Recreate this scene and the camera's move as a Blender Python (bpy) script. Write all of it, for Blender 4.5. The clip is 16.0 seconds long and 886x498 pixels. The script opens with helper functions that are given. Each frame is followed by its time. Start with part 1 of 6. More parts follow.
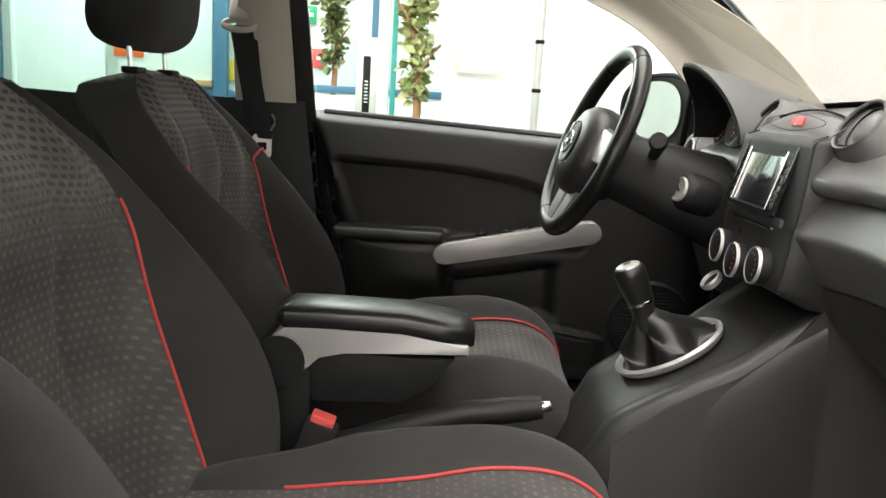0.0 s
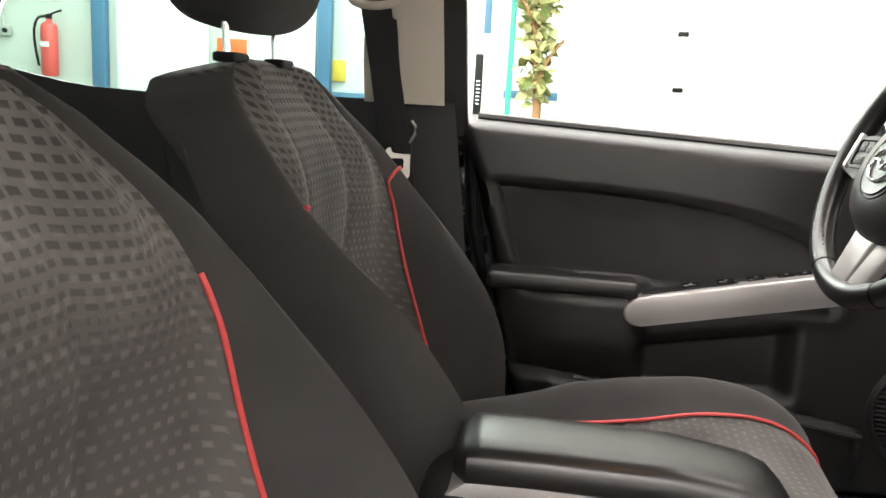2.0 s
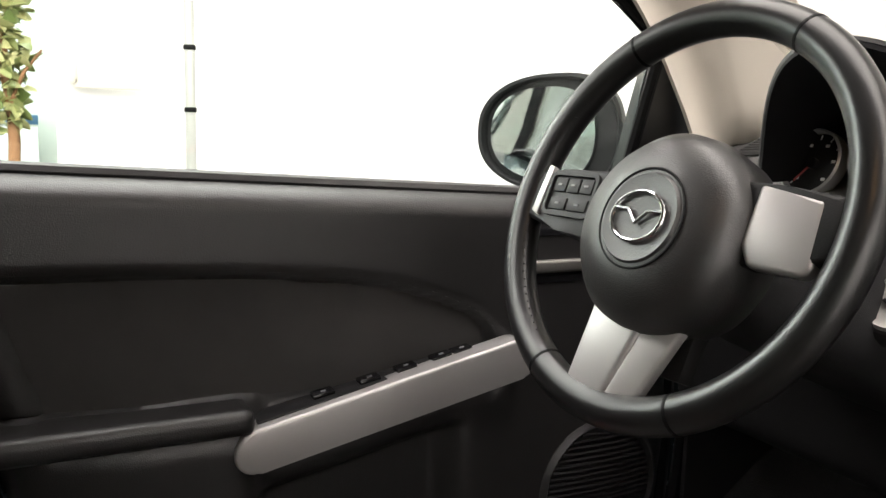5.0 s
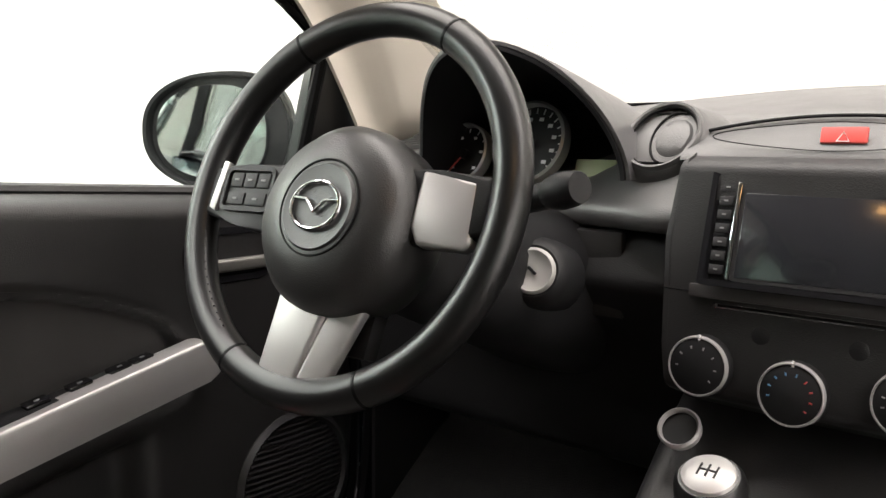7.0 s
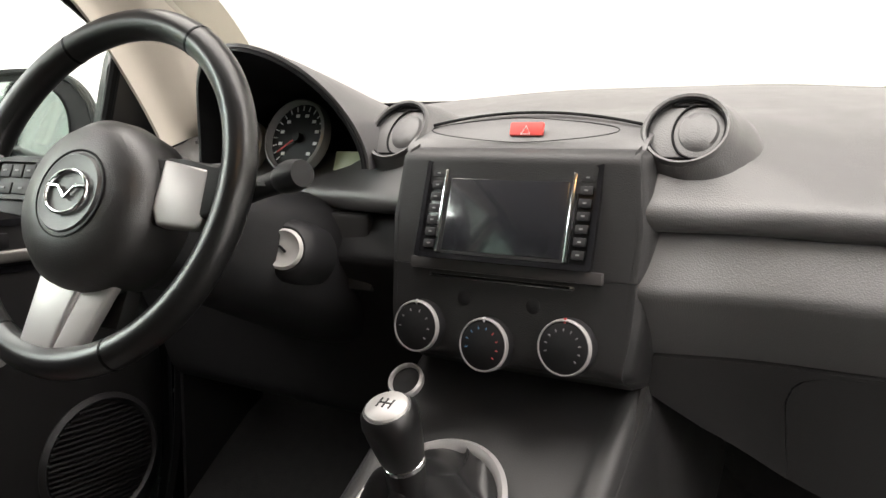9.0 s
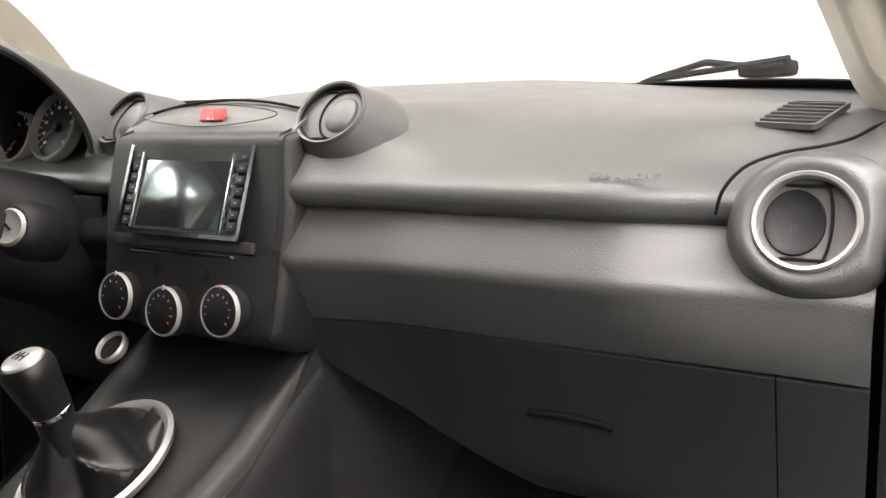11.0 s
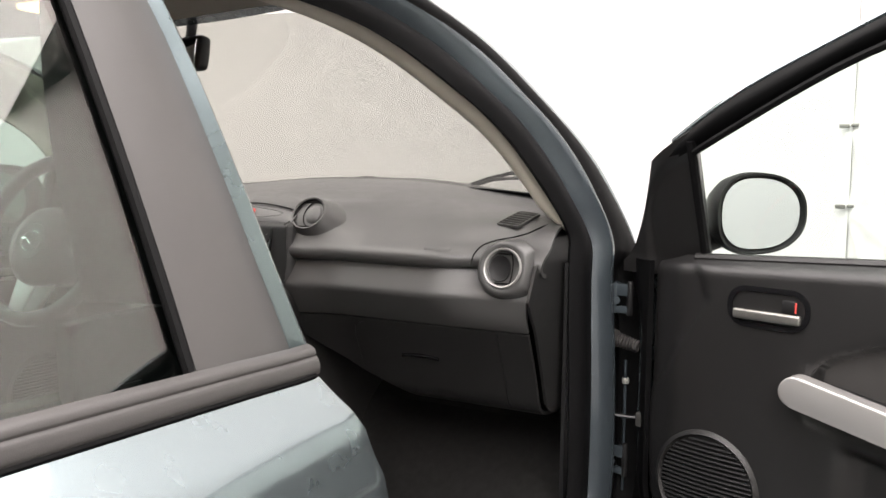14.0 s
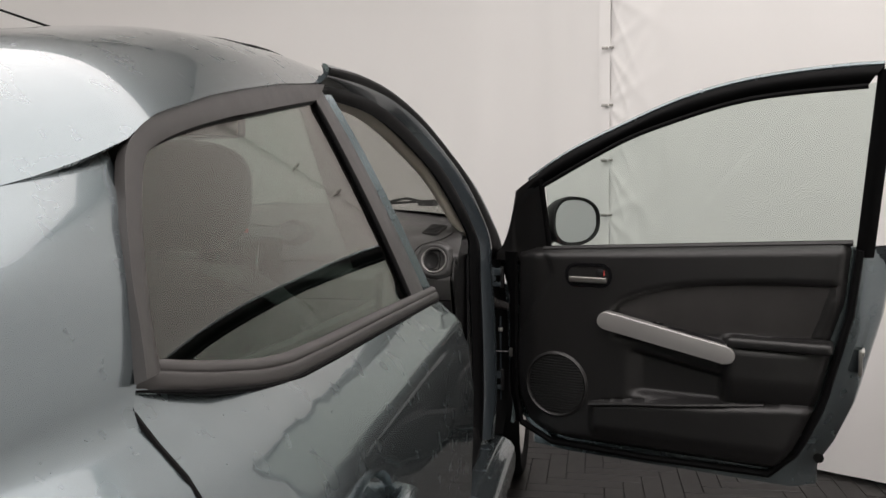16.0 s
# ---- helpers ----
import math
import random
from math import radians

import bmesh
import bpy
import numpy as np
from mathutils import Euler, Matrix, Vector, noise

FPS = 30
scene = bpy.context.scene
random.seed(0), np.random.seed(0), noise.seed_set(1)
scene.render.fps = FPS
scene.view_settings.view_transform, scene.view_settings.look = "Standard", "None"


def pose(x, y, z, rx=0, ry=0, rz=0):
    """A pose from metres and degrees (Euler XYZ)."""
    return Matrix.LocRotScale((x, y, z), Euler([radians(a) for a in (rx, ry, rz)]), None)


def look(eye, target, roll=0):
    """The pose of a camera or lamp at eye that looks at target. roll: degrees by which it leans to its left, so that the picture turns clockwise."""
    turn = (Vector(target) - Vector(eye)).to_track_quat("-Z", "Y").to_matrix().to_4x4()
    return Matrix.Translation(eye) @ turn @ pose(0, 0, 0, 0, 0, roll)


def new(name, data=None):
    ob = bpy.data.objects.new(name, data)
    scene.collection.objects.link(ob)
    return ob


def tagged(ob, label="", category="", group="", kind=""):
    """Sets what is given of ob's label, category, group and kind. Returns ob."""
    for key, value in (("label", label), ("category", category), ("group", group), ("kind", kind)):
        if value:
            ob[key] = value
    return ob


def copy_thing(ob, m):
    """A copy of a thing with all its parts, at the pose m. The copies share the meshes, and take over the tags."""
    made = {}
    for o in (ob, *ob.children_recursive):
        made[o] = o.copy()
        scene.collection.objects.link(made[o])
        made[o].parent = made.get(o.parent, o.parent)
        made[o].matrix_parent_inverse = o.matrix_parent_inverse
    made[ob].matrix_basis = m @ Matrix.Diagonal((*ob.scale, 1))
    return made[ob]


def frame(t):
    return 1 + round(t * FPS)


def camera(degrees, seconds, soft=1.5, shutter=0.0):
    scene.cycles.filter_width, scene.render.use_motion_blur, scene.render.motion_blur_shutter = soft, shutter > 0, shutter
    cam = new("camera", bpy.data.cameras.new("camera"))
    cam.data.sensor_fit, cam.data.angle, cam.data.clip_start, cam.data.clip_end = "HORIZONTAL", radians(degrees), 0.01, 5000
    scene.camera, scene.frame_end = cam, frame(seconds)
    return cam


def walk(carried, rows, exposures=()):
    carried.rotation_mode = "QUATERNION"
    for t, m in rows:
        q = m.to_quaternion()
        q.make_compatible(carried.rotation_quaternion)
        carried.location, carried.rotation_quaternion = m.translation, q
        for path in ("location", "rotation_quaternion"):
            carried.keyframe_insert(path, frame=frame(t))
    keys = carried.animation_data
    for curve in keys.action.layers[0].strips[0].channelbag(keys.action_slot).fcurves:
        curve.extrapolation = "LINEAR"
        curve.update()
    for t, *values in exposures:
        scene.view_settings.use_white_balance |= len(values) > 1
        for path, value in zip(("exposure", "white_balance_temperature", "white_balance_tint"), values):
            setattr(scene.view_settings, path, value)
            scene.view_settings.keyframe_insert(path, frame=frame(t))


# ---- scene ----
cam = camera(57.7, 16.0)
PATH = [
    (0, (1.218, 0.186, 1.047), (-0.748, 0.164, 0.68), 3.5),
    (0.5, (1.068, 0.109, 1.057), (-0.891, -0.032, 0.676), 3.9),
    (1, (0.934, 0.039, 1.043), (-1.017, -0.178, 0.659), 3.8),
    (1.5, (0.84, 0.012, 1.046), (-1.108, -0.235, 0.663), 3.8),
    (2, (0.714, -0.009, 1.035), (-1.235, -0.256, 0.658), 3.3),
    (2.5, (0.605, 0.004, 1.046), (-1.353, -0.156, 0.673), 3.3),
    (3, (0.466, -0.012, 1.05), (-1.503, 0.071, 0.706), 2.8),
    (3.2, (0.424, -0.008, 1.043), (-1.546, 0.126, 0.723), 2.6),
    (5.3, (0.151, -0.053, 1.043), (-1.541, 0.977, 0.772), 1.5),
    (5.5, (0.141, -0.053, 1.05), (-1.504, 1.055, 0.79), 1.4),
    (6, (0.146, -0.057, 1.044), (-1.354, 1.242, 0.796), 1.1),
    (6.5, (0.163, -0.062, 1.04), (-1.217, 1.364, 0.789), 0.8),
    (7, (0.189, -0.067, 1.034), (-1.083, 1.454, 0.777), 0.6),
    (7.5, (0.225, -0.079, 1.034), (-0.964, 1.509, 0.777), 0.7),
    (8, (0.272, -0.089, 1.038), (-0.814, 1.57, 0.771), 0.7),
    (8.2, (0.291, -0.092, 1.038), (-0.762, 1.59, 0.772), 0.7),
    (10.3, (0.55, -0.004, 1.003), (-0.488, 1.687, 0.753), 0.5),
    (10.5, (0.586, 0.006, 1.002), (-0.451, 1.698, 0.753), 0.5),
    (11, (0.703, 0.037, 1.0), (-0.328, 1.736, 0.775), 0.6),
    (11.5, (0.803, 0.051, 1.024), (-0.223, 1.752, 0.795), 0.6),
    (12, (0.889, 0.016, 1.042), (-0.116, 1.73, 0.816), 0.7),
    (12.5, (1.006, -0.071, 1.067), (0.003, 1.648, 0.87), 0.8),
    (13, (1.147, -0.22, 1.125), (0.143, 1.499, 0.926), 0.8),
    (13.5, (1.206, -0.43, 1.159), (0.208, 1.289, 0.935), 0.5),
    (14, (1.238, -0.705, 1.132), (0.308, 1.05, 0.949), 0.7),
    (14.5, (1.238, -0.941, 1.123), (0.42, 0.877, 0.957), 0.6),
    (15, (1.21, -1.196, 1.118), (0.518, 0.674, 0.964), 0.2),
    (15.5, (1.164, -1.428, 1.133), (0.608, 0.488, 0.992), 0.0),
    (16, (1.1, -1.708, 1.166), (0.734, 0.254, 1.022), -0.4),
]
walk(cam, [(t, look(eye, target, roll)) for t, eye, target, roll in PATH],
     [(0, 1.28, 6550, 8), (1, 1.7, 6650, 12), (1.5, 1.9, 6750, 14), (2, 2.0, 6750, 14), (3, 2.2, 6750, 15), (5.5, 1.38, 6650, 13), (6.5, 1.4, 6650, 13), (8, 1.55, 6600, 12), (11, 1.5, 6600, 12), (12, 1.22, 6350, 12), (12.5, 1.05, 6500, 13),
      (13, 0.8, 6600, 13), (13.5, 0.75, 6600, 13), (14.5, 0.5, 6600, 13), (15, 0.25, 6600, 13), (15.5, -0.22, 6600, 13), (16, -0.85, 6600, 13)])

# exposure, world and lamps
scene.view_settings.exposure = 0.0
world = bpy.data.worlds.new("hall_air")
scene.world = world
world.use_nodes = True
bg = world.node_tree.nodes["Background"]
bg.inputs[0].default_value = (0.95, 0.98, 1.0, 1)
bg.inputs[1].default_value = 0.35


def area_lamp(name, at, target, sx, sy, watts, color):
    data = bpy.data.lights.new(name, "AREA")
    data.shape, data.size, data.size_y, data.energy, data.color = "RECTANGLE", sx, sy, watts, color
    ob = new(name, data)
    ob.matrix_world = look(at, target)
    return ob


area_lamp("ceiling_light_panel", (0.4, -1.6, 3.6), (0.4, -1.6, 0.0), 7.2, 6.4, 610, (1.0, 0.957, 0.936))
# Unseen fill lamp, added to brighten the wall beyond the curtain gap.
area_lamp("hall_wall_fill", (-6.2, -1.6, 3.6), (-6.2, -1.6, 0.0), 1.8, 6.0, 320, (0.96, 1.0, 0.97))



# materials
def material(name, color, rough=0.5, metal=0.0, vary=0.12, scale=6.0, grain=0.0, grain_scale=900.0, coat=0.0, spec=0.5):
    m = bpy.data.materials.new(name)
    m.use_nodes = True
    nt = m.node_tree
    b = nt.nodes["Principled BSDF"]
    tc = nt.nodes.new("ShaderNodeTexCoord")
    big = nt.nodes.new("ShaderNodeTexNoise")
    big.inputs["Scale"].default_value, big.inputs["Detail"].default_value = scale, 5
    nt.links.new(tc.outputs["Object"], big.inputs["Vector"])
    ramp = nt.nodes.new("ShaderNodeMapRange")
    ramp.inputs[3].default_value, ramp.inputs[4].default_value = 1 - vary, 1 + vary
    nt.links.new(big.outputs["Fac"], ramp.inputs[0])
    mul = nt.nodes.new("ShaderNodeVectorMath")
    mul.operation = "SCALE"
    mul.inputs[0].default_value = color
    nt.links.new(ramp.outputs[0], mul.inputs["Scale"])
    nt.links.new(mul.outputs[0], b.inputs["Base Color"])
    rr = nt.nodes.new("ShaderNodeMapRange")
    spread = 0.015 if coat or rough < 0.32 else 0.07
    rr.inputs[3].default_value, rr.inputs[4].default_value = max(0.02, rough - spread), min(1, rough + spread)
    fine = nt.nodes.new("ShaderNodeTexNoise")
    fine.inputs["Scale"].default_value, fine.inputs["Detail"].default_value = scale * 5, 4
    nt.links.new(tc.outputs["Object"], fine.inputs["Vector"])
    nt.links.new(fine.outputs["Fac"], rr.inputs[0])
    nt.links.new(rr.outputs[0], b.inputs["Roughness"])
    b.inputs["Metallic"].default_value = metal
    b.inputs["Coat Weight"].default_value = coat
    b.inputs["Coat Roughness"].default_value = 0.04
    b.inputs["Specular IOR Level"].default_value = spec
    if grain:
        g = nt.nodes.new("ShaderNodeTexVoronoi")
        g.inputs["Scale"].default_value = grain_scale
        nt.links.new(tc.outputs["Object"], g.inputs["Vector"])
        bump = nt.nodes.new("ShaderNodeBump")
        bump.inputs["Strength"].default_value, bump.inputs["Distance"].default_value = grain, 0.0006
        nt.links.new(g.outputs["Distance"], bump.inputs["Height"])
        nt.links.new(bump.outputs[0], b.inputs["Normal"])
    return m


def fabric_material(name, dark, light):
    """Black seat cloth with staggered rows of short lighter dashes woven in."""
    m = material(name, dark, 0.9, vary=0.2, scale=14, grain=0.5, grain_scale=1500, spec=0.15)
    nt = m.node_tree
    b = nt.nodes["Principled BSDF"]
    tc = nt.nodes.new("ShaderNodeTexCoord")
    brick = nt.nodes.new("ShaderNodeTexBrick")
    brick.offset, brick.squash = 0.5, 1.0
    for key, value in (("Scale", 1.0), ("Mortar Size", 0.0055), ("Mortar Smooth", 0.5), ("Brick Width", 0.0148), ("Row Height", 0.0135)):
        brick.inputs[key].default_value = value
    brick.inputs["Color1"].default_value = (*light, 1)
    brick.inputs["Color2"].default_value = (*[0.75 * c for c in light], 1)
    brick.inputs["Mortar"].default_value = (*dark, 1)
    nt.links.new(tc.outputs["UV"], brick.inputs["Vector"])
    # near the seat top the weave turns over: dark dashes on a lighter ground
    brick2 = nt.nodes.new("ShaderNodeTexBrick")
    brick2.offset, brick2.squash = 0.5, 1.0
    for key, value in (("Scale", 1.0), ("Mortar Size", 0.003), ("Mortar Smooth", 0.4), ("Brick Width", 0.0135), ("Row Height", 0.0095)):
        brick2.inputs[key].default_value = value
    brick2.inputs["Color1"].default_value = (*[0.45 * c for c in dark], 1)
    brick2.inputs["Color2"].default_value = (*[0.6 * c for c in dark], 1)
    brick2.inputs["Mortar"].default_value = (*[1.7 * c for c in dark], 1)
    nt.links.new(tc.outputs["UV"], brick2.inputs["Vector"])
    sep = nt.nodes.new("ShaderNodeSeparateXYZ")
    nt.links.new(tc.outputs["UV"], sep.inputs[0])
    hi = nt.nodes.new("ShaderNodeMapRange")
    hi.inputs[1].default_value, hi.inputs[2].default_value = 0.74, 0.98
    nt.links.new(sep.outputs["Y"], hi.inputs[0])
    two = nt.nodes.new("ShaderNodeMix")
    two.data_type = "RGBA"
    nt.links.new(hi.outputs[0], two.inputs["Factor"])
    nt.links.new(brick.outputs["Color"], two.inputs["A"])
    nt.links.new(brick2.outputs["Color"], two.inputs["B"])
    mix = nt.nodes.new("ShaderNodeTexNoise")
    mix.inputs["Scale"].default_value = 7
    nt.links.new(tc.outputs["Object"], mix.inputs["Vector"])
    mr = nt.nodes.new("ShaderNodeMapRange")
    mr.inputs[1].default_value, mr.inputs[2].default_value = 0.3, 0.7
    mr.inputs[3].default_value, mr.inputs[4].default_value = 0.65, 1.25
    nt.links.new(mix.outputs["Fac"], mr.inputs[0])
    sc = nt.nodes.new("ShaderNodeVectorMath")
    sc.operation = "SCALE"
    nt.links.new(two.outputs["Result"], sc.inputs[0])
    nt.links.new(mr.outputs[0], sc.inputs["Scale"])
    nt.links.new(sc.outputs[0], b.inputs["Base Color"])
    b.inputs["Sheen Weight"].default_value, b.inputs["Sheen Roughness"].default_value = 0.12, 0.4
    bump = nt.nodes.new("ShaderNodeBump")
    bump.inputs["Strength"].default_value, bump.inputs["Distance"].default_value = 0.6, 0.001
    nt.links.new(brick.outputs["Fac"], bump.inputs["Height"])
    bump.invert = True
    nt.links.new(bump.outputs[0], b.inputs["Normal"])
    return m


def glass_material(name, color, rough=0.0, film=0.035, tone=(1, 1, 1)):
    m = bpy.data.materials.new(name)
    m.use_nodes = True
    nt = m.node_tree
    nt.nodes.remove(nt.nodes["Principled BSDF"])
    clear = nt.nodes.new("ShaderNodeBsdfTransparent")
    clear.inputs[0].default_value = (*color, 1)
    gloss = nt.nodes.new("ShaderNodeBsdfGlossy")
    gloss.inputs["Roughness"].default_value = rough
    gloss.inputs["Color"].default_value = (*tone, 1)
    lw = nt.nodes.new("ShaderNodeLayerWeight")
    lw.inputs[0].default_value = 0.5
    pw = nt.nodes.new("ShaderNodeMath")
    pw.operation = "POWER"
    pw.inputs[1].default_value = 5.0
    nt.links.new(lw.outputs["Facing"], pw.inputs[0])
    fr = nt.nodes.new("ShaderNodeMapRange")
    fr.inputs[3].default_value, fr.inputs[4].default_value = film, 1.0
    nt.links.new(pw.outputs[0], fr.inputs[0])
    mix = nt.nodes.new("ShaderNodeMixShader")
    nt.links.new(fr.outputs[0], mix.inputs[0])
    nt.links.new(clear.outputs[0], mix.inputs[1])
    nt.links.new(gloss.outputs[0], mix.inputs[2])
    nt.links.new(mix.outputs[0], nt.nodes["Material Output"].inputs[0])
    return m


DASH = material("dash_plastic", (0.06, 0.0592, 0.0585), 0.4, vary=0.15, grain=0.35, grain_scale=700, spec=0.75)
DARK = material("dark_plastic", (0.0105, 0.0105, 0.011), 0.5, vary=0.2, grain=0.25, grain_scale=800, spec=0.3)
CONSOLE = material("console_plastic", (0.016, 0.0158, 0.0158), 0.42, vary=0.2, grain=0.3, grain_scale=750, spec=0.45)
FLANK = material("console_side_plastic", (0.026, 0.0255, 0.025), 0.5, vary=0.2, grain=0.3, grain_scale=700, spec=0.35)
SOFT = material("door_vinyl", (0.0125, 0.012, 0.012), 0.4, vary=0.15, grain=0.35, grain_scale=650, spec=0.58)
BLACKGLOSS = material("gloss_black", (0.008, 0.008, 0.009), 0.18, vary=0.2)
CLOTH = material("plain_black_cloth", (0.038, 0.0362, 0.0352), 0.9, vary=0.25, scale=12, grain=0.5, grain_scale=1400, spec=0.15)
CLOTH.node_tree.nodes["Principled BSDF"].inputs["Sheen Weight"].default_value = 0.1
PATTERN = fabric_material("dashed_seat_cloth", (0.076, 0.072, 0.069), (0.128, 0.121, 0.115))
RED = material("red_piping", (0.48, 0.05, 0.05), 0.6, vary=0.15, scale=40)
SILVER = material("satin_silver_paint", (0.42, 0.41, 0.4), 0.36, metal=0.55, vary=0.05)
CHROME = material("chrome", (0.75, 0.75, 0.76), 0.12, metal=1.0, vary=0.04)
STEEL = material("dull_steel", (0.32, 0.31, 0.29), 0.4, metal=0.9, vary=0.25, scale=30)
LOCK = material("pale_lock_metal", (0.36, 0.35, 0.33), 0.42, metal=0.25, vary=0.08, scale=40)
BEIGE = material("beige_trim", (0.6, 0.555, 0.475), 0.6, vary=0.06, grain=0.2, grain_scale=700)
ROOFLINER = material("roof_lining", (0.45, 0.42, 0.37), 0.9, vary=0.06, grain=0.3)
LEATHER = material("black_leather", (0.009, 0.009, 0.009), 0.3, vary=0.15, scale=18, grain=0.06, grain_scale=520)
PAINT = material("blue_grey_metallic_paint", (0.178, 0.216, 0.23), 0.27, metal=0.86, vary=0.04, coat=1.0)
RUBBER = material("black_rubber", (0.004, 0.004, 0.0043), 0.55, vary=0.2, scale=20, spec=0.1)
# Body paint with the door opening's dim reflections worked into a darker colour.
SHADEDPAINT = material("shaded_jamb_paint", (0.06, 0.075, 0.086), 0.24, metal=0.45, vary=0.14, scale=9, coat=0.5)
GREYTRIM = material("matt_grey_trim", (0.046, 0.043, 0.042), 0.45, vary=0.08, grain=0.1)
CARPET = material("dark_carpet", (0.018, 0.0177, 0.0173), 0.95, vary=0.35, scale=60, grain=0.8, grain_scale=500, spec=0.1)
REDPLASTIC = material("red_plastic", (0.56, 0.075, 0.065), 0.4, vary=0.06)
ORANGE = material("orange_plastic", (0.72, 0.13, 0.03), 0.45, vary=0.06)
WEBBING = material("belt_webbing", (0.013, 0.013, 0.015), 0.7, vary=0.15, grain=0.6, grain_scale=600)
WHITE = material("white_print", (0.75, 0.75, 0.75), 0.6, vary=0.03)
GREYMARK = material("grey_print", (0.17, 0.17, 0.17), 0.6, vary=0.03)
SCREEN = material("dark_screen_glass", (0.014, 0.0145, 0.017), 0.16, vary=0.1, coat=0.6, spec=1.0)
AIRBAG = material("airbag_cover", (0.024, 0.0236, 0.0232), 0.36, vary=0.12, grain=0.3, grain_scale=700, spec=0.7)
DIAL = material("dial_face", (0.007, 0.007, 0.0075), 0.55, vary=0.1, spec=0.25)
LCD = material("green_lcd", (0.32, 0.36, 0.2), 0.4, vary=0.05)
CURTAIN = material("white_tarpaulin", (0.8, 0.785, 0.77), 0.55, vary=0.035, scale=1.5)
FLOORWOOD = material("dark_floor_plank", (0.0095, 0.0083, 0.0078), 0.45, vary=0.35, scale=14, grain=0.3, grain_scale=160)
JOINT = material("floor_joint", (0.009, 0.008, 0.008), 0.8, vary=0.2)
HALLWALL = material("pale_green_wall", (0.56, 0.6, 0.55), 0.7, vary=0.05)
HALLWHITE = material("white_door_paint", (0.78, 0.82, 0.79), 0.5, vary=0.03)
BLUEPAINT = material("blue_steel_paint", (0.06, 0.16, 0.27), 0.5, vary=0.1)
TEAL = material("teal_paint", (0.05, 0.36, 0.32), 0.5, vary=0.08)
YELLOW = material("yellow_sign", (0.7, 0.52, 0.06), 0.5, vary=0.08)
BARK = material("plant_stem", (0.3, 0.15, 0.07), 0.8, vary=0.3, scale=30)
CONCRETE = material("painted_ceiling", (0.7, 0.7, 0.68), 0.85, vary=0.08, scale=2)
GREENSIGN = material("green_sign", (0.02, 0.3, 0.14), 0.5, vary=0.05)
GALV = material("galvanised_pole", (0.5, 0.5, 0.47), 0.4, metal=0.6, vary=0.15, scale=12)
SCREENGLASS = glass_material("windscreen_glass", (0.76, 0.76, 0.74))
GLASS = glass_material("clear_glass", (0.86, 0.9, 0.88))
TINT = glass_material("tinted_glass", (0.6, 0.7, 0.67), film=0.058, tone=(1.0, 0.925, 0.9))
MIRROR = material("mirror_glass", (0.62, 0.64, 0.65), 0.03, metal=1.0, vary=0.01)
DOMELIGHT = bpy.data.materials.new("lit_dome_lens")
DOMELIGHT.use_nodes = True
DOMELIGHT.node_tree.nodes["Principled BSDF"].inputs["Base Color"].default_value = (0.9, 0.6, 0.3, 1)
DOMELIGHT.node_tree.nodes["Principled BSDF"].inputs["Emission Color"].default_value = (1.0, 0.55, 0.2, 1)
DOMELIGHT.node_tree.nodes["Principled BSDF"].inputs["Emission Strength"].default_value = 4.0


# mesh helpers: each gives (vertices, faces)
def spl(points, t):
    """A smooth curve through points at t from 0 to 1."""
    n = len(points) - 1
    f = min(max(t, 0.0), 1.0) * n
    i = min(int(f), n - 1)
    f -= i
    p = [Vector(points[min(max(j, 0), n)]) for j in (i - 1, i, i + 1, i + 2)]
    a = 0.5 * (2 * p[1] + (p[2] - p[0]) * f + (2 * p[0] - 5 * p[1] + 4 * p[2] - p[3]) * f * f + (3 * p[1] - p[0] - 3 * p[2] + p[3]) * f ** 3)
    return a


def curve(points, n):
    return [spl(points, i / n) for i in range(n + 1)]


def lerp(table, x):
    xs, ys = zip(*table)
    return float(np.interp(x, xs, ys))


def step(a, b, x):
    t = min(max((x - a) / (b - a), 0.0), 1.0)
    return t * t * (3 - 2 * t)


def grid(fn, nu, nv, cu=False, cv=False, flip=False):
    mu, mv = (nu if cu else nu + 1), (nv if cv else nv + 1)
    verts = [Vector(fn(i / nu, j / nv)) for i in range(mu) for j in range(mv)]
    faces = []
    for i in range(nu):
        for j in range(nv):
            q = [i * mv + j, ((i + 1) % mu) * mv + j, ((i + 1) % mu) * mv + (j + 1) % mv, i * mv + (j + 1) % mv]
            faces.append(q[::-1] if flip else q)
    return verts, faces


def shell(fn, nu, nv, thick):
    """A sheet of that thickness: fn's side and one behind it, with closed rims."""
    verts, faces = grid(fn, nu, nv)
    mv = nv + 1
    nor = [Vector() for _ in verts]
    for f in faces:
        k = (verts[f[2]] - verts[f[0]]).cross(verts[f[3]] - verts[f[1]])
        for i in f:
            nor[i] += k
    back = [v - k.normalized() * thick if k.length > 1e-12 else v.copy() for v, k in zip(verts, nor)]
    n = len(verts)
    out = faces + [[i + n for i in f[::-1]] for f in faces]
    rim = [i * mv for i in range(nu + 1)] + [nu * mv + j for j in range(1, mv)] + [i * mv + nv for i in range(nu - 1, -1, -1)] + [j for j in range(nv - 1, 0, -1)]
    for a, b in zip(rim, rim[1:] + rim[:1]):
        out.append([b, a, a + n, b + n])
    return verts + back, out


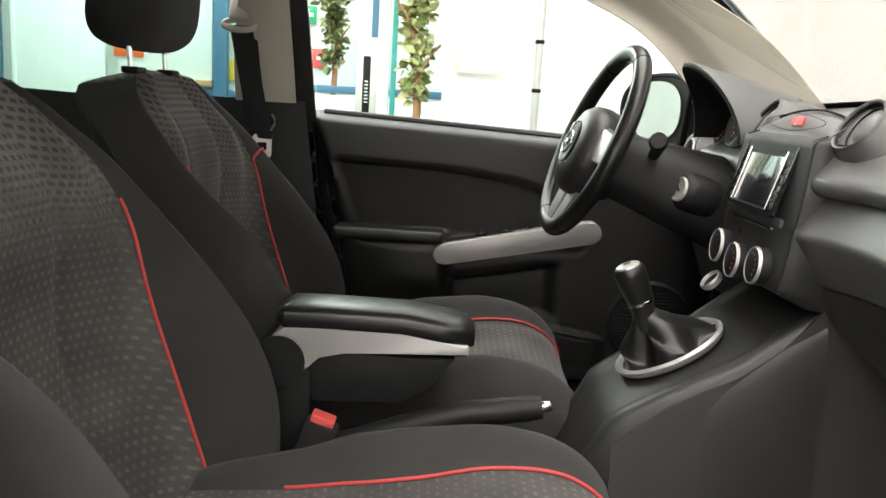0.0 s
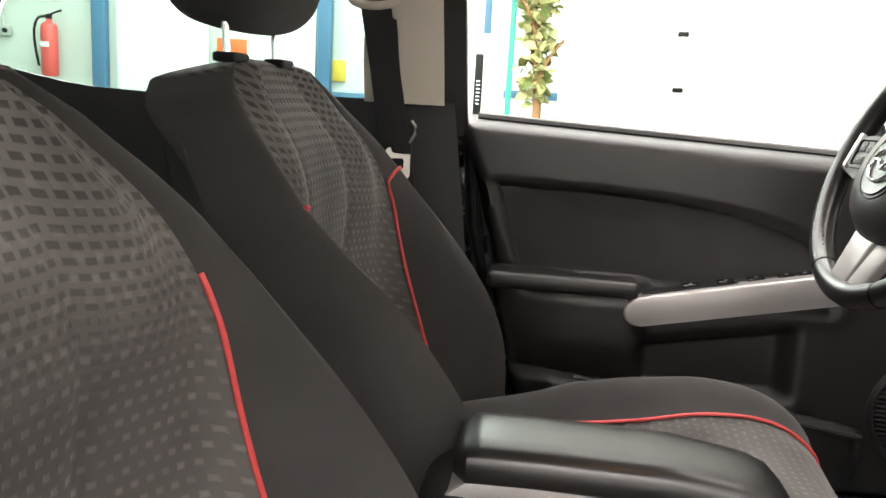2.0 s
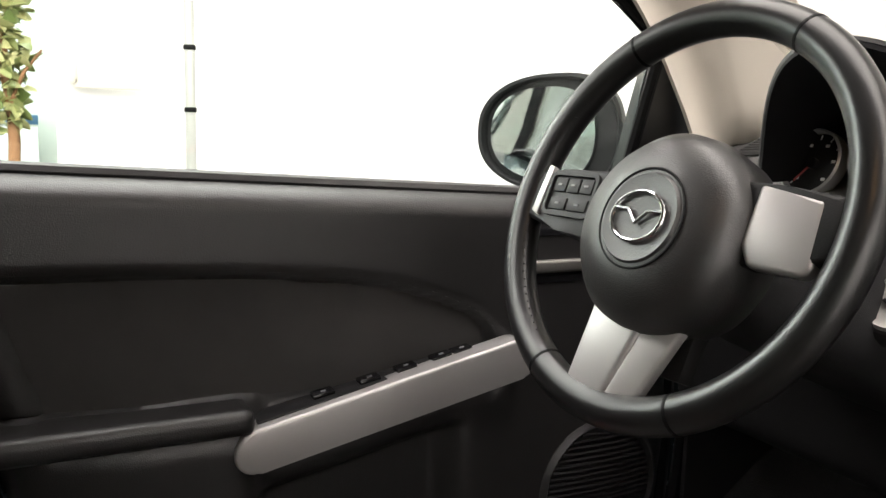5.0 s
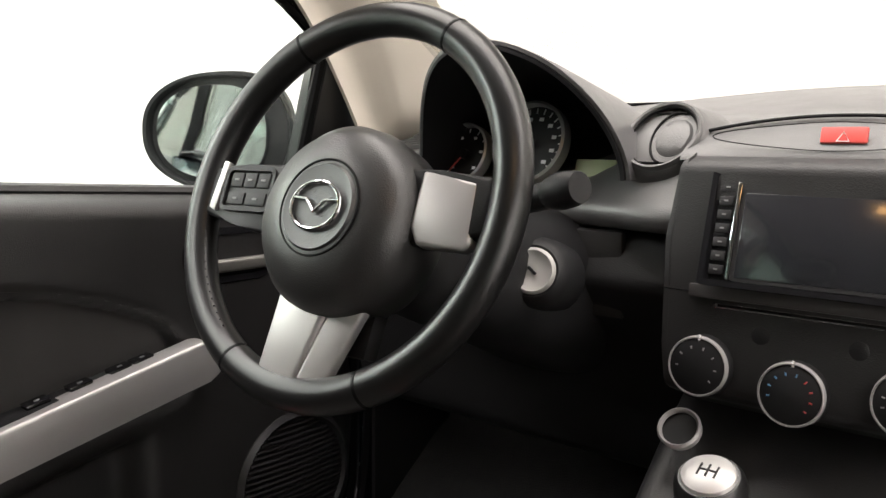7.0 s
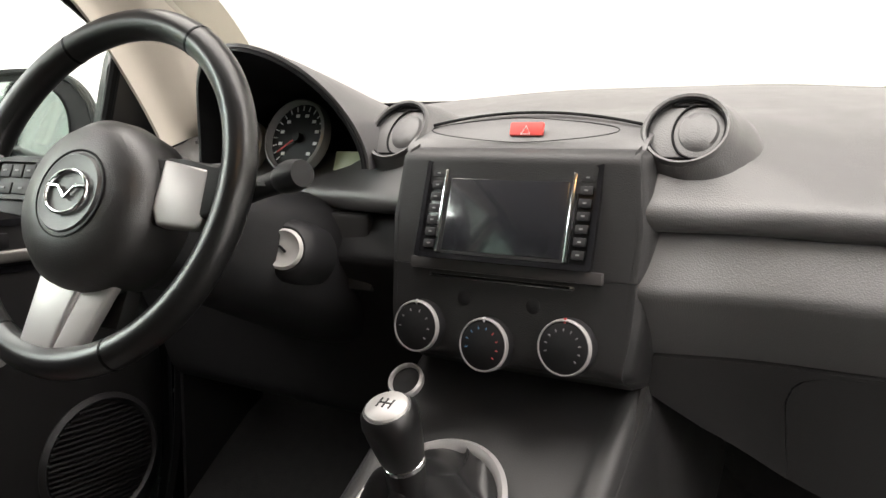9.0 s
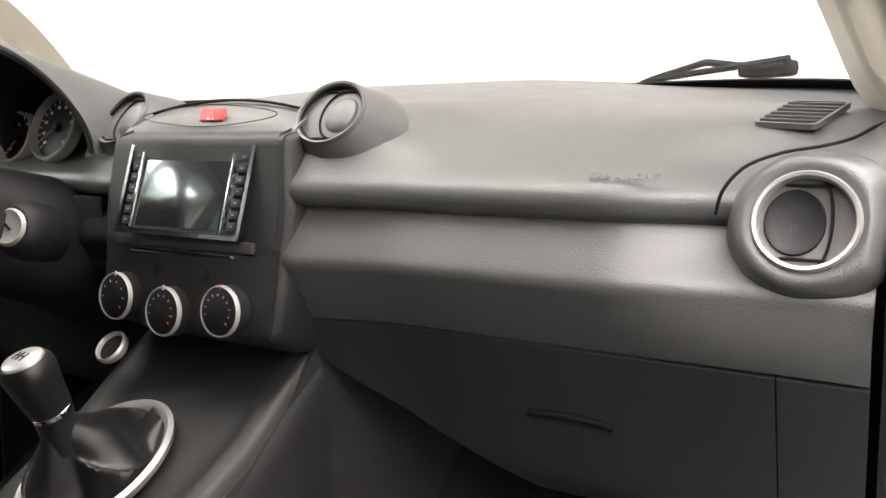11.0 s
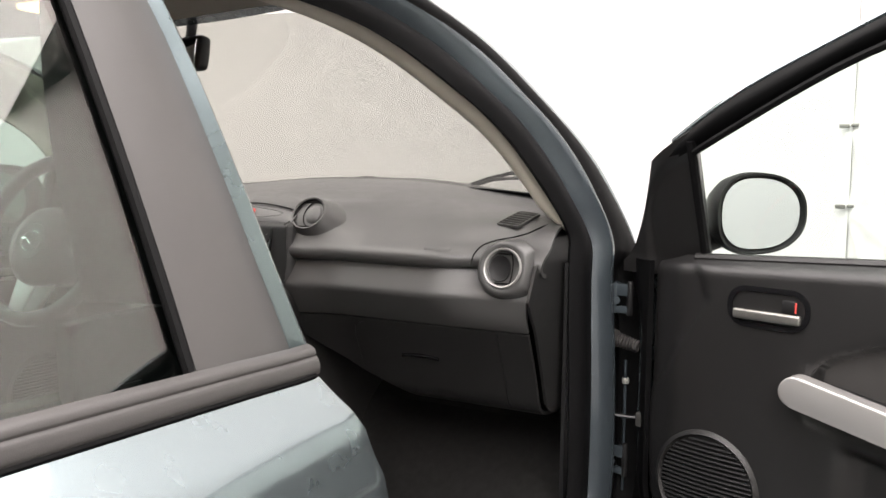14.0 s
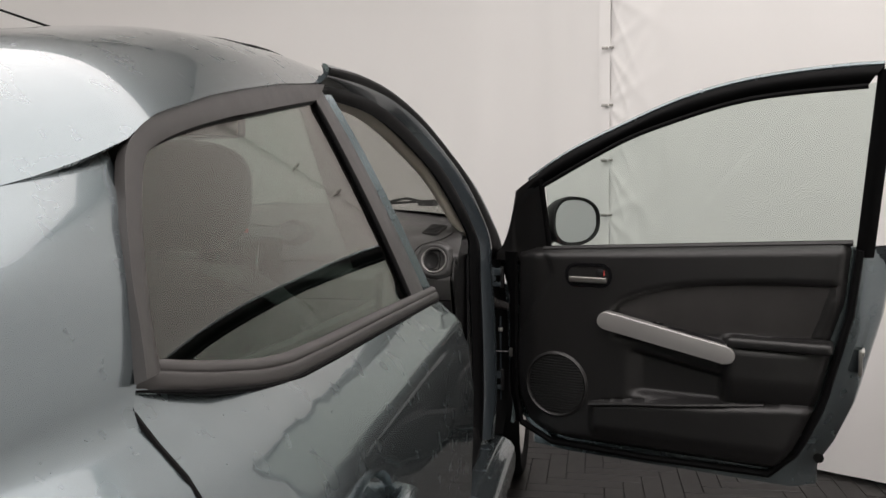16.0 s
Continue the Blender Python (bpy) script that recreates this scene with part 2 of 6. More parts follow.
def tube(points, r, n=10, closed=False, flat=1.0, up=(0, 0, 1)):
    """A round bar along points; r may be a number or a function of 0..1; flat squeezes it along its own side."""
    pts = [Vector(p) for p in points]
    m = len(pts)
    verts, faces = [], []
    for i, p in enumerate(pts):
        a = pts[(i - 1) % m] if closed else pts[max(i - 1, 0)]
        b = pts[(i + 1) % m] if closed else pts[min(i + 1, m - 1)]
        d = (b - a).normalized()
        s = d.cross(Vector(up))
        s = s.normalized() if s.length > 1e-4 else d.orthogonal().normalized()
        k = s.cross(d).normalized()
        q = r(i / max(m - 1, 1)) if callable(r) else r
        for j in range(n):
            w = 2 * math.pi * j / n
            verts.append(p + s * (math.cos(w) * q * flat) + k * (math.sin(w) * q))
    for i in range(m if closed else m - 1):
        for j in range(n):
            faces.append([i * n + j, i * n + (j + 1) % n, ((i + 1) % m) * n + (j + 1) % n, ((i + 1) % m) * n + j])
    if not closed:
        faces.append(list(range(n))[::-1])
        faces.append([(m - 1) * n + j for j in range(n)])
    return verts, faces


def lathe(profile, n=32, m=Matrix(), ends=True):
    """profile: (radius, height) turned round z, then moved by m."""
    verts, faces = [], []
    for r, h in profile:
        for j in range(n):
            w = 2 * math.pi * j / n
            verts.append(m @ Vector((r * math.cos(w), r * math.sin(w), h)))
    for i in range(len(profile) - 1):
        for j in range(n):
            faces.append([i * n + j, i * n + (j + 1) % n, (i + 1) * n + (j + 1) % n, (i + 1) * n + j])
    if ends:
        faces.append(list(range(n))[::-1])
        faces.append([(len(profile) - 1) * n + j for j in range(n)])
    return verts, faces


def bevelled(bm, r, seg=2):
    if r:
        bmesh.ops.bevel(bm, geom=list(bm.edges), offset=r, segments=seg, affect="EDGES", profile=0.6, clamp_overlap=True)
    bmesh.ops.recalc_face_normals(bm, faces=bm.faces)
    bm.verts.index_update()
    out = [v.co.copy() for v in bm.verts], [[v.index for v in f.verts] for f in bm.faces]
    bm.free()
    return out


def rbox(sx, sy, sz, r=0.004, m=Matrix(), seg=2):
    bm = bmesh.new()
    bmesh.ops.create_cube(bm, size=1.0, matrix=Matrix.Diagonal((sx, sy, sz, 1)))
    v, f = bevelled(bm, r, seg)
    return [m @ p for p in v], f


def slab(outline, depth, r=0.003, m=Matrix(), seg=2):
    """A flat outline (x, y) given that depth along z (towards +z), with rounded edges."""
    bm = bmesh.new()
    low = [bm.verts.new((x, y, 0)) for x, y in outline]
    high = [bm.verts.new((x, y, depth)) for x, y in outline]
    bm.faces.new(low[::-1])
    bm.faces.new(high)
    n = len(low)
    for i in range(n):
        bm.faces.new((low[i], low[(i + 1) % n], high[(i + 1) % n], high[i]))
    v, f = bevelled(bm, r, seg)
    return [m @ p for p in v], f


def ring_plate(outer, inner, depth, m=Matrix()):
    """A plate between two outlines of as many points, of that depth along z."""
    n = len(outer)
    verts = [Vector((x, y, h)) for h in (0, depth) for loop in (outer, inner) for x, y in loop]
    faces = []
    for i in range(n):
        j = (i + 1) % n
        faces += [[i, n + i, n + j, j], [2 * n + i, 2 * n + j, 3 * n + j, 3 * n + i], [i, j, 2 * n + j, 2 * n + i], [n + j, n + i, 3 * n + i, 3 * n + j]]
    return [m @ v for v in verts], faces


def rounded(w, h, r, n=6, cx=0.0, cy=0.0):
    out = []
    for sx, sy, a in ((1, 1, 0), (-1, 1, 90), (-1, -1, 180), (1, -1, 270)):
        for i in range(n + 1):
            k = radians(a + 90 * i / n)
            out.append((cx + sx * (w / 2 - r) + r * math.cos(k), cy + sy * (h / 2 - r) + r * math.sin(k)))
    return out


def join(*some):
    verts, faces = [], []
    for v, f in some:
        faces += [[i + len(verts) for i in q] for q in f]
        verts += list(v)
    return verts, faces


def moved(shape, m):
    return [m @ Vector(v) for v in shape[0]], shape[1]


def part(name, shape, mat, parent=None, label="", sharp=38, uv=None):
    me = bpy.data.meshes.new(name)
    me.from_pydata([tuple(v) for v in shape[0]], [], shape[1])
    if len(me.polygons) < 60000:
        bm = bmesh.new()
        bm.from_mesh(me)
        bmesh.ops.recalc_face_normals(bm, faces=bm.faces)
        bm.to_mesh(me)
        bm.free()
    me.polygons.foreach_set("use_smooth", [True] * len(me.polygons))
    me.set_sharp_from_angle(angle=radians(sharp))
    if uv:
        layer = me.uv_layers.new(name="cloth")
        for loop in me.loops:
            layer.data[loop.index].uv = uv(me.vertices[loop.vertex_index].co)
    me.materials.append(mat)
    ob = new(name, me)
    if parent:
        ob.parent = parent
        ob.matrix_parent_inverse = Matrix.Translation(parent.location).inverted()
    if label:
        ob["label"] = label
    return ob


def thing(name, label, category, group="", at=(0, 0, 0), kind=""):
    ob = new(name)
    ob.empty_display_size = 0.1
    ob.location = at
    return tagged(ob, label, category, group, kind)


def frame_at(o, normal, up=(0, 0, 1)):
    """A pose whose z points along normal and whose y leans towards up."""
    z = Vector(normal).normalized()
    x = Vector(up).cross(z).normalized()
    y = z.cross(x)
    m = Matrix((x, y, z)).transposed().to_4x4()
    m.translation = o
    return m

# ---------------------------------------------------------------- the hall
def sheet(name, label, category, shape, mat, kind="structure"):
    return tagged(part(name, shape, mat), label, category, kind=kind)


# dark herringbone floor: joints below, planks laid last
sheet("floor", "dark herringbone plank floor under the car", "floor", rbox(14, 13, 0.06, 0.0, pose(-2.0, 0, -0.034)), JOINT)
sheet("ceiling", "pale painted hall ceiling with light panels", "ceiling", rbox(14, 13, 0.1, 0.0, pose(-2.0, 0, 3.75)), CONCRETE)
sheet("wall_west", "pale green workshop wall behind the curtain gap", "wall", rbox(0.12, 13, 3.8, 0.0, pose(-7.09, 0, 1.85)), HALLWALL)
sheet("wall_south", "pale workshop wall behind the car", "wall", rbox(14, 0.12, 3.8, 0.0, pose(-2.0, -6.2, 1.85)), HALLWALL)
sheet("wall_north", "plain hall wall behind the curtain", "wall", rbox(14, 0.12, 3.8, 0.0, pose(-2.0, 6.2, 1.85)), HALLWALL)
sheet("wall_east", "plain hall wall beside the car", "wall", rbox(0.12, 13, 3.8, 0.0, pose(4.9, 0, 1.85)), HALLWALL)


def curtain(name, label, path, z1=3.6, folds=0.012, seed=1):
    """A hung white tarpaulin: gentle folds, slightly bowed."""
    pts = curve(path, 60)

    def fn(u, v):
        p = spl(path, u)
        q = spl(path, min(u + 0.01, 1)) - spl(path, max(u - 0.01, 0))
        n = Vector((-q.y, q.x, 0)).normalized()
        s = u * 9
        k = folds * (noise.noise(Vector((s * 1.3, v * 0.8, seed))) + 0.5 * noise.noise(Vector((s * 4, v * 2.5, seed + 5))))
        return Vector((p.x, p.y, 0.02 + v * z1)) + n * k

    return sheet(name, label, "curtain", shell(fn, 120, 26, 0.004), CURTAIN)


curtain("curtain_front", "white tarpaulin backdrop hung in front of the car", [(-3.95, 1.9, 0), (-3.6, 2.8, 0), (-2.3, 3.2, 0), (-0.6, 3.15, 0), (0.5, 2.7, 0), (1.16, 2.24, 0)])
curtain("curtain_side", "white tarpaulin backdrop hung along the far side", [(-4.0, 0.06, 0), (-4.04, 0.8, 0), (-4.0, 1.5, 0), (-3.95, 1.9, 0)], seed=3)
RINGS = (0.785, 1.045, 1.305, 1.565, 1.833, 2.1)
CORNER = [(1.162, 2.236, 0), (1.5, 2.02, 0), (2.2, 1.62, 0), (2.9, 1.15, 0), (3.3, 0.5, 0), (3.4, -0.4, 0), (3.42, -2.0, 0), (3.4, -3.6, 0)]


def corner_sheet(u, v):
    """The tarpaulin past the seam: creases fan out from the tie rings."""
    w = u * u
    p = spl(CORNER, w)
    z = 0.02 + 3.6 * v
    q = spl(CORNER, min(w + 0.01, 1)) - spl(CORNER, max(w - 0.01, 0))
    n = Vector((-q.y, q.x, 0)).normalized()
    s = math.hypot(p.x - 1.162, p.y - 2.236)
    k = 0.02 * (noise.noise(Vector((w * 14, v * 0.9, 7))) + 0.35 * noise.noise(Vector((w * 40, v * 3.0, 12))))
    for i, c in enumerate(RINGS):
        for slope, size in ((-1.0, 0.009), (0.55, 0.007), (-2.4, 0.008), (1.7, 0.006)):
            d = (z - c - (slope + 0.3 * math.sin(3 * i + slope)) * s) / (0.010 + 0.10 * s)
            k -= size * math.exp(-d * d) * math.exp(-s / 0.16)
    k += 0.010 * math.exp(-(s / 0.03) ** 2)
    return Vector((p.x, p.y, z)) + n * k


sheet("curtain_corner", "white tarpaulin backdrop with creases at the seam", "curtain", shell(corner_sheet, 110, 220, 0.004), CURTAIN)
sheet("curtain_seam", "overlapping edge strip of the white tarpaulin", "curtain", shell(lambda u, v: Vector((1.125 + 0.05 * u, 2.256 - 0.034 * u + 0.003 * math.sin(9 * v + 3 * u), 0.03 + 3.5 * v)), 4, 30, 0.003), CURTAIN)


def seam_ring(at):
    ob = thing("curtain_ring", "small metal tie ring on the curtain seam", "curtain ring", "rings along the curtain seam", at)
    m = Matrix.Translation(at)
    part("plate", rbox(0.03, 0.006, 0.014, 0.002, m @ pose(-0.014, 0, 0)), STEEL, ob)
    part("clip", rbox(0.022, 0.008, 0.01, 0.002, m @ pose(0.016, -0.004, 0.002)), STEEL, ob)
    return ob


first_ring = seam_ring((1.165, 2.215, 0.785))
for z in RINGS[1:]:
    copy_thing(first_ring, Matrix.Translation((1.165, 2.215, z)))
# tie pole at the curtain's free edge
pole = thing("curtain_pole", "galvanised upright pole at the curtain edge", "pole", at=(-3.93, 0.65, 0))
part("tube", lathe([(0.024, 0.0), (0.024, 3.6)], 14, pose(-3.93, 0.65, 0)), GALV, pole)
for z in (0.83, 1.13, 1.427, 1.725):
    part("tie", lathe([(0.027, -0.012), (0.03, -0.006), (0.03, 0.006), (0.027, 0.012)], 14, pose(-3.93, 0.65, z)), RUBBER, pole, "black cable tie")

# ---------------------------------------------------------------- the car's shape
SIDE = [(0.0, 0.78), (0.2, 0.8), (0.35, 0.835), (0.55, 0.855), (0.75, 0.86), (0.85, 0.85), (0.9, 0.83), (0.94, 0.805), (0.957, 0.785), (0.985, 0.75), (1.1, 0.705), (1.2, 0.655), (1.31, 0.59), (1.36, 0.56), (1.4, 0.51)]


def side_x(z, y=0.0):
    taper = 0.0 if y > -0.9 else 0.16 * (-0.9 - y) ** 2
    nose = 0.0 if y < 1.0 else 0.10 * (y - 1.0) ** 2
    return lerp(SIDE, z) - taper - nose


def win_x(z):
    """The rear side window's leaning plane."""
    return 0.762 - 0.43 * (z - 0.96) - 0.18 * (z - 0.96) ** 2


def belt(y):
    return lerp([(-1.15, 1.015), (-1.036, 0.988), (-0.94, 0.97), (-0.869, 0.963), (-0.742, 0.959), (-0.5, 0.955), (-0.2, 0.949), (-0.14, 0.947)], y)


def body_sheet(ys, z0, z1, sign=1, off=0.0, nu=24, nv=14, thick=0.012):
    """A piece of the car's side between y0, y1 and two heights (numbers or functions of y)."""
    y0, y1 = ys
    a = z0 if callable(z0) else (lambda y: z0)
    b = z1 if callable(z1) else (lambda y: z1)

    def fn(u, v):
        z = a(y0 + (y1 - y0) * u) * (1 - v) + b(y0 + (y1 - y0) * u) * v
        p, q = (y0(z), y1(z)) if callable(y0) else (y0, y1)
        y = p + (q - p) * u
        return Vector((sign * (side_x(z, y) + off), y, z))

    return shell(fn, nu, nv, thick if sign > 0 else thick)


# edge lines of roof and pillars, right-hand side (x, y, z)
RAIL_OUT = [(0.675, -1.06, 1.245), (0.64, -0.8, 1.31), (0.595, -0.4, 1.372), (0.568, -0.15, 1.412), (0.56, 0.15, 1.429), (0.571, 0.42, 1.418), (0.607, 0.66, 1.36), (0.668, 0.83, 1.254), (0.715, 0.935, 1.165), (0.755, 1.0, 1.065), (0.787, 1.035, 0.968)]
RAIL_IN = [(0.53, -0.15, 1.352), (0.528, 0.13, 1.355), (0.535, 0.3, 1.342), (0.566, 0.442, 1.295), (0.606, 0.595, 1.225), (0.656, 0.722, 1.115), (0.69, 0.8, 1.026)]
JAMB_OUT = [(0.787, 1.035, 0.968), (0.797, 1.03, 0.88), (0.812, 1.015, 0.7), (0.815, 1.0, 0.5), (0.8, 0.97, 0.34)]
JAMB_IN = [(0.69, 0.8, 1.026), (0.702, 0.815, 0.95), (0.714, 0.825, 0.75), (0.722, 0.82, 0.5), (0.728, 0.79, 0.36)]
# borders of the layers across pillar and post, by the way along it: edge, outer seal, painted pillar, door seal
LAYERS = [[(0, 0.0), (2, 0.0)], [(0, 0.13), (0.6, 0.1), (1.0, 0.0), (2, 0.0)], [(0, 0.26), (0.6, 0.28), (0.85, 0.33), (1.0, 0.36), (1.4, 0.41), (2, 0.42)], [(0, 0.42), (0.6, 0.45), (0.85, 0.53), (1.0, 0.58), (1.4, 0.7), (2, 0.76)], [(0, 0.8), (0.6, 0.79), (1.0, 0.86), (1.4, 0.98), (2, 1.02)]]


def jamb(w, k, lift=0.0):
    """A place across the door opening's edge: w runs down the pillar (0 to 1) and the hinge post (1 to 2), k from outside in."""
    a = spl(RAIL_OUT[3:] + JAMB_OUT[1:], (7 * min(w, 1) + 4 * max(w - 1, 0)) / 11)
    b = spl(RAIL_IN + JAMB_IN[1:], (6 * min(w, 1) + 4 * max(w - 1, 0)) / 10)
    t = step(0.75, 1.2, w)
    out = Vector((0.6, 0.15, 0.5)).normalized().lerp(Vector((0.8, -0.6, 0.0)), t)
    l2, l3, l4 = (lerp(LAYERS[i], w) for i in (2, 3, 4))
    high = lerp([(0.0, 0.0), (l2 - 0.06, 0.012), (l2 + 0.02, 0.013), (l3, -0.012), (l4, 0.0), (1.3, 0.0)], k)
    low = lerp([(0.0, 0.0), (0.5 * l2, -0.035), (l2 - 0.04, -0.016), (l2 + 0.03, 0.006), (l3, -0.006), (l4, 0.0), (1.3, 0.0)], k)
    dip = high + (low - high) * step(0.9, 1.2, w)
    return a.lerp(b, k) + out * (dip + lift)


CROWN = [(-1.75, 1.12), (-1.45, 1.205), (-1.1, 1.302), (-0.9, 1.35), (-0.7, 1.392), (-0.5, 1.437), (-0.3, 1.468), (-0.1, 1.483), (0.1, 1.478), (0.3, 1.452), (0.45, 1.41)]
QTOP = [(-1.75, 1.08), (-1.45, 1.13), (-1.2, 1.175), (-1.1, 1.195), (-1.02, 1.212), (-0.985, 1.221), (-0.9, 1.246)]
EDGE = [(-1.75, 0.58, 1.05), (-1.45, 0.612, 1.108), (-1.2, 0.635, 1.158), (-1.1, 0.642, 1.18), (-1.04, 0.646, 1.197), (-0.985, 0.648, 1.215), (-0.953, 0.645, 1.232), (-0.908, 0.637, 1.249), (-0.835, 0.629, 1.265), (-0.755, 0.618, 1.284), (-0.63, 0.604, 1.308), (-0.43, 0.584, 1.342), (-0.25, 0.567, 1.366), (-0.1, 0.553, 1.388), (0.15, 0.548, 1.41), (0.45, 0.56, 1.4)]
# rear window frame, outer and inner line (y, z)
FRAME_OUT = [(-1.128, 1.012), (-1.109, 1.046), (-1.086, 1.09), (-1.054, 1.137), (-1.013, 1.188), (-0.985, 1.211), (-0.953, 1.227), (-0.908, 1.243), (-0.835, 1.26), (-0.755, 1.279), (-0.63, 1.303), (-0.43, 1.337), (-0.12, 1.379)]
FRAME_IN = [(-1.101, 1.014), (-1.078, 1.06), (-1.052, 1.1), (-1.022, 1.14), (-0.985, 1.18), (-0.957, 1.203), (-0.93, 1.215), (-0.878, 1.229), (-0.8, 1.246), (-0.693, 1.265), (-0.572, 1.284), (-0.428, 1.307), (-0.219, 1.34)]


def roof_fn(u, v):
    y = -1.75 + 2.2 * u
    xe = lerp([(a, b) for a, b, c in EDGE], y)
    ze = lerp([(a, c) for a, b, c in EDGE], y)
    s = 2 * v - 1
    k = abs(s) ** (7.0 - 2.0 * step(-0.9, -0.2, y))
    return Vector((s * xe, y - 0.12 * s * s * step(0.0, 0.45, y), lerp(CROWN, y) * (1 - k) + ze * k))


def build_body():
    car = thing("hatchback_car", "blue-grey metallic hatchback body standing on the floor", "car", at=(0, 0, 0))
    roof = part("roof", shell(roof_fn, 66, 48, 0.005), PAINT, car)
    for sx in (-1, 1):
        part("roof_groove", tube([Vector((sx * 0.42, roof_fn((y + 1.75) / 2.2, 0.5 + sx * 0.36).y, 0)) + Vector((0, 0, roof_fn((y + 1.75) / 2.2, 0.5 + sx * 0.36).z + 0.0005)) for y in np.linspace(-1.4, 0.3, 24)], 0.0035, 6), RUBBER, roof, "black roof seam strip")
    part("antenna", tube([(0.0, -0.07, 1.48), (0.0, -0.123, 1.506), (0.0, -0.342, 1.512), (0.0, -0.66, 1.52)], lambda t: 0.0035 - 0.0018 * t, 8), RUBBER, roof, "thin black roof antenna")

    def lining(u, v):
        p = roof_fn(0.08 + 0.88 * u, 0.09 + 0.82 * v)
        return p - Vector((0, 0, 0.035))

    part("roof_lining", shell(lining, 24, 20, 0.006), ROOFLINER, car, "pale woven roof lining")
    for sg in (1, -1):
        def rail(i, bulge, first=0.0, last=2.0):
            def fn(u, v, sg=sg):
                w = first + (last - first) * u
                k0, k1 = lerp(LAYERS[i], w), lerp(LAYERS[i + 1], w)
                p = jamb(w, k0 + (k1 - k0) * v, bulge * math.sin(math.pi * v))
                return Vector((sg * p.x, p.y, p.z))
            return shell(fn, 110, 10, 0.01)

        part("a_pillar_edge", rail(0, 0.002, 0.0, 0.97), PAINT, car)
        part("outer_seal", rail(1, 0.006), RUBBER, car, "black rubber outer seal and hinge recess")
        part("a_pillar", rail(2, 0.005), SHADEDPAINT, car, "painted door pillar and hinge post")
        part("door_seal", rail(3, 0.012), RUBBER, car, "black rubber door seal")
        part("seal_lip", tube([(sg * q.x, q.y, q.z) for q in [jamb(w, lerp(LAYERS[3], w) + 0.09, 0.013) for w in np.linspace(0.0, 1.98, 70)]], 0.005, 8), RUBBER, car, "round rubber lip of the door seal")
        part("pillar_bead", tube([(sg * q.x, q.y, q.z) for q in [jamb(w, 0.45 * lerp(LAYERS[2], w) + 0.55 * lerp(LAYERS[3], w), 0.006) for w in np.linspace(0.0, 1.98, 70)]], 0.0035, 8), SHADEDPAINT, car, "pressed bead along the pillar")
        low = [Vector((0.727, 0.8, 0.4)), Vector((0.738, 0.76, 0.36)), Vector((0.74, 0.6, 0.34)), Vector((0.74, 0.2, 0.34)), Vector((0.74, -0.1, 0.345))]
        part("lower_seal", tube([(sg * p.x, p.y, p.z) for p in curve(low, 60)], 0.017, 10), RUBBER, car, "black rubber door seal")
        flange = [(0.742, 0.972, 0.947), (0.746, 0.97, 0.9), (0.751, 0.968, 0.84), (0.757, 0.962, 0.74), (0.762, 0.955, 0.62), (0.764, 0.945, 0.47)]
        part("wing_flange", tube([(sg * q.x, q.y, q.z) for q in curve(flange, 40)], lambda t: 0.011 * math.sin(math.pi * min(max(t, 0.05), 0.95)) ** 0.3, 10, flat=0.7), SHADEDPAINT, car, "painted flange of the front wing")

        def trim(u, v, sg=sg):
            w = 0.02 + 0.975 * u
            a, b = spl(RAIL_OUT[3:], w), spl(RAIL_IN, w)
            out = Vector((0.6, 0.15, 0.5)).normalized()
            f = 1 - 0.75 * step(0.86, 1.0, u)
            p0 = a.lerp(b, 0.72) + out * 0.002
            wide = 0.036 if sg > 0 else 0.058
            p1 = p0 + Vector((-0.012, -0.003, -0.003)) * f
            p2 = p0 + Vector((-wide, -0.01, -0.01)) * f
            p3 = p2 + Vector((-0.010, 0.03, 0.004))
            p4 = p2 + Vector((-0.022, 0.09, 0.02 * (1 - u)))
            if sg < 0:
                # the shut door's side is covered as far as the door frame
                p0 = a.lerp(b, 1.06) - out * 0.03
                p1 = a.lerp(b, 0.85) - out * 0.034
                p4 = p2 + Vector((-0.022, 0.09 + 0.13 * u * u, 0.02 * (1 - u)))
            p = spl([p0, p1, p2, p3, p4], v)
            return Vector((sg * p.x, p.y, p.z))

        part("a_pillar_trim", shell(trim, 40, 16, 0.005), BEIGE, car, "beige plastic pillar trim")

        part("kick_panel", shell(lambda u, v, sg=sg: Vector((sg * (0.692 + 0.012 * v), 0.825 + 0.175 * (1 - v), 0.96 - 0.6 * u)), 8, 4, 0.008), DARK, car, "black plastic footwell side panel")
        part("sill", shell(lambda u, v, sg=sg: Vector((sg * spl([(0.66, 0, 0.3), (0.68, 0, 0.345), (0.74, 0, 0.335), (0.79, 0, 0.33), (0.835, 0, 0.3), (0.83, 0, 0.2), (0.78, 0, 0.16)], v).x, -1.1 + 2.05 * u, spl([(0.66, 0, 0.3), (0.68, 0, 0.345), (0.74, 0, 0.335), (0.79, 0, 0.33), (0.835, 0, 0.3), (0.83, 0, 0.2), (0.78, 0, 0.16)], v).z)), 20, 18, 0.01), PAINT, car)
        # front wing and its inner end
        part("front_wing", body_sheet((1.035, 1.95), lambda y: 0.36 if y < 1.08 else 0.62, lambda y: 0.965 - 0.10 * (y - 1.03), sg, 0.0, 26, 14), PAINT, car)
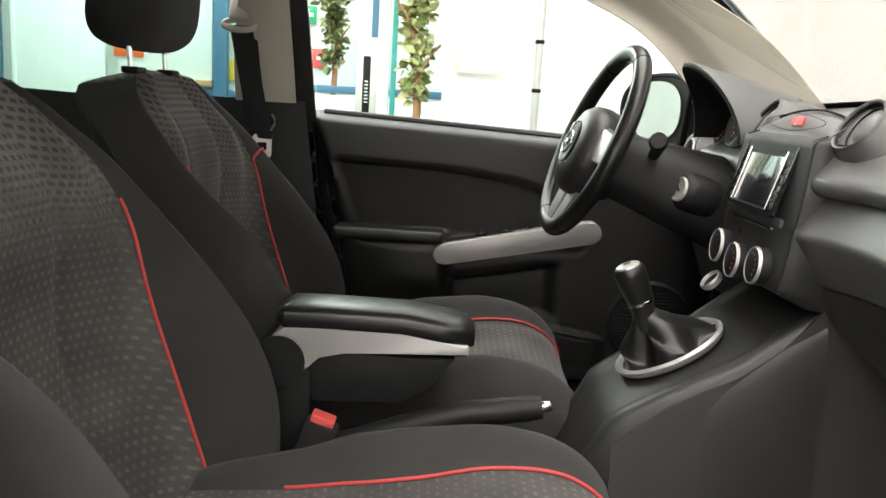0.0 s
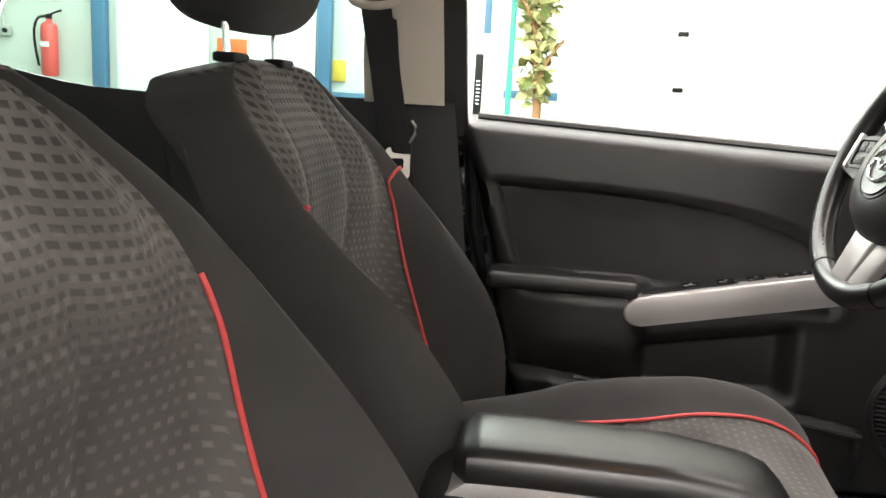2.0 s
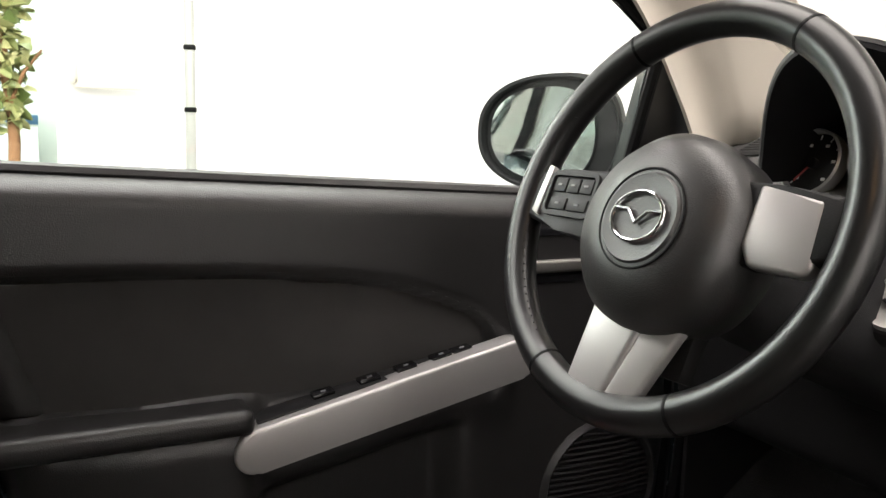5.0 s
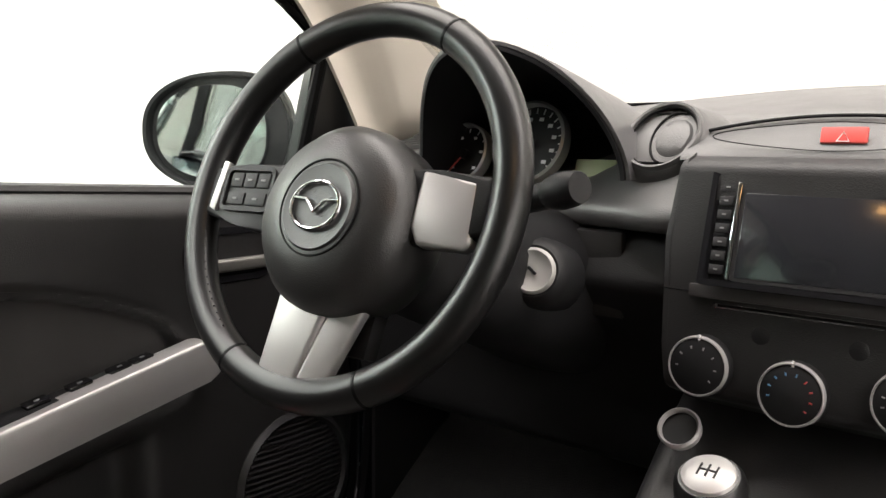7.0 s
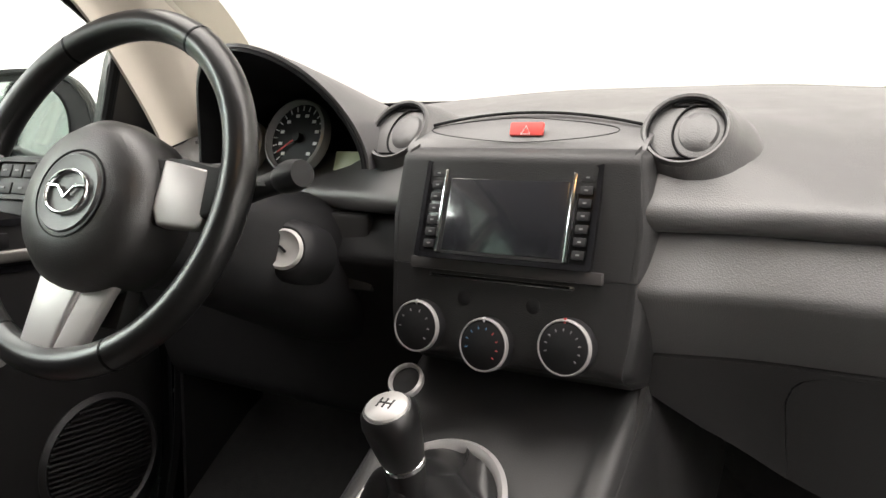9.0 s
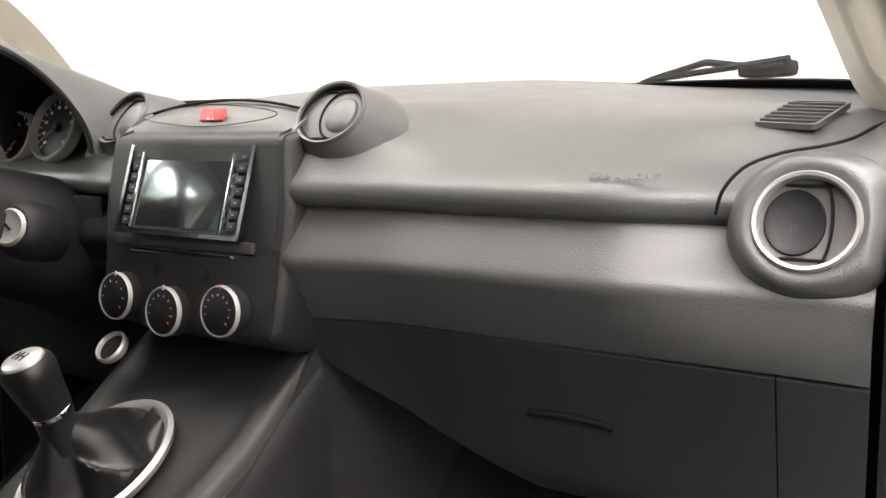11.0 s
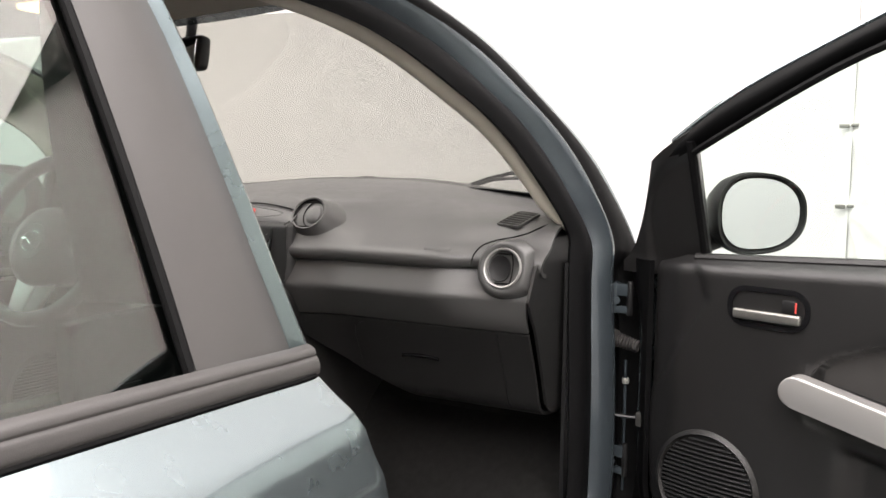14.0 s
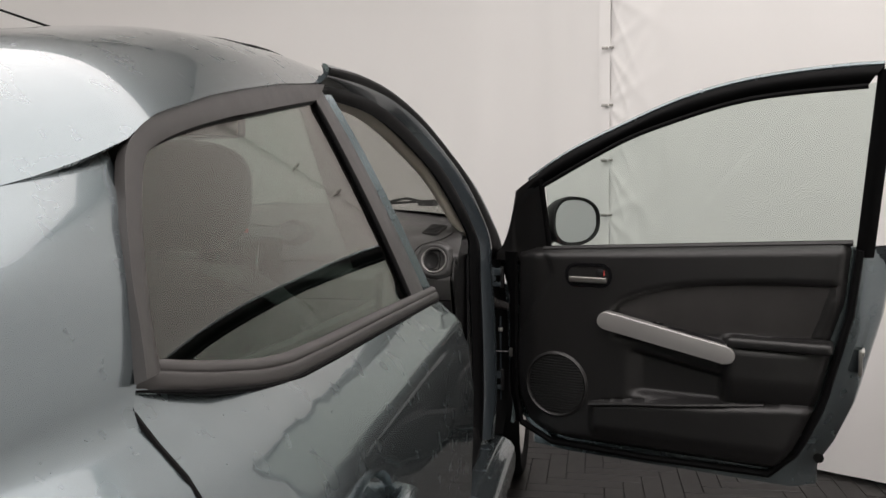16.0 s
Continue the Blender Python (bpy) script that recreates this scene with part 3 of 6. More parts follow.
        # rear quarter and C-pillar
        def quarter(u, v, sg=sg):
            y0 = -1.85 + 0.15 * v
            z1 = lambda y: lerp(QTOP, y)
            low = lambda y: lerp([(-1.85, 0.5), (-1.74, 0.5), (-1.62, 0.62), (-1.42, 0.66), (-1.2, 0.6), (-1.1, 0.45), (-1.0, 0.33)], y)
            z = 0.33 + 0.93 * v
            front = lerp([(0.3, -0.955), (0.5, -1.025), (0.75, -1.125), (0.93, -1.17), (1.0, -1.158), (1.046, -1.108), (1.09, -1.085), (1.137, -1.053), (1.188, -1.012), (1.211, -0.984), (1.25, -0.92)], z)
            y = y0 + (front - y0) * u
            zz = low(y) + (z1(y) - low(y)) * v
            front = lerp([(0.3, -0.955), (0.5, -1.025), (0.75, -1.12), (0.93, -1.15), (1.0, -1.132), (1.02, -1.113), (1.046, -1.099), (1.09, -1.076), (1.137, -1.044), (1.188, -1.006), (1.211, -0.985), (1.25, -0.95)], zz)
            y = y0 + (front - y0) * u
            return Vector((sg * (side_x(zz, y) + 0.007 * step(0.97, 1.03, zz) * step(1.15, 1.08, zz) - 0.022 * step(z1(y) - 0.06, z1(y), zz) ** 2), y, zz))

        def upper_rail(u, v, sg=sg):
            y = -0.985 + 0.885 * u
            a = Vector((lerp([(p, q) for p, q, r in EDGE], y) - 0.004, y, lerp([(p, r) for p, q, r in EDGE], y) - 0.006))
            z = lerp(FRAME_OUT, y) - 0.012
            b = Vector((win_x(z) - 0.012, y, z))
            p = a.lerp(b, v)
            return Vector((sg * p.x, p.y, p.z))

        part("roof_seal", shell(upper_rail, 30, 4, 0.012), RUBBER, car, "black rubber seal under the roof edge")
        part("rear_quarter", shell(quarter, 40, 34, 0.012), PAINT, car)
        # B-pillar inside trim
        back, deep = (-0.335, 0.135) if sg < 0 else (-0.243, 0.075)
        tuck = 0.0 if sg < 0 else 0.03
        part("b_pillar_trim_upper", shell(lambda u, v, sg=sg: Vector((sg * (0.688 - tuck - 0.13 * u - 0.012 * math.sin(math.pi * v)), back + 0.06 * u * u + (deep - 0.07 * u * u * deep / 0.135) * v, 1.02 + 0.33 * u)), 10, 8, 0.012), BEIGE, car, "beige plastic pillar trim")
        part("b_pillar_back", shell(lambda u, v, sg=sg: Vector((sg * (0.684 - tuck - 0.13 * u + (side_x(1.02 + 0.33 * u) - 0.03 - 0.684 + tuck + 0.13 * u) * v), back - 0.003 + 0.06 * u * u + 0.02 * v, 1.02 + 0.33 * u)), 10, 4, 0.006), RUBBER, car, "black seal behind the pillar trim")
        part("b_pillar_trim_lower", shell(lambda u, v, sg=sg: Vector((sg * (0.7 + 0.02 * u - 0.014 * math.sin(math.pi * v)), back - 0.085 + (0.235 + 0.05 * (1 - u)) * (v if sg < 0 else 0.7 * v) + 0.04 * (1 - u), 0.36 + 0.66 * u)), 14, 8, 0.012), DARK, car, "black plastic pillar trim")
        part("b_pillar", body_sheet((back + 0.02, -0.205 if sg < 0 else -0.16), 0.33, 1.36, sg, -0.018, 6, 24), RUBBER, car, "black coated centre pillar")
    # bonnet
    part("bonnet", shell(lambda u, v: Vector(((2 * v - 1) * (0.735 - 0.13 * u * u), 1.26 + 0.85 * u - 0.2 * (2 * v - 1) ** 2 * (1 - u), 0.975 - 0.18 * u - 0.1 * u ** 4 + 0.045 * (1 - (2 * v - 1) ** 2))), 18, 22, 0.012), PAINT, car)
    part("front_bumper", shell(lambda u, v: Vector(((2 * v - 1) * 0.78, 2.12 - 0.25 * (2 * v - 1) ** 4 - 0.03 * (2 * u - 1) ** 2, 0.2 + 0.55 * u)), 8, 24, 0.02), PAINT, car)
    part("rear_bumper", shell(lambda u, v: Vector(((2 * v - 1) * 0.72, -1.95 + 0.2 * (2 * v - 1) ** 4, 0.25 + 0.4 * u)), 8, 24, 0.02), PAINT, car)
    part("tailgate", shell(lambda u, v: Vector(((2 * v - 1) * (0.62 + 0.04 * (1 - u)), -1.9 + 0.24 * u * u + 0.1 * (2 * v - 1) ** 4, 0.62 + 0.42 * u)), 10, 20, 0.02), PAINT, car)
    part("rear_window", shell(lambda u, v: Vector(((2 * v - 1) * (0.6 - 0.02 * u), -1.72 + 0.14 * u + 0.05 * (2 * v - 1) ** 2, 1.03 + 0.2 * u)), 8, 16, 0.004), TINT, car, "dark tinted rear screen")
    part("underbody", rbox(1.36, 3.4, 0.05, 0.01, pose(0, 0, 0.24)), RUBBER, car, "dark underside of the car")
    part("footwell_carpet", shell(lambda u, v: Vector((-0.7 + 1.4 * v, -1.5 + 2.6 * u, 0.3 + 0.16 * math.exp(-((-0.7 + 1.4 * v) / 0.13) ** 4) + 0.28 * step(0.82, 1.0, u))), 40, 40, 0.01), CARPET, car, "black footwell carpet")
    part("firewall", shell(lambda u, v: Vector((-0.72 + 1.44 * v, 1.02 + 0.05 * u, 0.3 + 0.75 * u)), 6, 6, 0.02), CARPET, car, "black insulation in the footwell")
    # windscreen
    ws = part("windscreen", shell(lambda u, v: Vector(((2 * v - 1) * (0.69 - 0.17 * u), 1.3 - 0.82 * u - (0.28 - 0.14 * u) * (2 * v - 1) ** 2, 1.055 + 0.375 * u - 0.045 * (2 * v - 1) ** 2 * u)), 20, 24, 0.005), SCREENGLASS, car, "clear windscreen")
    ws.visible_shadow = False

    def border(u, v):
        k = 2 * v - 1
        h = 0.05 + (0.1 - 0.065 * k ** 4) * u
        return Vector((k * (0.685 - 0.17 * h), 1.296 - 0.82 * h - (0.28 - 0.14 * h) * k * k, 1.048 + 0.375 * h))

    part("screen_border", shell(border, 4, 30, 0.002), RUBBER, ws, "black printed border at the screen foot")
    part("scuttle", shell(lambda u, v: Vector(((2 * v - 1) * 0.72, 1.27 + 0.09 * u - 0.25 * (2 * v - 1) ** 2, 1.06 - 0.05 * u)), 6, 24, 0.01), RUBBER, car, "black scuttle panel")
    return car



CAR = build_body()


# wheels: tyre with its rim
for wx in (-0.74, 0.74):
    for wy in (-1.42, 1.55):
        m = Matrix.Translation((wx, wy, 0.29)) @ pose(0, 0, 0, 0, 90, 0)
        tyre = part("wheel", lathe([(0.2, -0.085), (0.27, -0.092), (0.288, -0.07), (0.292, 0), (0.288, 0.07), (0.27, 0.092), (0.2, 0.085), (0.2, -0.085)], 40, m, False), RUBBER, CAR, "black tyre on silver rim")
        part("rim", lathe([(0.03, 0.05), (0.05, 0.075), (0.17, 0.05), (0.2, 0.08), (0.2, -0.08), (0.03, -0.08)], 40, m), SILVER, tyre)


# ---------------------------------------------------------------- doors
M_OPEN = Matrix(((0.945, -0.326, 0, 0.796), (-0.326, -0.945, 0, 0.985), (0, 0, 1, 0), (0, 0, 0, 1)))
M_SHUT = Matrix(((0, 1, 0, -0.8), (-1, 0, 0, 0.915), (0, 0, 1, -0.02), (0, 0, 0, 1)))
TOP = [(0.112, 1.178), (0.273, 1.272), (0.454, 1.347), (0.621, 1.408), (0.771, 1.443), (0.91, 1.459), (1.04, 1.465), (1.124, 1.464)]
GLASSTOP = [(0.165, 1.165), (0.215, 1.195), (0.455, 1.309), (0.623, 1.364), (0.773, 1.401), (0.912, 1.416), (1.09, 1.422)]


def lean(z):
    return 0.012 + max(0.0, z - 0.97) * 0.34


def door_u0(z):
    return lerp([(0.375, 0.17), (0.42, 0.11), (0.49, 0.076), (0.6, 0.068), (1.0, 0.07)], z)


def door_u1(z):
    return lerp([(0.375, 0.88), (0.45, 0.925), (0.568, 0.975), (0.823, 1.038), (1.02, 1.06)], z)


INSERT = [(0.4, 0.78), (0.418, 0.808), (0.443, 0.834), (0.506, 0.862), (0.577, 0.882), (0.672, 0.895), (0.755, 0.902), (0.88, 0.908), (1.03, 0.909)]


def door_w(u, z):
    """How far the inner trim stands in from the door's middle plane."""
    zt = 0.972 + 0.045 * u
    w = 0.062 - 0.03 * (1 - step(0.0, 0.10, u - door_u0(z))) - 0.03 * step(0.86, 1.06, u) * step(0.9, 0.7, z)
    w -= 0.035 * step(zt - 0.035, zt, z) ** 2
    end = 0.972 + 0.36 * (z - 0.765)
    inside = step(0.395, 0.425, u) * step(end + 0.008, end - 0.006, u) * step(lerp(INSERT, u) + 0.005, lerp(INSERT, u) - 0.009, z) * step(0.70, 0.74, z)
    w -= 0.018 * inside
    lobe = lerp([(0.6, 0.07), (0.7, 0.088), (0.733, 0.112), (0.821, 0.167), (0.88, 0.205), (0.903, 0.214), (0.95, 0.2), (0.97, 0.17)], z)
    w -= 0.009 * step(lobe + 0.008, lobe - 0.008, u) * step(0.6, 0.72, z)
    arm = step(0.725, 0.77, u) * step(0.75, 0.738, z) * step(0.54, 0.64, z)
    w += 0.03 * arm
    bar = 0.80 - 0.19 * (u - 0.36)
    w -= 0.03 * step(0.45, 0.5, u) * step(0.76, 0.72, u) * step(bar - 0.085, bar - 0.11, z) * step(0.53, 0.56, z)
    lip = lerp([(0.33, 0.5), (0.46, 0.52), (0.68, 0.538), (0.9, 0.56)], u)
    w += 0.03 * step(0.33, 0.37, u) * step(lip + 0.004, lip - 0.008, z) * step(0.38, 0.45, z)
    return w


def build_door(m, name, label, openside):
    def put(shape):
        return moved(shape, m)

    rear = 1.065 if openside else 1.135
    org = m @ Vector((0.3, 0, 0.34))
    door = thing(name, label, "car door", at=tuple(org))
    # painted shell
    def solid(i, v):
        z = 0.325 + (0.965 - 0.325) * v
        a, b = door_u0(max(z, 0.38)) - 0.04, door_u1(max(z, 0.38)) + (0.092 if openside else 0.055)
        o = -(side_x(z) - 0.79)
        k = [(a, 0.0), (a + (0.13 if openside else 0.012), 0.03), (b - 0.055, 0.03), (b - 0.035, 0.012), (b - 0.02, -0.008), (b, -0.022), (b + 0.006, o), (0.5 * (a + b), o - 0.004), (a - 0.02, o)]
        j = round(i * 9) % 9
        u, w = k[j]
        return (u, w, z + 0.045 * (u / 1.1) * step(0.9, 1.0, v))

    v, f = grid(solid, 9, 26, cu=True)
    mv = 27
    f = f + [[i * mv for i in range(9)], [i * mv + 26 for i in range(9)]]
    skin = part("door_shell", put((v, f)), PAINT, door, sharp=50)
    part("rubber_seal", put(tube([(door_u1(z) + 0.02, 0.036, z) for z in np.linspace(1.0, 0.42, 14)] + [(0.86, 0.036, 0.352), (0.5, 0.036, 0.345), (0.2, 0.036, 0.35), (0.09, 0.034, 0.4)], 0.011, 8)), RUBBER, door)

    def flange(u, v):
        z = 0.4 + 0.565 * u
        q = lerp([(0.4, 0.1), (0.5, 0.08), (0.97, 0.078), (1.18, 0.104)], z)
        return (q - (0.05 + 0.04 * step(0.7, 1, u)) * v, lean(z) + 0.022 * (1 - v) - 0.05 * v + 0.014 * math.sin(math.pi * v), z)

    part("edge_seal", put(shell(flange, 24, 14, 0.012)), RUBBER, door, "black rubber along the hinge edge")

    def trim(u, v):
        z0 = 0.375 + (0.97 - 0.375) * v
        a, b = door_u0(z0), door_u1(z0) + (0.0 if openside else 0.04 * step(0.82, 0.97, z0))
        q = a + (b - a) * u
        z = z0 + 0.045 * q * step(0.3, 1, v)
        e = min(u, 1 - u) * (b - a)
        return (q, door_w(q, z) - 0.03 * (1 - step(0, 0.018, e)) - 0.03 * (1 - step(0, 0.03, v)), z)

    panel = part("trim_panel", put(shell(trim, 110, 90, 0.006)), SOFT, door, sharp=60)
    part("belt_strip", put(tube([(u, 0.033, 0.971 + 0.045 * u) for u in np.linspace(0.17, 1.06, 16)], 0.009, 8)), SOFT, door)

    def insert(u, v):
        q = 0.43 + (0.534 + 0.045 * v) * u
        top = lerp(INSERT, q) - 0.012
        z = 0.748 + (top - 0.748) * v
        return (q, door_w(q, z) + 0.003 + 0.004 * math.sin(math.pi * v), z)

    part("cloth_insert", put(shell(insert, 40, 12, 0.003)), CLOTH, panel, "black cloth door insert")
    rimline = [(0.404, 0.785)] + [(q, lerp(INSERT, q)) for q in np.linspace(0.425, 1.0, 40)] + [(1.016, 0.906), (1.021, 0.897), (1.012, 0.872), (0.999, 0.835), (0.985, 0.795), (0.973, 0.76)]
    part("insert_edge", put(tube([(q, door_w(q, z + 0.004) + 0.0005, z + 0.002) for q, z in rimline], 0.0028, 8)), SOFT, panel, "rounded edge of the insert")
    # silver pull handle
    a, b = Vector((0.397, 0.768)), Vector((0.748, 0.695))
    d = (b - a).normalized()
    k = Vector((-d.y, d.x))
    pts = [tuple(a + 0.027 * (k * math.cos(w) - d * math.sin(w))) for w in np.linspace(0, math.pi, 9)] + [tuple(b + 0.027 * (-k * math.cos(w) + d * math.sin(w))) for w in np.linspace(0, math.pi, 9)]
    pts = [(x, z + 0.012 * math.sin(math.pi * min(max((x - 0.37) / 0.4, 0), 1))) for x, z in pts]
    mm = Matrix(((1, 0, 0, 0), (0, 0, 1, 0.066), (0, 1, 0, 0), (0, 0, 0, 1)))
    part("pull_handle", put(slab(pts, 0.036, 0.01, mm, 3)), SILVER, door, "satin silver pull handle")
    # armrest shelf with switches
    part("armrest", put(rbox(0.27, 0.075, 0.03, 0.012, pose(0.886, 0.072, 0.735), 3)), SOFT, panel, "black armrest pad")
    sw = part("switch_panel", put(slab([(0.46, 0.05), (0.74, 0.05), (0.745, 0.088), (0.44, 0.088)], 0.02, 0.004, Matrix(((1, 0, 0, 0), (0, 1, 0, 0), (-0.19, 0, 1, 0.85), (0, 0, 0, 1))))), DARK, door, "black window switch panel")
    for i, u in enumerate((0.47, 0.5, 0.55, 0.6, 0.66) if not openside else (0.55,)):
        part("switch", put(rbox(0.028, 0.018, 0.006, 0.002, pose(u, 0.068, 0.8725 - 0.19 * u, 0, 11, 0))), BLACKGLOSS, sw)
        part("switch_mark", put(rbox(0.006, 0.003, 0.001, 0.0, pose(u, 0.071, 0.876 - 0.19 * u, 0, 11, 0))), GREYMARK, sw)
    # inner release
    cup = part("release_cup", put(ring_plate(rounded(0.15, 0.075, 0.034, 8, 0.332, 0.903), rounded(0.132, 0.056, 0.026, 8, 0.332, 0.903), 0.016, Matrix(((1, 0, 0, 0), (0, 0, 1, 0.055), (0, 1, 0, 0), (0, 0, 0, 1))))), BLACKGLOSS, door, "gloss black release bezel")
    part("cup_floor", put(rbox(0.134, 0.004, 0.058, 0.001, pose(0.332, 0.0655, 0.903))), DARK, cup)
    part("release_lever", put(rbox(0.122, 0.012, 0.018, 0.005, pose(0.332, 0.074, 0.889), 3)), STEEL, cup, "dull steel release lever")
    part("lock_tab", put(rbox(0.024, 0.012, 0.022, 0.004, pose(0.372, 0.073, 0.911))), DARK, cup)
    part("lock_mark", put(rbox(0.003, 0.002, 0.018, 0.0005, pose(0.386, 0.0795, 0.911))), REDPLASTIC, cup)
    # speaker with louvred grille
    c = (0.227, 0.548)
    mm = frame_at((c[0], 0.066, c[1]), (0, 1, 0))
    spk = part("speaker_ring", put(lathe([(0.107, -0.01), (0.107, 0.004), (0.099, 0.01), (0.094, 0.004), (0.094, -0.01)], 48, mm, False)), SOFT, door)
    part("speaker_dish", put(lathe([(0.0, -0.004), (0.06, -0.006), (0.094, 0.0)], 40, mm, False)), DARK, spk)
    for i in range(-10, 11):
        h = i * 0.0085
        half = math.sqrt(max(0.0, 0.0925 ** 2 - h * h))
        part("louvre", put(tube([(c[0] - half + 2 * half * k / 10, 0.070 + 0.006 * (1 - ((2 * k / 10 - 1) * half / 0.093) ** 2 - (h / 0.093) ** 2), c[1] + h) for k in range(11)], 0.0026, 6)), DARK, spk)
    # map pocket lip
    part("pocket_lip", put(tube([(0.345, 0.095, 0.503), (0.4, 0.1, 0.512), (0.46, 0.1, 0.52), (0.6, 0.1, 0.533), (0.7, 0.095, 0.545), (0.85, 0.08, 0.56)], 0.006, 8)), SOFT, panel)
    # window frame: top band, sail corner, rear upright
    def band(u, v):
        a, b = spl([(x, z, 0) for x, z in TOP], u), spl([(x, z, 0) for x, z in GLASSTOP], u)
        p = a.lerp(b, v if openside else 0.4 * v)
        return (p.x, lean(p.y) + 0.014 * math.sin(math.pi * v), p.y)

    part("window_frame", put(shell(band, 40, 8, 0.03)), RUBBER, door, "black window frame")
    part("frame_edge", put(tube([(x, lean(z) - 0.012, z + 0.006) for x, z in [(q.x, q.y) for q in curve([(a, b, 0) for a, b in TOP], 30)[1:]]], 0.008, 8)), PAINT, door)
    part("glass_run", put(tube([(q.x, lean(q.y) + 0.012, q.y - 0.004 + (0 if openside else 0.024)) for q in curve([(a, b, 0) for a, b in GLASSTOP], 30)[4:]], 0.007 if openside else 0.005, 8)), RUBBER, door)
    part("rear_upright", put(shell(lambda u, v: (rear + 0.045 * u + 0.045 * v - (0.0 if openside else 0.015 * u), lean(1.0 + 0.45 * u) + 0.012 * math.sin(math.pi * v), 0.98 + 0.475 * u), 16, 6, 0.03)), RUBBER, door, "black window upright")

    def sail(u, v):
        h = 0.935 + 0.252 * u
        a = -0.009 + 0.1 * max(0.0, (h - 0.972) / 0.215) ** 0.7 if openside else -0.035 + 0.15 * u
        b = 0.178 + 0.012 * u
        q = a + (b - a) * v
        z = 0.935 + (1.166 + (q - 0.095) * 0.58 - 0.935) * u
        hollow = math.hypot((q - 0.19) / 0.135, max(0.0, z - 1.02) / 0.16)
        return (q, lean(z) + 0.014 - 0.012 * (2 * v - 1) ** 2 - 0.009 * step(1.0, 0.9, hollow), z)

    part("corner_panel", put(shell(sail, 30, 30, 0.03)), SOFT, door, "black mirror corner panel")
    part("front_upright", put(tube([(0.186, lean(z) + 0.01, z) for z in np.linspace(0.975, 1.2, 8)], 0.009, 8)), RUBBER, door)

    def pane(u, v):
        a, b = (lerp([(0.975, 0.185), (1.2, 0.2)], 0.97 + 0.23 * v), 1.07 + 0.04 * v)
        q = a + (b - a) * u
        zt = lerp(GLASSTOP, q) + (0.004 if openside else 0.03)
        z = 0.96 + (zt - 0.96) * v
        return (q, lean(z) + 0.002, z)

    g = part("window_glass", put(shell(pane, 20, 10, 0.004)), GLASS, door, "clear side window")
    g.visible_shadow = False
    # mirror
    mc = Vector((0.2, -0.13, 1.062 if openside else 1.07))
    ms = 1.0 if openside else 1.16
    nrm = Vector((0.9, 0.44, 0.0) if openside else (0.82, 0.57, 0.0)).normalized()
    fm = frame_at(mc + nrm * 0.02, nrm)
    sq = lambda shape, ax, ay: ([Vector((ax * math.copysign(abs(p.x) ** 0.82 * 0.1 ** 0.18, p.x), ay * math.copysign(abs(p.y) ** 0.82 * 0.1 ** 0.18, p.y) * (1.0 + 1.2 * p.x), p.z)) for p in shape[0]], shape[1])
    hull = part("mirror_housing", put(moved(sq(lathe([(0.0, -0.10), (0.035, -0.094), (0.068, -0.07), (0.09, -0.03), (0.098, 0.0), (0.096, 0.012), (0.09, 0.012), (0.085, 0.0), (0.0, 0.0)], 48, Matrix(), False), 1.1 * ms, 0.84 * ms), fm)), DARK, door, "rounded door mirror housing")
    part("mirror_glass", put(moved(sq(lathe([(0.0, 0.0), (0.083, 0.0), (0.081, 0.003), (0.0, 0.0035)], 48, Matrix(), False), (1.1 if openside else 0.92) * ms, (0.84 if openside else 0.76) * ms), fm @ pose(0 if openside else -0.012, 0, 0.003))), MIRROR, hull, "door mirror glass")
    part("mirror_arm", put(tube([(0.13, 0.0, 1.0), (0.13, -0.07, 1.0), (0.155, -0.13, 1.02)], 0.022, 10)), DARK, hull)
    if openside:
        # latch side details
        part("latch", put(rbox(0.01, 0.03, 0.07, 0.003, pose(1.085, 0.0, 0.69))), STEEL, door, "steel door latch")
        part("lock_plug", put(lathe([(0.012, 0), (0.012, 0.006)], 14, frame_at((1.088, 0.004, 0.72), (1, 0, 0)))), GALV, door)
        part("drain_plug", put(lathe([(0.014, 0), (0.014, 0.004)], 14, frame_at((0.99, 0.034, 0.42), (0, 1, 0)))), RUBBER, door)
        part("door_check", put(rbox(0.03, 0.03, 0.03, 0.004, pose(0.06, 0.02, 0.628))), STEEL, door)
        part("check_rod", join(tube([(0.752, 0.935, 0.632), (0.78, 0.94, 0.63), (0.84, 0.955, 0.626)], 0.004, 8), tube([Vector((0.745 + 0.008 * math.cos(a), 0.933, 0.633 + 0.009 * math.sin(a))) for a in np.linspace(0, 6.28, 17)[:-1]], 0.0032, 8, True, up=(0, 1, 0))), BLACKGLOSS, door, "thin black door check strap with eyelet")
        plug = part("wiring_plug", join(lathe([(0.012, -0.012), (0.021, -0.01), (0.021, 0.004), (0.015, 0.008)], 8, frame_at((0.772, 0.957, 0.79), (1, -0.2, -0.1))), rbox(0.012, 0.03, 0.036, 0.004, pose(0.763, 0.962, 0.775))), STEEL, door, "dull steel wiring plug")
        part("wiring_boot", join(*[lathe([(0.011, 0), (0.0165 - 0.0005 * i, 0.003), (0.011, 0.006)], 16, frame_at((0.781 + 0.0066 * i, 0.9555 - 0.001 * i, 0.789 - 0.0014 * i), (1, -0.12, -0.2)), False) for i in range(7)]), GREYTRIM, plug, "ribbed rubber wiring boot")
        part("lock_rod", tube([(0.796, 0.965, 0.745), (0.797, 0.966, 0.6), (0.798, 0.966, 0.46)], 0.0035, 8), SHADEDPAINT, door, "thin painted rod beside the hinges")
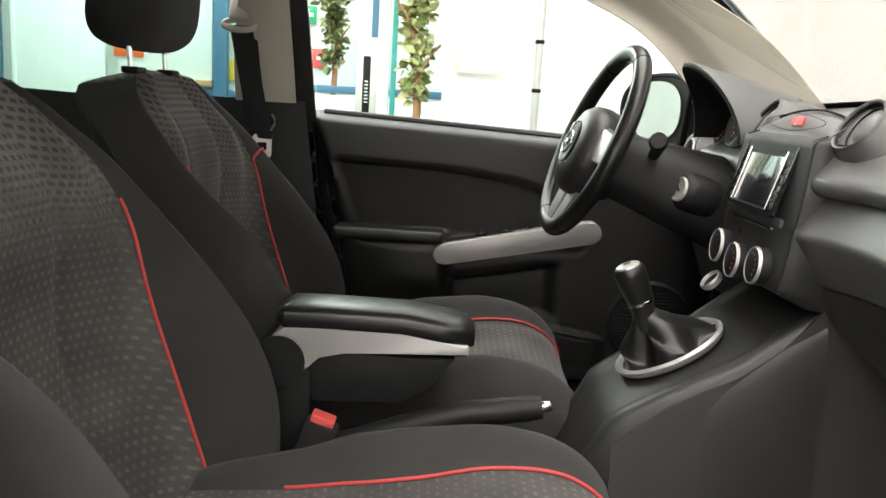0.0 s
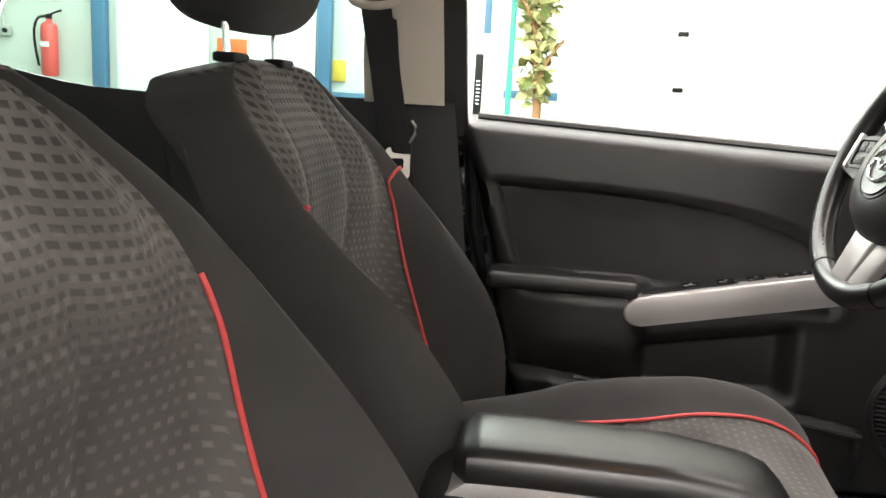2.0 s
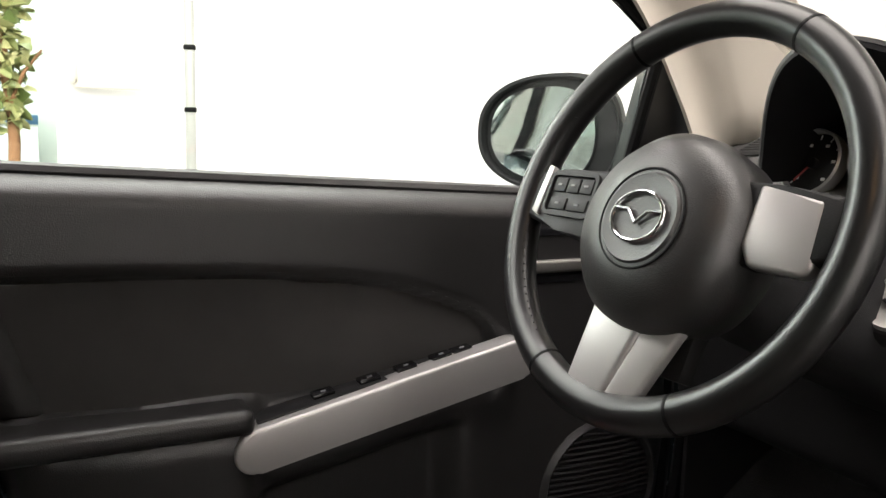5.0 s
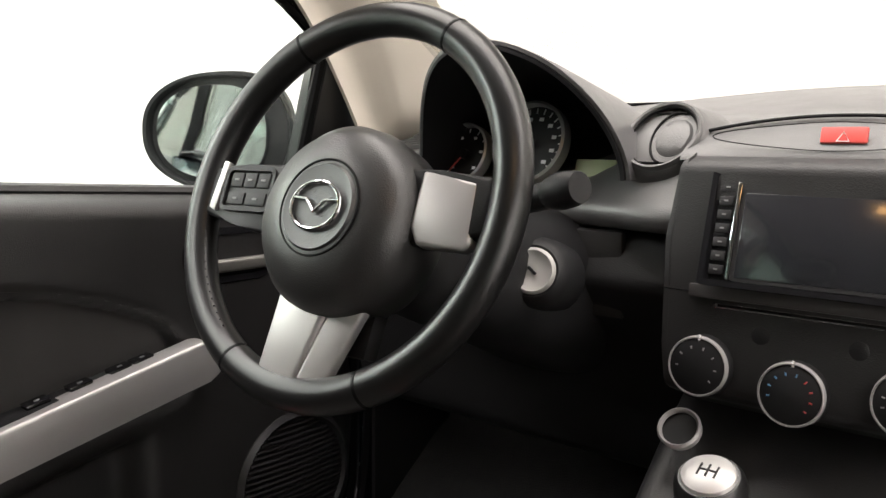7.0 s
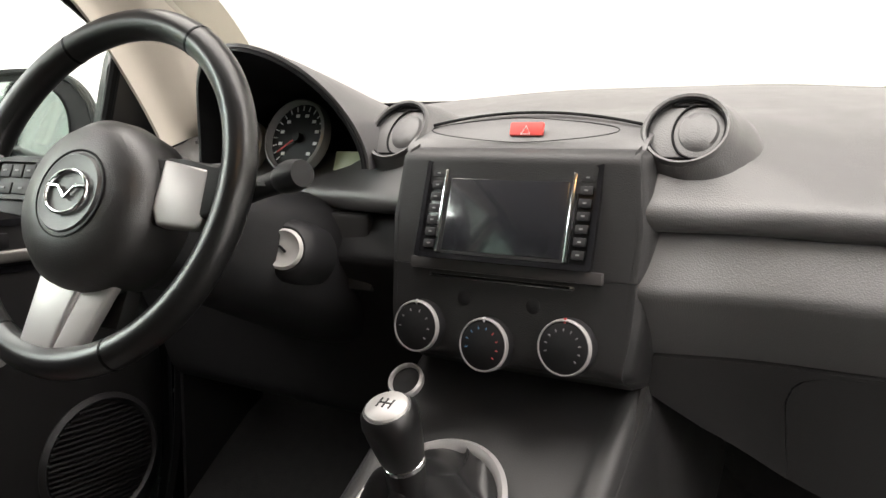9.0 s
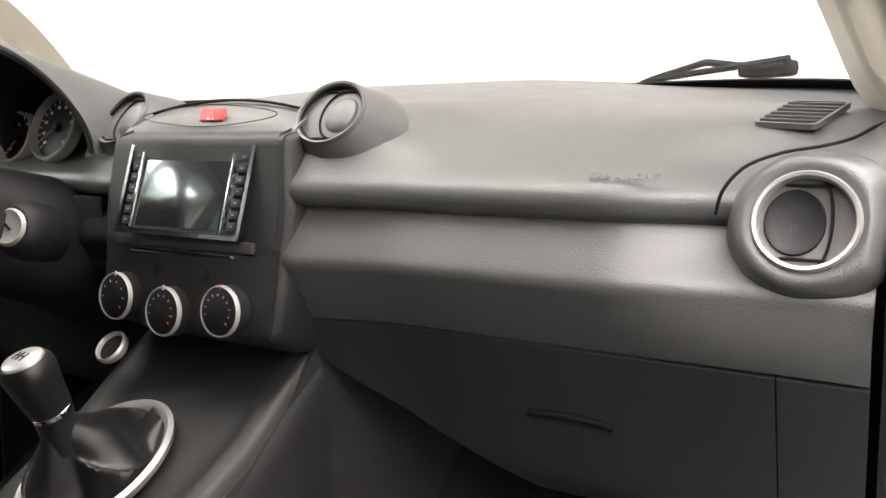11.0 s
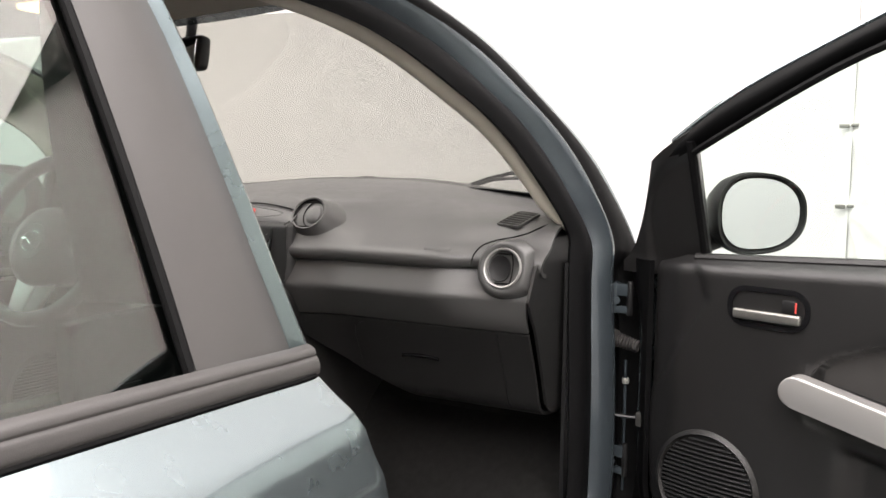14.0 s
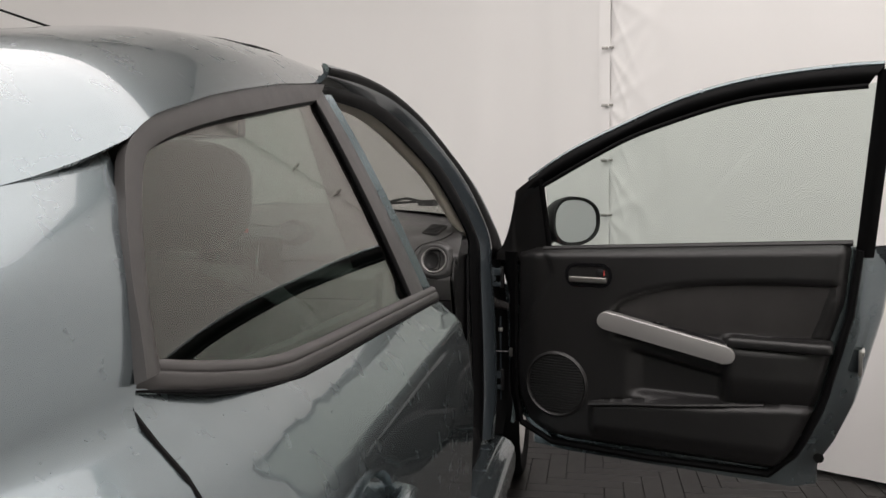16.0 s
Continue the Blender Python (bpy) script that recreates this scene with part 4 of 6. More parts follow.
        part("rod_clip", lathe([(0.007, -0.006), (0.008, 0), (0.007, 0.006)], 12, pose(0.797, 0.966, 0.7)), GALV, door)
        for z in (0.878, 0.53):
            hinge = part("hinge", join(rbox(0.014, 0.034, 0.066, 0.003, pose(0.77, 0.967, z)), rbox(0.034, 0.01, 0.026, 0.003, pose(0.787, 0.956, z + 0.018)), rbox(0.034, 0.01, 0.016, 0.003, pose(0.787, 0.956, z - 0.024))), SHADEDPAINT, door, "painted steel door hinge")
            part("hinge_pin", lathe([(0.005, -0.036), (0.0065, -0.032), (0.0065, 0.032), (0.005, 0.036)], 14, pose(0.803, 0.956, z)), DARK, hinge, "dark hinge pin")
            part("hinge_bolt", lathe([(0.009, 0), (0.009, 0.006)], 6, frame_at((0.775, 0.951, z - 0.004), (0.3, -1, 0))), SHADEDPAINT, hinge)
    return door


build_door(M_OPEN, "front_door", "wide open grey hatchback front door with black trim", True)
build_door(M_SHUT, "front_door", "shut front door with black trim and silver pull", False)


# rear doors
def rear_edge(z):
    return lerp([(0.3, -0.95), (0.5, -1.02), (0.75, -1.115), (0.93, -1.145), (1.03, -1.12)], z)


def build_rear_door(sg, label):
    door = thing("rear_door", label, "car door", at=(sg * 0.8, -0.6, 0.33))
    front = lambda z: sum(lerp([(0.33, -0.09), (0.6, -0.075), (0.8, -0.068), (0.89, -0.09), (1.0, -0.126)], z + d) for d in (-0.05, -0.03, -0.01, 0.01, 0.03, 0.05)) / 6

    def skin(u, v):
        y = None
        zt = belt(rear_edge(0.95) * (1 - u) + front(0.95) * u)
        z = 0.325 + (zt - 0.004 - 0.325) * v
        y = rear_edge(z) * (1 - u) + front(z) * u
        crease = 0.006 * math.exp(-((z - 0.86 - 0.04 * u) / 0.02) ** 2)
        edge = 0.003 * (1 - step(0, 0.012, 1 - u))
        xx = min(side_x(z, y), lerp([(-1.14, 0.735), (-1.09, 0.75), (-1.0, 0.767), (-0.9, 0.779), (-0.14, 0.791)], y) + 0.9 * (zt - z))
        return Vector((sg * (xx + crease - edge), y, z))

    panel = part("door_skin", shell(skin, 170, 40, 0.02), PAINT, door)
    part("door_gap", tube([(sg * (side_x(z, rear_edge(z)) + 0.0005), rear_edge(z) - 0.003, z) for z in np.linspace(0.34, 0.99, 30)], 0.0026, 6), RUBBER, door, "dark gap behind the door")
    bx = lambda y: lerp([(-1.14, 0.73), (-1.09, 0.745), (-1.0, 0.762), (-0.9, 0.774), (-0.14, 0.786)], y)

    def mould(u, v):
        y = -1.132 + 1.028 * u
        lip = [(0.003, -0.002, 0), (0.006, 0.003, 0), (0.006, 0.012, 0), (0.0035, 0.0145, 0), (0.0045, 0.017, 0), (0.003, 0.022, 0), (-0.004, 0.025, 0)]
        p = spl(lip, v)
        t = step(0.0, 0.07, u)
        return Vector((sg * (bx(y) + p.x * t - 0.25 * p.y - 0.008 * (1 - t)), y, belt(y) + p.y))

    part("belt_moulding", shell(mould, 40, 18, 0.005), GREYTRIM, door, "matt grey belt moulding")
    part("belt_gap", tube([(sg * (bx(y) + 0.001), y, belt(y) - 0.003) for y in np.linspace(-1.13, -0.11, 40)], lambda t: 0.0045 * min(1.0, 0.1 + 9 * t), 8), RUBBER, door)

    def upper(u, v):
        a, b = spl([(y, z, 0) for y, z in FRAME_OUT], u), spl([(y, z, 0) for y, z in FRAME_IN], u)
        p = a.lerp(b, v)
        return Vector((sg * (win_x(p.y) + 0.0015 * math.sin(math.pi * v) - 0.005 * v), p.x, p.y))

    part("top_frame", shell(upper, 70, 6, 0.012), GREYTRIM, door, "matt grey window frame")
    part("glass_seal", tube([(sg * (win_x(z) - 0.002), y, z) for y, z in [(q.x, q.y) for q in curve([(y, z, 0) for y, z in FRAME_IN[5:]], 30)]] + [(sg * (win_x(z) + 0.001), -0.224 - 0.012 * (1.34 - z) / 0.38, z) for z in np.linspace(1.325, 0.97, 12)], 0.0055, 8), RUBBER, door, "black rubber glass seal")

    def pillar(u, v):
        z = 0.965 + (1.375 - 0.965) * u
        y0 = -0.236 + 0.016 * u
        y1 = lerp([(0.96, -0.104), (1.04, -0.106), (1.25, -0.11), (1.375, -0.12)], z) - (0.056 if sg < 0 else 0.0)
        return Vector((sg * (win_x(z) + 0.006 * math.sin(math.pi * v) - 0.006 * v), y0 + (y1 - y0) * v, z))

    part("front_applique", shell(pillar, 24, 8, 0.005), GREYTRIM, door, "matt grey pillar cover")

    if sg > 0:
        part("frame_front", shell(lambda u, v: (win_x(0.962 + 0.4 * u) - 0.005 + 0.019 * v, lerp([(0.96, -0.104), (1.04, -0.11), (1.25, -0.116), (1.375, -0.126)], 0.962 + 0.4 * u) - 0.003 + 0.008 * v, 0.962 + 0.4 * u), 20, 4, 0.005), PAINT, door, "painted front edge of the door frame")

    def pane(u, v):
        y = -1.112 + 0.885 * u
        yt = -0.968 + 0.75 * u
        zt = lerp(FRAME_IN, yt) + 0.004
        zb = belt(y) + 0.012
        z = zb + (zt - zb) * v
        yy = y + (yt - y) * v
        return Vector((sg * (win_x(z) - 0.004), yy, z))

    g = part("window_glass", shell(pane, 24, 14, 0.004), TINT, door, "tinted rear side window")
    g.visible_shadow = False
    part("inner_trim", shell(lambda u, v: Vector((sg * (0.7 + 0.02 * v), -1.15 + 0.9 * u, 0.4 + (belt(-1.15 + 0.9 * u) + (0.012 if sg > 0 else 0.05) - 0.4) * v)), 16, 10, 0.02), SOFT, door, "black inner trim")
    if sg > 0:
        cup = part("handle_cup", moved(lathe([(0.0, -0.014), (0.04, -0.012), (0.058, -0.002), (0.062, 0.003), (0.06, 0.0)], 32, Matrix(), False), frame_at((sg * 0.858, -0.86, 0.795), (1, 0, 0.03)) @ Matrix.Diagonal((1.4, 0.85, 1, 1))), PAINT, door)
        part("door_handle", tube([(0.866, -0.96, 0.79), (0.888, -0.93, 0.8), (0.893, -0.86, 0.806), (0.886, -0.79, 0.802), (0.864, -0.765, 0.795)], 0.013, 10), PAINT, door, "body-coloured door handle")
    return door


build_rear_door(1, "shut grey rear door with tinted window")
build_rear_door(-1, "shut far-side rear door with tinted window")

# ---------------------------------------------------------------- dashboard
UPPER = [(1.31, 1.06), (1.26, 1.11), (1.15, 1.11), (0.97, 1.08), (0.85, 1.043), (0.78, 1.014), (0.73, 0.99), (0.703, 0.976), (0.693, 0.967), (0.697, 0.957), (0.715, 0.952)]
LOWER = [(0.718, 0.956), (0.709, 0.946), (0.695, 0.921), (0.684, 0.901), (0.682, 0.894), (0.686, 0.886), (0.703, 0.86), (0.722, 0.834)]
BIN = [(0.723, 0.829), (0.742, 0.79), (0.76, 0.75), (0.776, 0.71), (0.792, 0.672), (0.82, 0.652), (0.9, 0.64)]


def sweep(profile, x0, x1, nx=40, n=40, bulge=0.0, thick=0.008, bend=None):
    def fn(u, v):
        x = x0 + (x1 - x0) * u
        p = spl([(a, b, 0) for a, b in profile], v)
        y, z = p.x, p.y
        if bend:
            y, z = bend(x, y, z)
        return Vector((x, y, z))

    return shell(fn, nx, n, thick)


def bend_top(x, y, z):
    """The front lip sweeps back and down towards the doors, and the rear edge follows the screen."""
    k = max(0.0, abs(x) - 0.5)
    far = step(0.9, 1.28, y)
    z += 0.028 * step(0.30, 0.17, abs(x)) * step(0.94, 0.78, y) * step(0.692, 0.735, y)
    y += (0.04 * step(0.46, 0.58, abs(x)) - 0.03 * step(0.26, 0.14, abs(x))) * step(0.82, 0.72, y)
    return y - far * 0.24 * (x / 0.68) ** 2, z - 0.25 * k * k - 0.01 * far * (x / 0.68) ** 2 - 0.03 * step(0.1, 0.6, abs(x)) * step(0.8, 1.02, y)


def bend_low(x, y, z):
    return y + 0.04 * step(0.46, 0.58, abs(x)) * step(0.83, 0.93, z) - 0.03 * step(0.29, 0.125, abs(x)) ** 2, z


dash = thing("dashboard", "black grained plastic dashboard with silver-ringed vents", "dashboard", at=(0, 0.85, 0.64))
part("top_pad", sweep(UPPER, -0.68, 0.692, 64, 50, bend=bend_top), DASH, dash)
part("lower_panel", sweep(LOWER, 0.12, 0.672, 40, 30, bend=bend_low), DASH, dash)
part("knee_panel", sweep(LOWER + BIN[1:], -0.672, -0.12, 30, 40), DARK, dash)
# Dash plastic, darkened for the weaker light low down; shared by the radio surround.
DARKDASH = material("darkened_dash_plastic", (0.02, 0.0197, 0.0196), 0.48, spec=0.4, vary=0.15, grain=0.35, grain_scale=700)
def lid_fn(u, v):
    p = spl([(a, b, 0) for a, b in BIN], v)
    x0 = lerp([(0.63, 0.44), (0.66, 0.36), (0.7, 0.26), (0.75, 0.18), (0.79, 0.13), (0.83, 0.12)], p.y)
    x0 = max(x0, lerp([(0.79, 0.262), (0.812, 0.27), (0.822, 0.29), (0.828, 0.33), (0.83, 0.4)], p.y))
    x = x0 + (0.604 - x0) * u
    return Vector((x, p.x - 0.03 * step(0.29, 0.125, x) ** 2, p.y))


def surround_fn(u, v):
    """The panel between centre stack and glovebox, with the lid's rounded corner cut out of it."""
    p = spl([(a, b, 0) for a, b in BIN], 0.72 * v)
    x0 = lerp([(0.63, 0.44), (0.66, 0.36), (0.7, 0.26), (0.75, 0.18), (0.79, 0.13), (0.83, 0.12)], p.y)
    x1 = lerp([(0.7, 0.2615), (0.79, 0.2605), (0.812, 0.2685), (0.822, 0.2885), (0.828, 0.3285), (0.83, 0.4)], p.y)
    x = x0 + (max(x1, x0 + 0.0005) - x0) * u
    return Vector((x, p.x - 0.03 * step(0.29, 0.125, x) ** 2, p.y))


part("glovebox_surround", shell(surround_fn, 20, 30, 0.008), DARKDASH, dash)
bin_ = part("glovebox_lid", shell(lid_fn, 40, 30, 0.008), DARKDASH, dash)
part("side_filler", sweep(BIN, 0.6055, 0.672, 8, 24), DARKDASH, dash)
part("glovebox_gap", tube([(0.262, 0.735, 0.797), (0.272, 0.727, 0.813), (0.295, 0.7235, 0.823), (0.34, 0.722, 0.828), (0.45, 0.722, 0.831), (0.605, 0.722, 0.832)], 0.0018, 6), RUBBER, bin_)
part("glovebox_rim", tube([(0.3, 0.7215, 0.8215), (0.34, 0.7205, 0.8265), (0.45, 0.7205, 0.8285), (0.6, 0.7205, 0.8295)], 0.0016, 6), GREYTRIM, bin_)
hg = frame_at((0.416, 0.757, 0.744), (0, -0.92, -0.38))
part("handle_well", moved(lathe([(0.0, 0.0005), (0.046, 0.001), (0.05, 0.0025), (0.052, 0.0)], 32, Matrix.Diagonal((1, 0.3, 1, 1)), False), hg), BLACKGLOSS, bin_)
part("glovebox_handle", tube([hg @ Vector((x, 0.006 + 0.004 * (1 - (x / 0.044) ** 2), 0.004)) for x in np.linspace(-0.044, 0.044, 14)], 0.0042, 10), BLACKGLOSS, bin_, "gloss black glovebox catch")
END = [(0.95, 1.037), (0.9, 1.033), (0.86, 1.026), (0.82, 1.011), (0.79, 0.994), (0.76, 0.98), (0.728, 0.965)] + LOWER + BIN[1:6]
part("dash_end", shell(lambda u, v: Vector((0.686 + 0.018 * v, spl([(a, b, 0) for a, b in END], u).x * (1 - v) + 0.97 * v, spl([(a, b, 0) for a, b in END], u).y)), 40, 6, 0.006), CONSOLE, dash, "black side cover")
part("dash_end", shell(lambda u, v: Vector((-0.676, 0.79 + 0.14 * v + 0.02 * (1 - u), 1.0 - 0.32 * u)), 10, 6, 0.012), DASH, dash)

CORNER = [(1.05, 1.1), (0.95, 1.077), (0.86, 1.044), (0.82, 1.026), (0.8, 1.012), (0.795, 1.004)]
part("dash_corner", sweep(CORNER, -0.715, -0.674, 6, 24, bend=bend_top), DASH, dash)

# side vent pod and its barrel
def round_vent(c, n, r, name, label, ring_mat, turn=1):
    """A turning barrel in a ring: a shallow dish on one side, a bright lens on the other."""
    m = frame_at(c, n)
    v = part(name, lathe([(r * 1.0, -0.03), (r * 1.0, 0.0), (r * 1.03, 0.003), (r * 1.1, 0.004), (r * 1.15, 0.001), (r * 1.17, -0.012), (r * 1.12, -0.03)], 56, m, False), ring_mat, dash, label)
    part("vent_drum", moved(lathe([(r * k, (-0.011 + 0.004 * k * k) if ring_mat is SILVER else -0.002 - 0.003 * k * k) for k in (0.0, 0.3, 0.6, 0.85, 1.0)], 48, Matrix(), False), m), DASH, v)
    if ring_mat is SILVER:
        part("vent_dish", moved(lathe([(0.0, -0.004), (r * 0.35, -0.0035), (r * 0.6, -0.001), (r * 0.66, 0.001), (r * 0.7, -0.004)], 44, Matrix(), False), m @ pose(-turn * r * 0.24, 0, -0.006, 0, turn * 4, 0) @ Matrix.Diagonal((0.95, 1.12, 1, 1))), DARK, v)
        part("vent_fin", moved(tube([(turn * r * 0.28 + 0.25 * r * math.cos(a), r * 0.93 * math.sin(a), -0.007) for a in np.linspace(-1.45, 1.45, 15)], 0.0012, 6), m), RUBBER, v)
    else:
        part("vent_lens", moved(lathe([(0.0, 0.0035), (r * 0.3, 0.003), (r * 0.5, 0.001), (r * 0.6, -0.004)], 44, Matrix(), False), m @ pose(turn * r * 0.3, 0, -0.002) @ Matrix.Diagonal((0.95, 1.15, 1, 1))), DASH, v)
        part("vent_fin", moved(tube([(turn * r * 0.28 - 0.62 * r * math.cos(a), r * 0.86 * math.sin(a), -0.002) for a in np.linspace(-1.35, 1.35, 17)], 0.0013, 6), m), RUBBER, v)
        part("vent_groove", moved(tube([(r * 1.0 * math.cos(a), r * 1.0 * math.sin(a), -0.001) for a in np.linspace(0, 2 * math.pi, 49)[:-1]], 0.0016, 6, True), m), RUBBER, v)
    for q in (-1, 1):
        part("vent_gap", moved(tube([(x * r, q * 0.84 * r, -0.006 if ring_mat is SILVER else -0.003) for x in np.linspace(-0.5, 0.5, 9)], 0.0012, 6), m), RUBBER, v)
    return v


SV = Vector((0.6215, 0.703, 0.955))
for sg in (1, -1):
    c = Vector((sg * SV.x, SV.y, SV.z))
    nv = (0.0 * sg, -0.97, 0.24)
    round_vent(c, nv, 0.0345, "side_vent", "silver-ringed round side vent", SILVER)

    def pod_fn(u, v, sg=sg):
        a = 2 * math.pi * u
        side = math.cos(a) * sg
        far = min(0.067, 0.0555 / side) if side > 0.05 else 0.067
        r = 0.039 + (far - 0.039) * v
        back = 0.002 * v + (0.05 + (0.014 - 0.05) * step(0.1, 0.7, side)) * v ** 4 - 0.003 * math.sin(math.pi * min(1, 1.4 * v))
        return Vector((r * math.cos(a), r * math.sin(a), -0.001 - back))

    part("vent_pod", moved(grid(pod_fn, 72, 14, cu=True), frame_at(c, nv)), DASH, dash)
    part("pod_seam", tube([(sg * q.x, q.y, q.z) for q in curve([(0.5555, 0.7, 0.957), (0.56, 0.702, 0.977), (0.575, 0.71, 0.996), (0.6, 0.723, 1.007), (0.628, 0.742, 1.013), (0.646, 0.772, 1.02), (0.658, 0.81, 1.03), (0.672, 0.85, 1.038)], 30)], 0.0016, 6), RUBBER, dash, "dark panel joint")
for x in (-0.165, 0.165):
    c = Vector((x, 0.697, 1.045))
    nv = (0.06 if x > 0 else -0.06, -0.82, 0.57)
    round_vent(c, nv, 0.036, "centre_vent", "round black centre vent", DASH, 1)
    part("vent_cowl", moved(lathe([(0.041, 0.0), (0.0435, -0.003), (0.047, -0.011), (0.053, -0.022), (0.06, -0.034), (0.066, -0.05)], 48, Matrix(), False), frame_at(c, nv)), DASH, dash)

# defroster slots at the screen's sides
for sg in (1, -1):
    tilt = Matrix.Translation((sg * 0.598, 0.836, 1.0405)) @ pose(0, 0, 0, 17, sg * 4, sg * -14)
    gr = part("defroster_grille", ring_plate(rounded(0.056, 0.082, 0.006), rounded(0.05, 0.076, 0.005), 0.005, tilt), DASH, dash, "slotted defroster vent")
    part("defroster_well", rbox(0.052, 0.078, 0.004, 0.0, tilt @ pose(0, 0, 0.0015)), RUBBER, gr)
    for i in range(6):
        part("slat", rbox(0.052, 0.0026, 0.004, 0.001, tilt @ pose(0, -0.03 + 0.012 * i, 0.004)), DASH, gr)

# hazard switch pod between the centre vents
def eyebrow(u, v):
    x = -0.135 + 0.27 * u
    top = 1.062 - 0.9 * x * x
    z = 1.022 + (top - 1.022) * v
    return Vector((x, 0.672 + 0.30 * (z - 1.02) + 0.03 * v * v, z))


pod = part("hazard_panel", shell(eyebrow, 30, 12, 0.02), DASH, dash)
part("hazard_switch", rbox(0.038, 0.005, 0.0148, 0.003, pose(0.006, 0.6845, 1.0455, -17, 0, 0)), REDPLASTIC, pod, "red hazard warning switch")
part("hazard_triangle", tube([(0.001, 0.6803, 1.0405), (0.011, 0.6803, 1.0405), (0.006, 0.6826, 1.0485)], 0.0007, 5, True), WHITE, pod)
part("pod_inset", tube([(x, 0.6725 + 0.3 * (z - 1.02), z) for x, z in [(0.095 * math.cos(a) + 0.012 * math.cos(3 * a), 1.0445 + 0.0125 * math.sin(a)) for a in np.linspace(0, 2 * math.pi, 41)[:-1]]], 0.0005, 6, True, up=(0, 1, 0)), RUBBER, pod, "fine panel joint")
part("pod_line", tube([(x, 0.6715 + 0.3 * (1.062 - 0.9 * x * x - 1.02) + 0.026, 1.0635 - 0.9 * x * x) for x in np.linspace(-0.135, 0.135, 24)], 0.0018, 6), RUBBER, pod)


# ---------------------------------------------------------------- centre stack
def face(x, z, out=0.0):
    """A place on the leaning front of the centre stack."""
    return Vector((x + 0.005, 0.634 + 0.11 * (z - 0.838) - out * 0.994, z + out * 0.109))


LEAN = Vector((0, -0.994, 0.109))
stack = thing("centre_stack", "black centre stack with double-height radio and heater knobs", "console", at=(0, 0.66, 0.75))


def stack_fn(u, v):
    z = 0.79 + (1.026 - 0.79) * v
    h = lerp([(0.76, 0.128), (0.85, 0.142), (0.95, 0.147), (1.026, 0.138)], z)
    k = [(-h - 0.004, 0.11), (-h, 0.03), (-h + 0.008, 0.006), (-h + 0.022, 0.0), (0, -0.004), (h - 0.022, 0.0), (h - 0.008, 0.006), (h, 0.03), (h + 0.004, 0.11)]
    p = spl([(a, b, 0) for a, b in k], u)
    q = face(p.x, z)
    return Vector((q.x, q.y + p.y + 0.02 * step(0.97, 1.0, v) + 0.05 * step(0.14, 0.0, v) ** 2, q.z))


part("stack_body", shell(lambda u, v: stack_fn(u, 0.475 * v), 48, 20, 0.006), CONSOLE, stack)
part("stack_bezel", shell(lambda u, v: stack_fn(u, 0.478 + 0.522 * v), 48, 24, 0.006), DARKDASH, stack, "black grained radio surround")
rm = frame_at(face(0.0, 0.962, 0.004), (0, -0.96, 0.28))
radio = part("radio", ring_plate(rounded(0.196, 0.106, 0.004), rounded(0.186, 0.096, 0.003), 0.006, rm), BLACKGLOSS, stack, "double-height multimedia radio with dark screen")
part("radio_face", rbox(0.188, 0.098, 0.004, 0.001, rm @ pose(0, 0, 0.0)), BLACKGLOSS, radio)
part("screen", rbox(0.132, 0.076, 0.003, 0.001, rm @ pose(0, -0.006, 0.004)), SCREEN, radio, "dark reflective touch screen")
part("disc_slot", rbox(0.13, 0.003, 0.003, 0.0005, rm @ pose(0, 0.042, 0.003)), RUBBER, radio)
for sg in (-1, 1):
    part("silver_bar", rbox(0.004, 0.088, 0.006, 0.0015, rm @ pose(sg * 0.0715, -0.003, 0.005)), CHROME, radio)
    for i in range(7):
        part("button", rbox(0.013, 0.0085, 0.003, 0.001, rm @ pose(sg * 0.083, 0.037 - 0.0125 * i, 0.003)), DARK, radio)
        part("button_mark", rbox(0.0035, 0.0014, 0.0012, 0.0, rm @ pose(sg * 0.083, 0.037 - 0.0125 * i, 0.0046)), GREYMARK, radio)
part("screen_rim", ring_plate(rounded(0.138, 0.082, 0.002, 2, 0, -0.006), rounded(0.132, 0.076, 0.002, 2, 0, -0.006), 0.0052, rm), DARK, radio)
part("ledge", rbox(0.215, 0.012, 0.007, 0.002, frame_at(face(-0.002, 0.9045, 0.003), LEAN) @ pose(0, 0, 0)), GREYTRIM, stack)
part("card_slot", rbox(0.165, 0.005, 0.006, 0.002, frame_at(face(-0.004, 0.893, 0.002), LEAN)), CHROME, stack, "bright-edged slot under the radio")
part("slot_gap", rbox(0.155, 0.0028, 0.006, 0.001, frame_at(face(-0.004, 0.8935, 0.003), LEAN)), RUBBER, stack)
for x in (-0.042, 0.036):
    part("indicator", lathe([(0.0085, 0), (0.0085, 0.002), (0.007, 0.003)], 20, frame_at(face(x, 0.872, 0.001), LEAN)), DARK, stack)


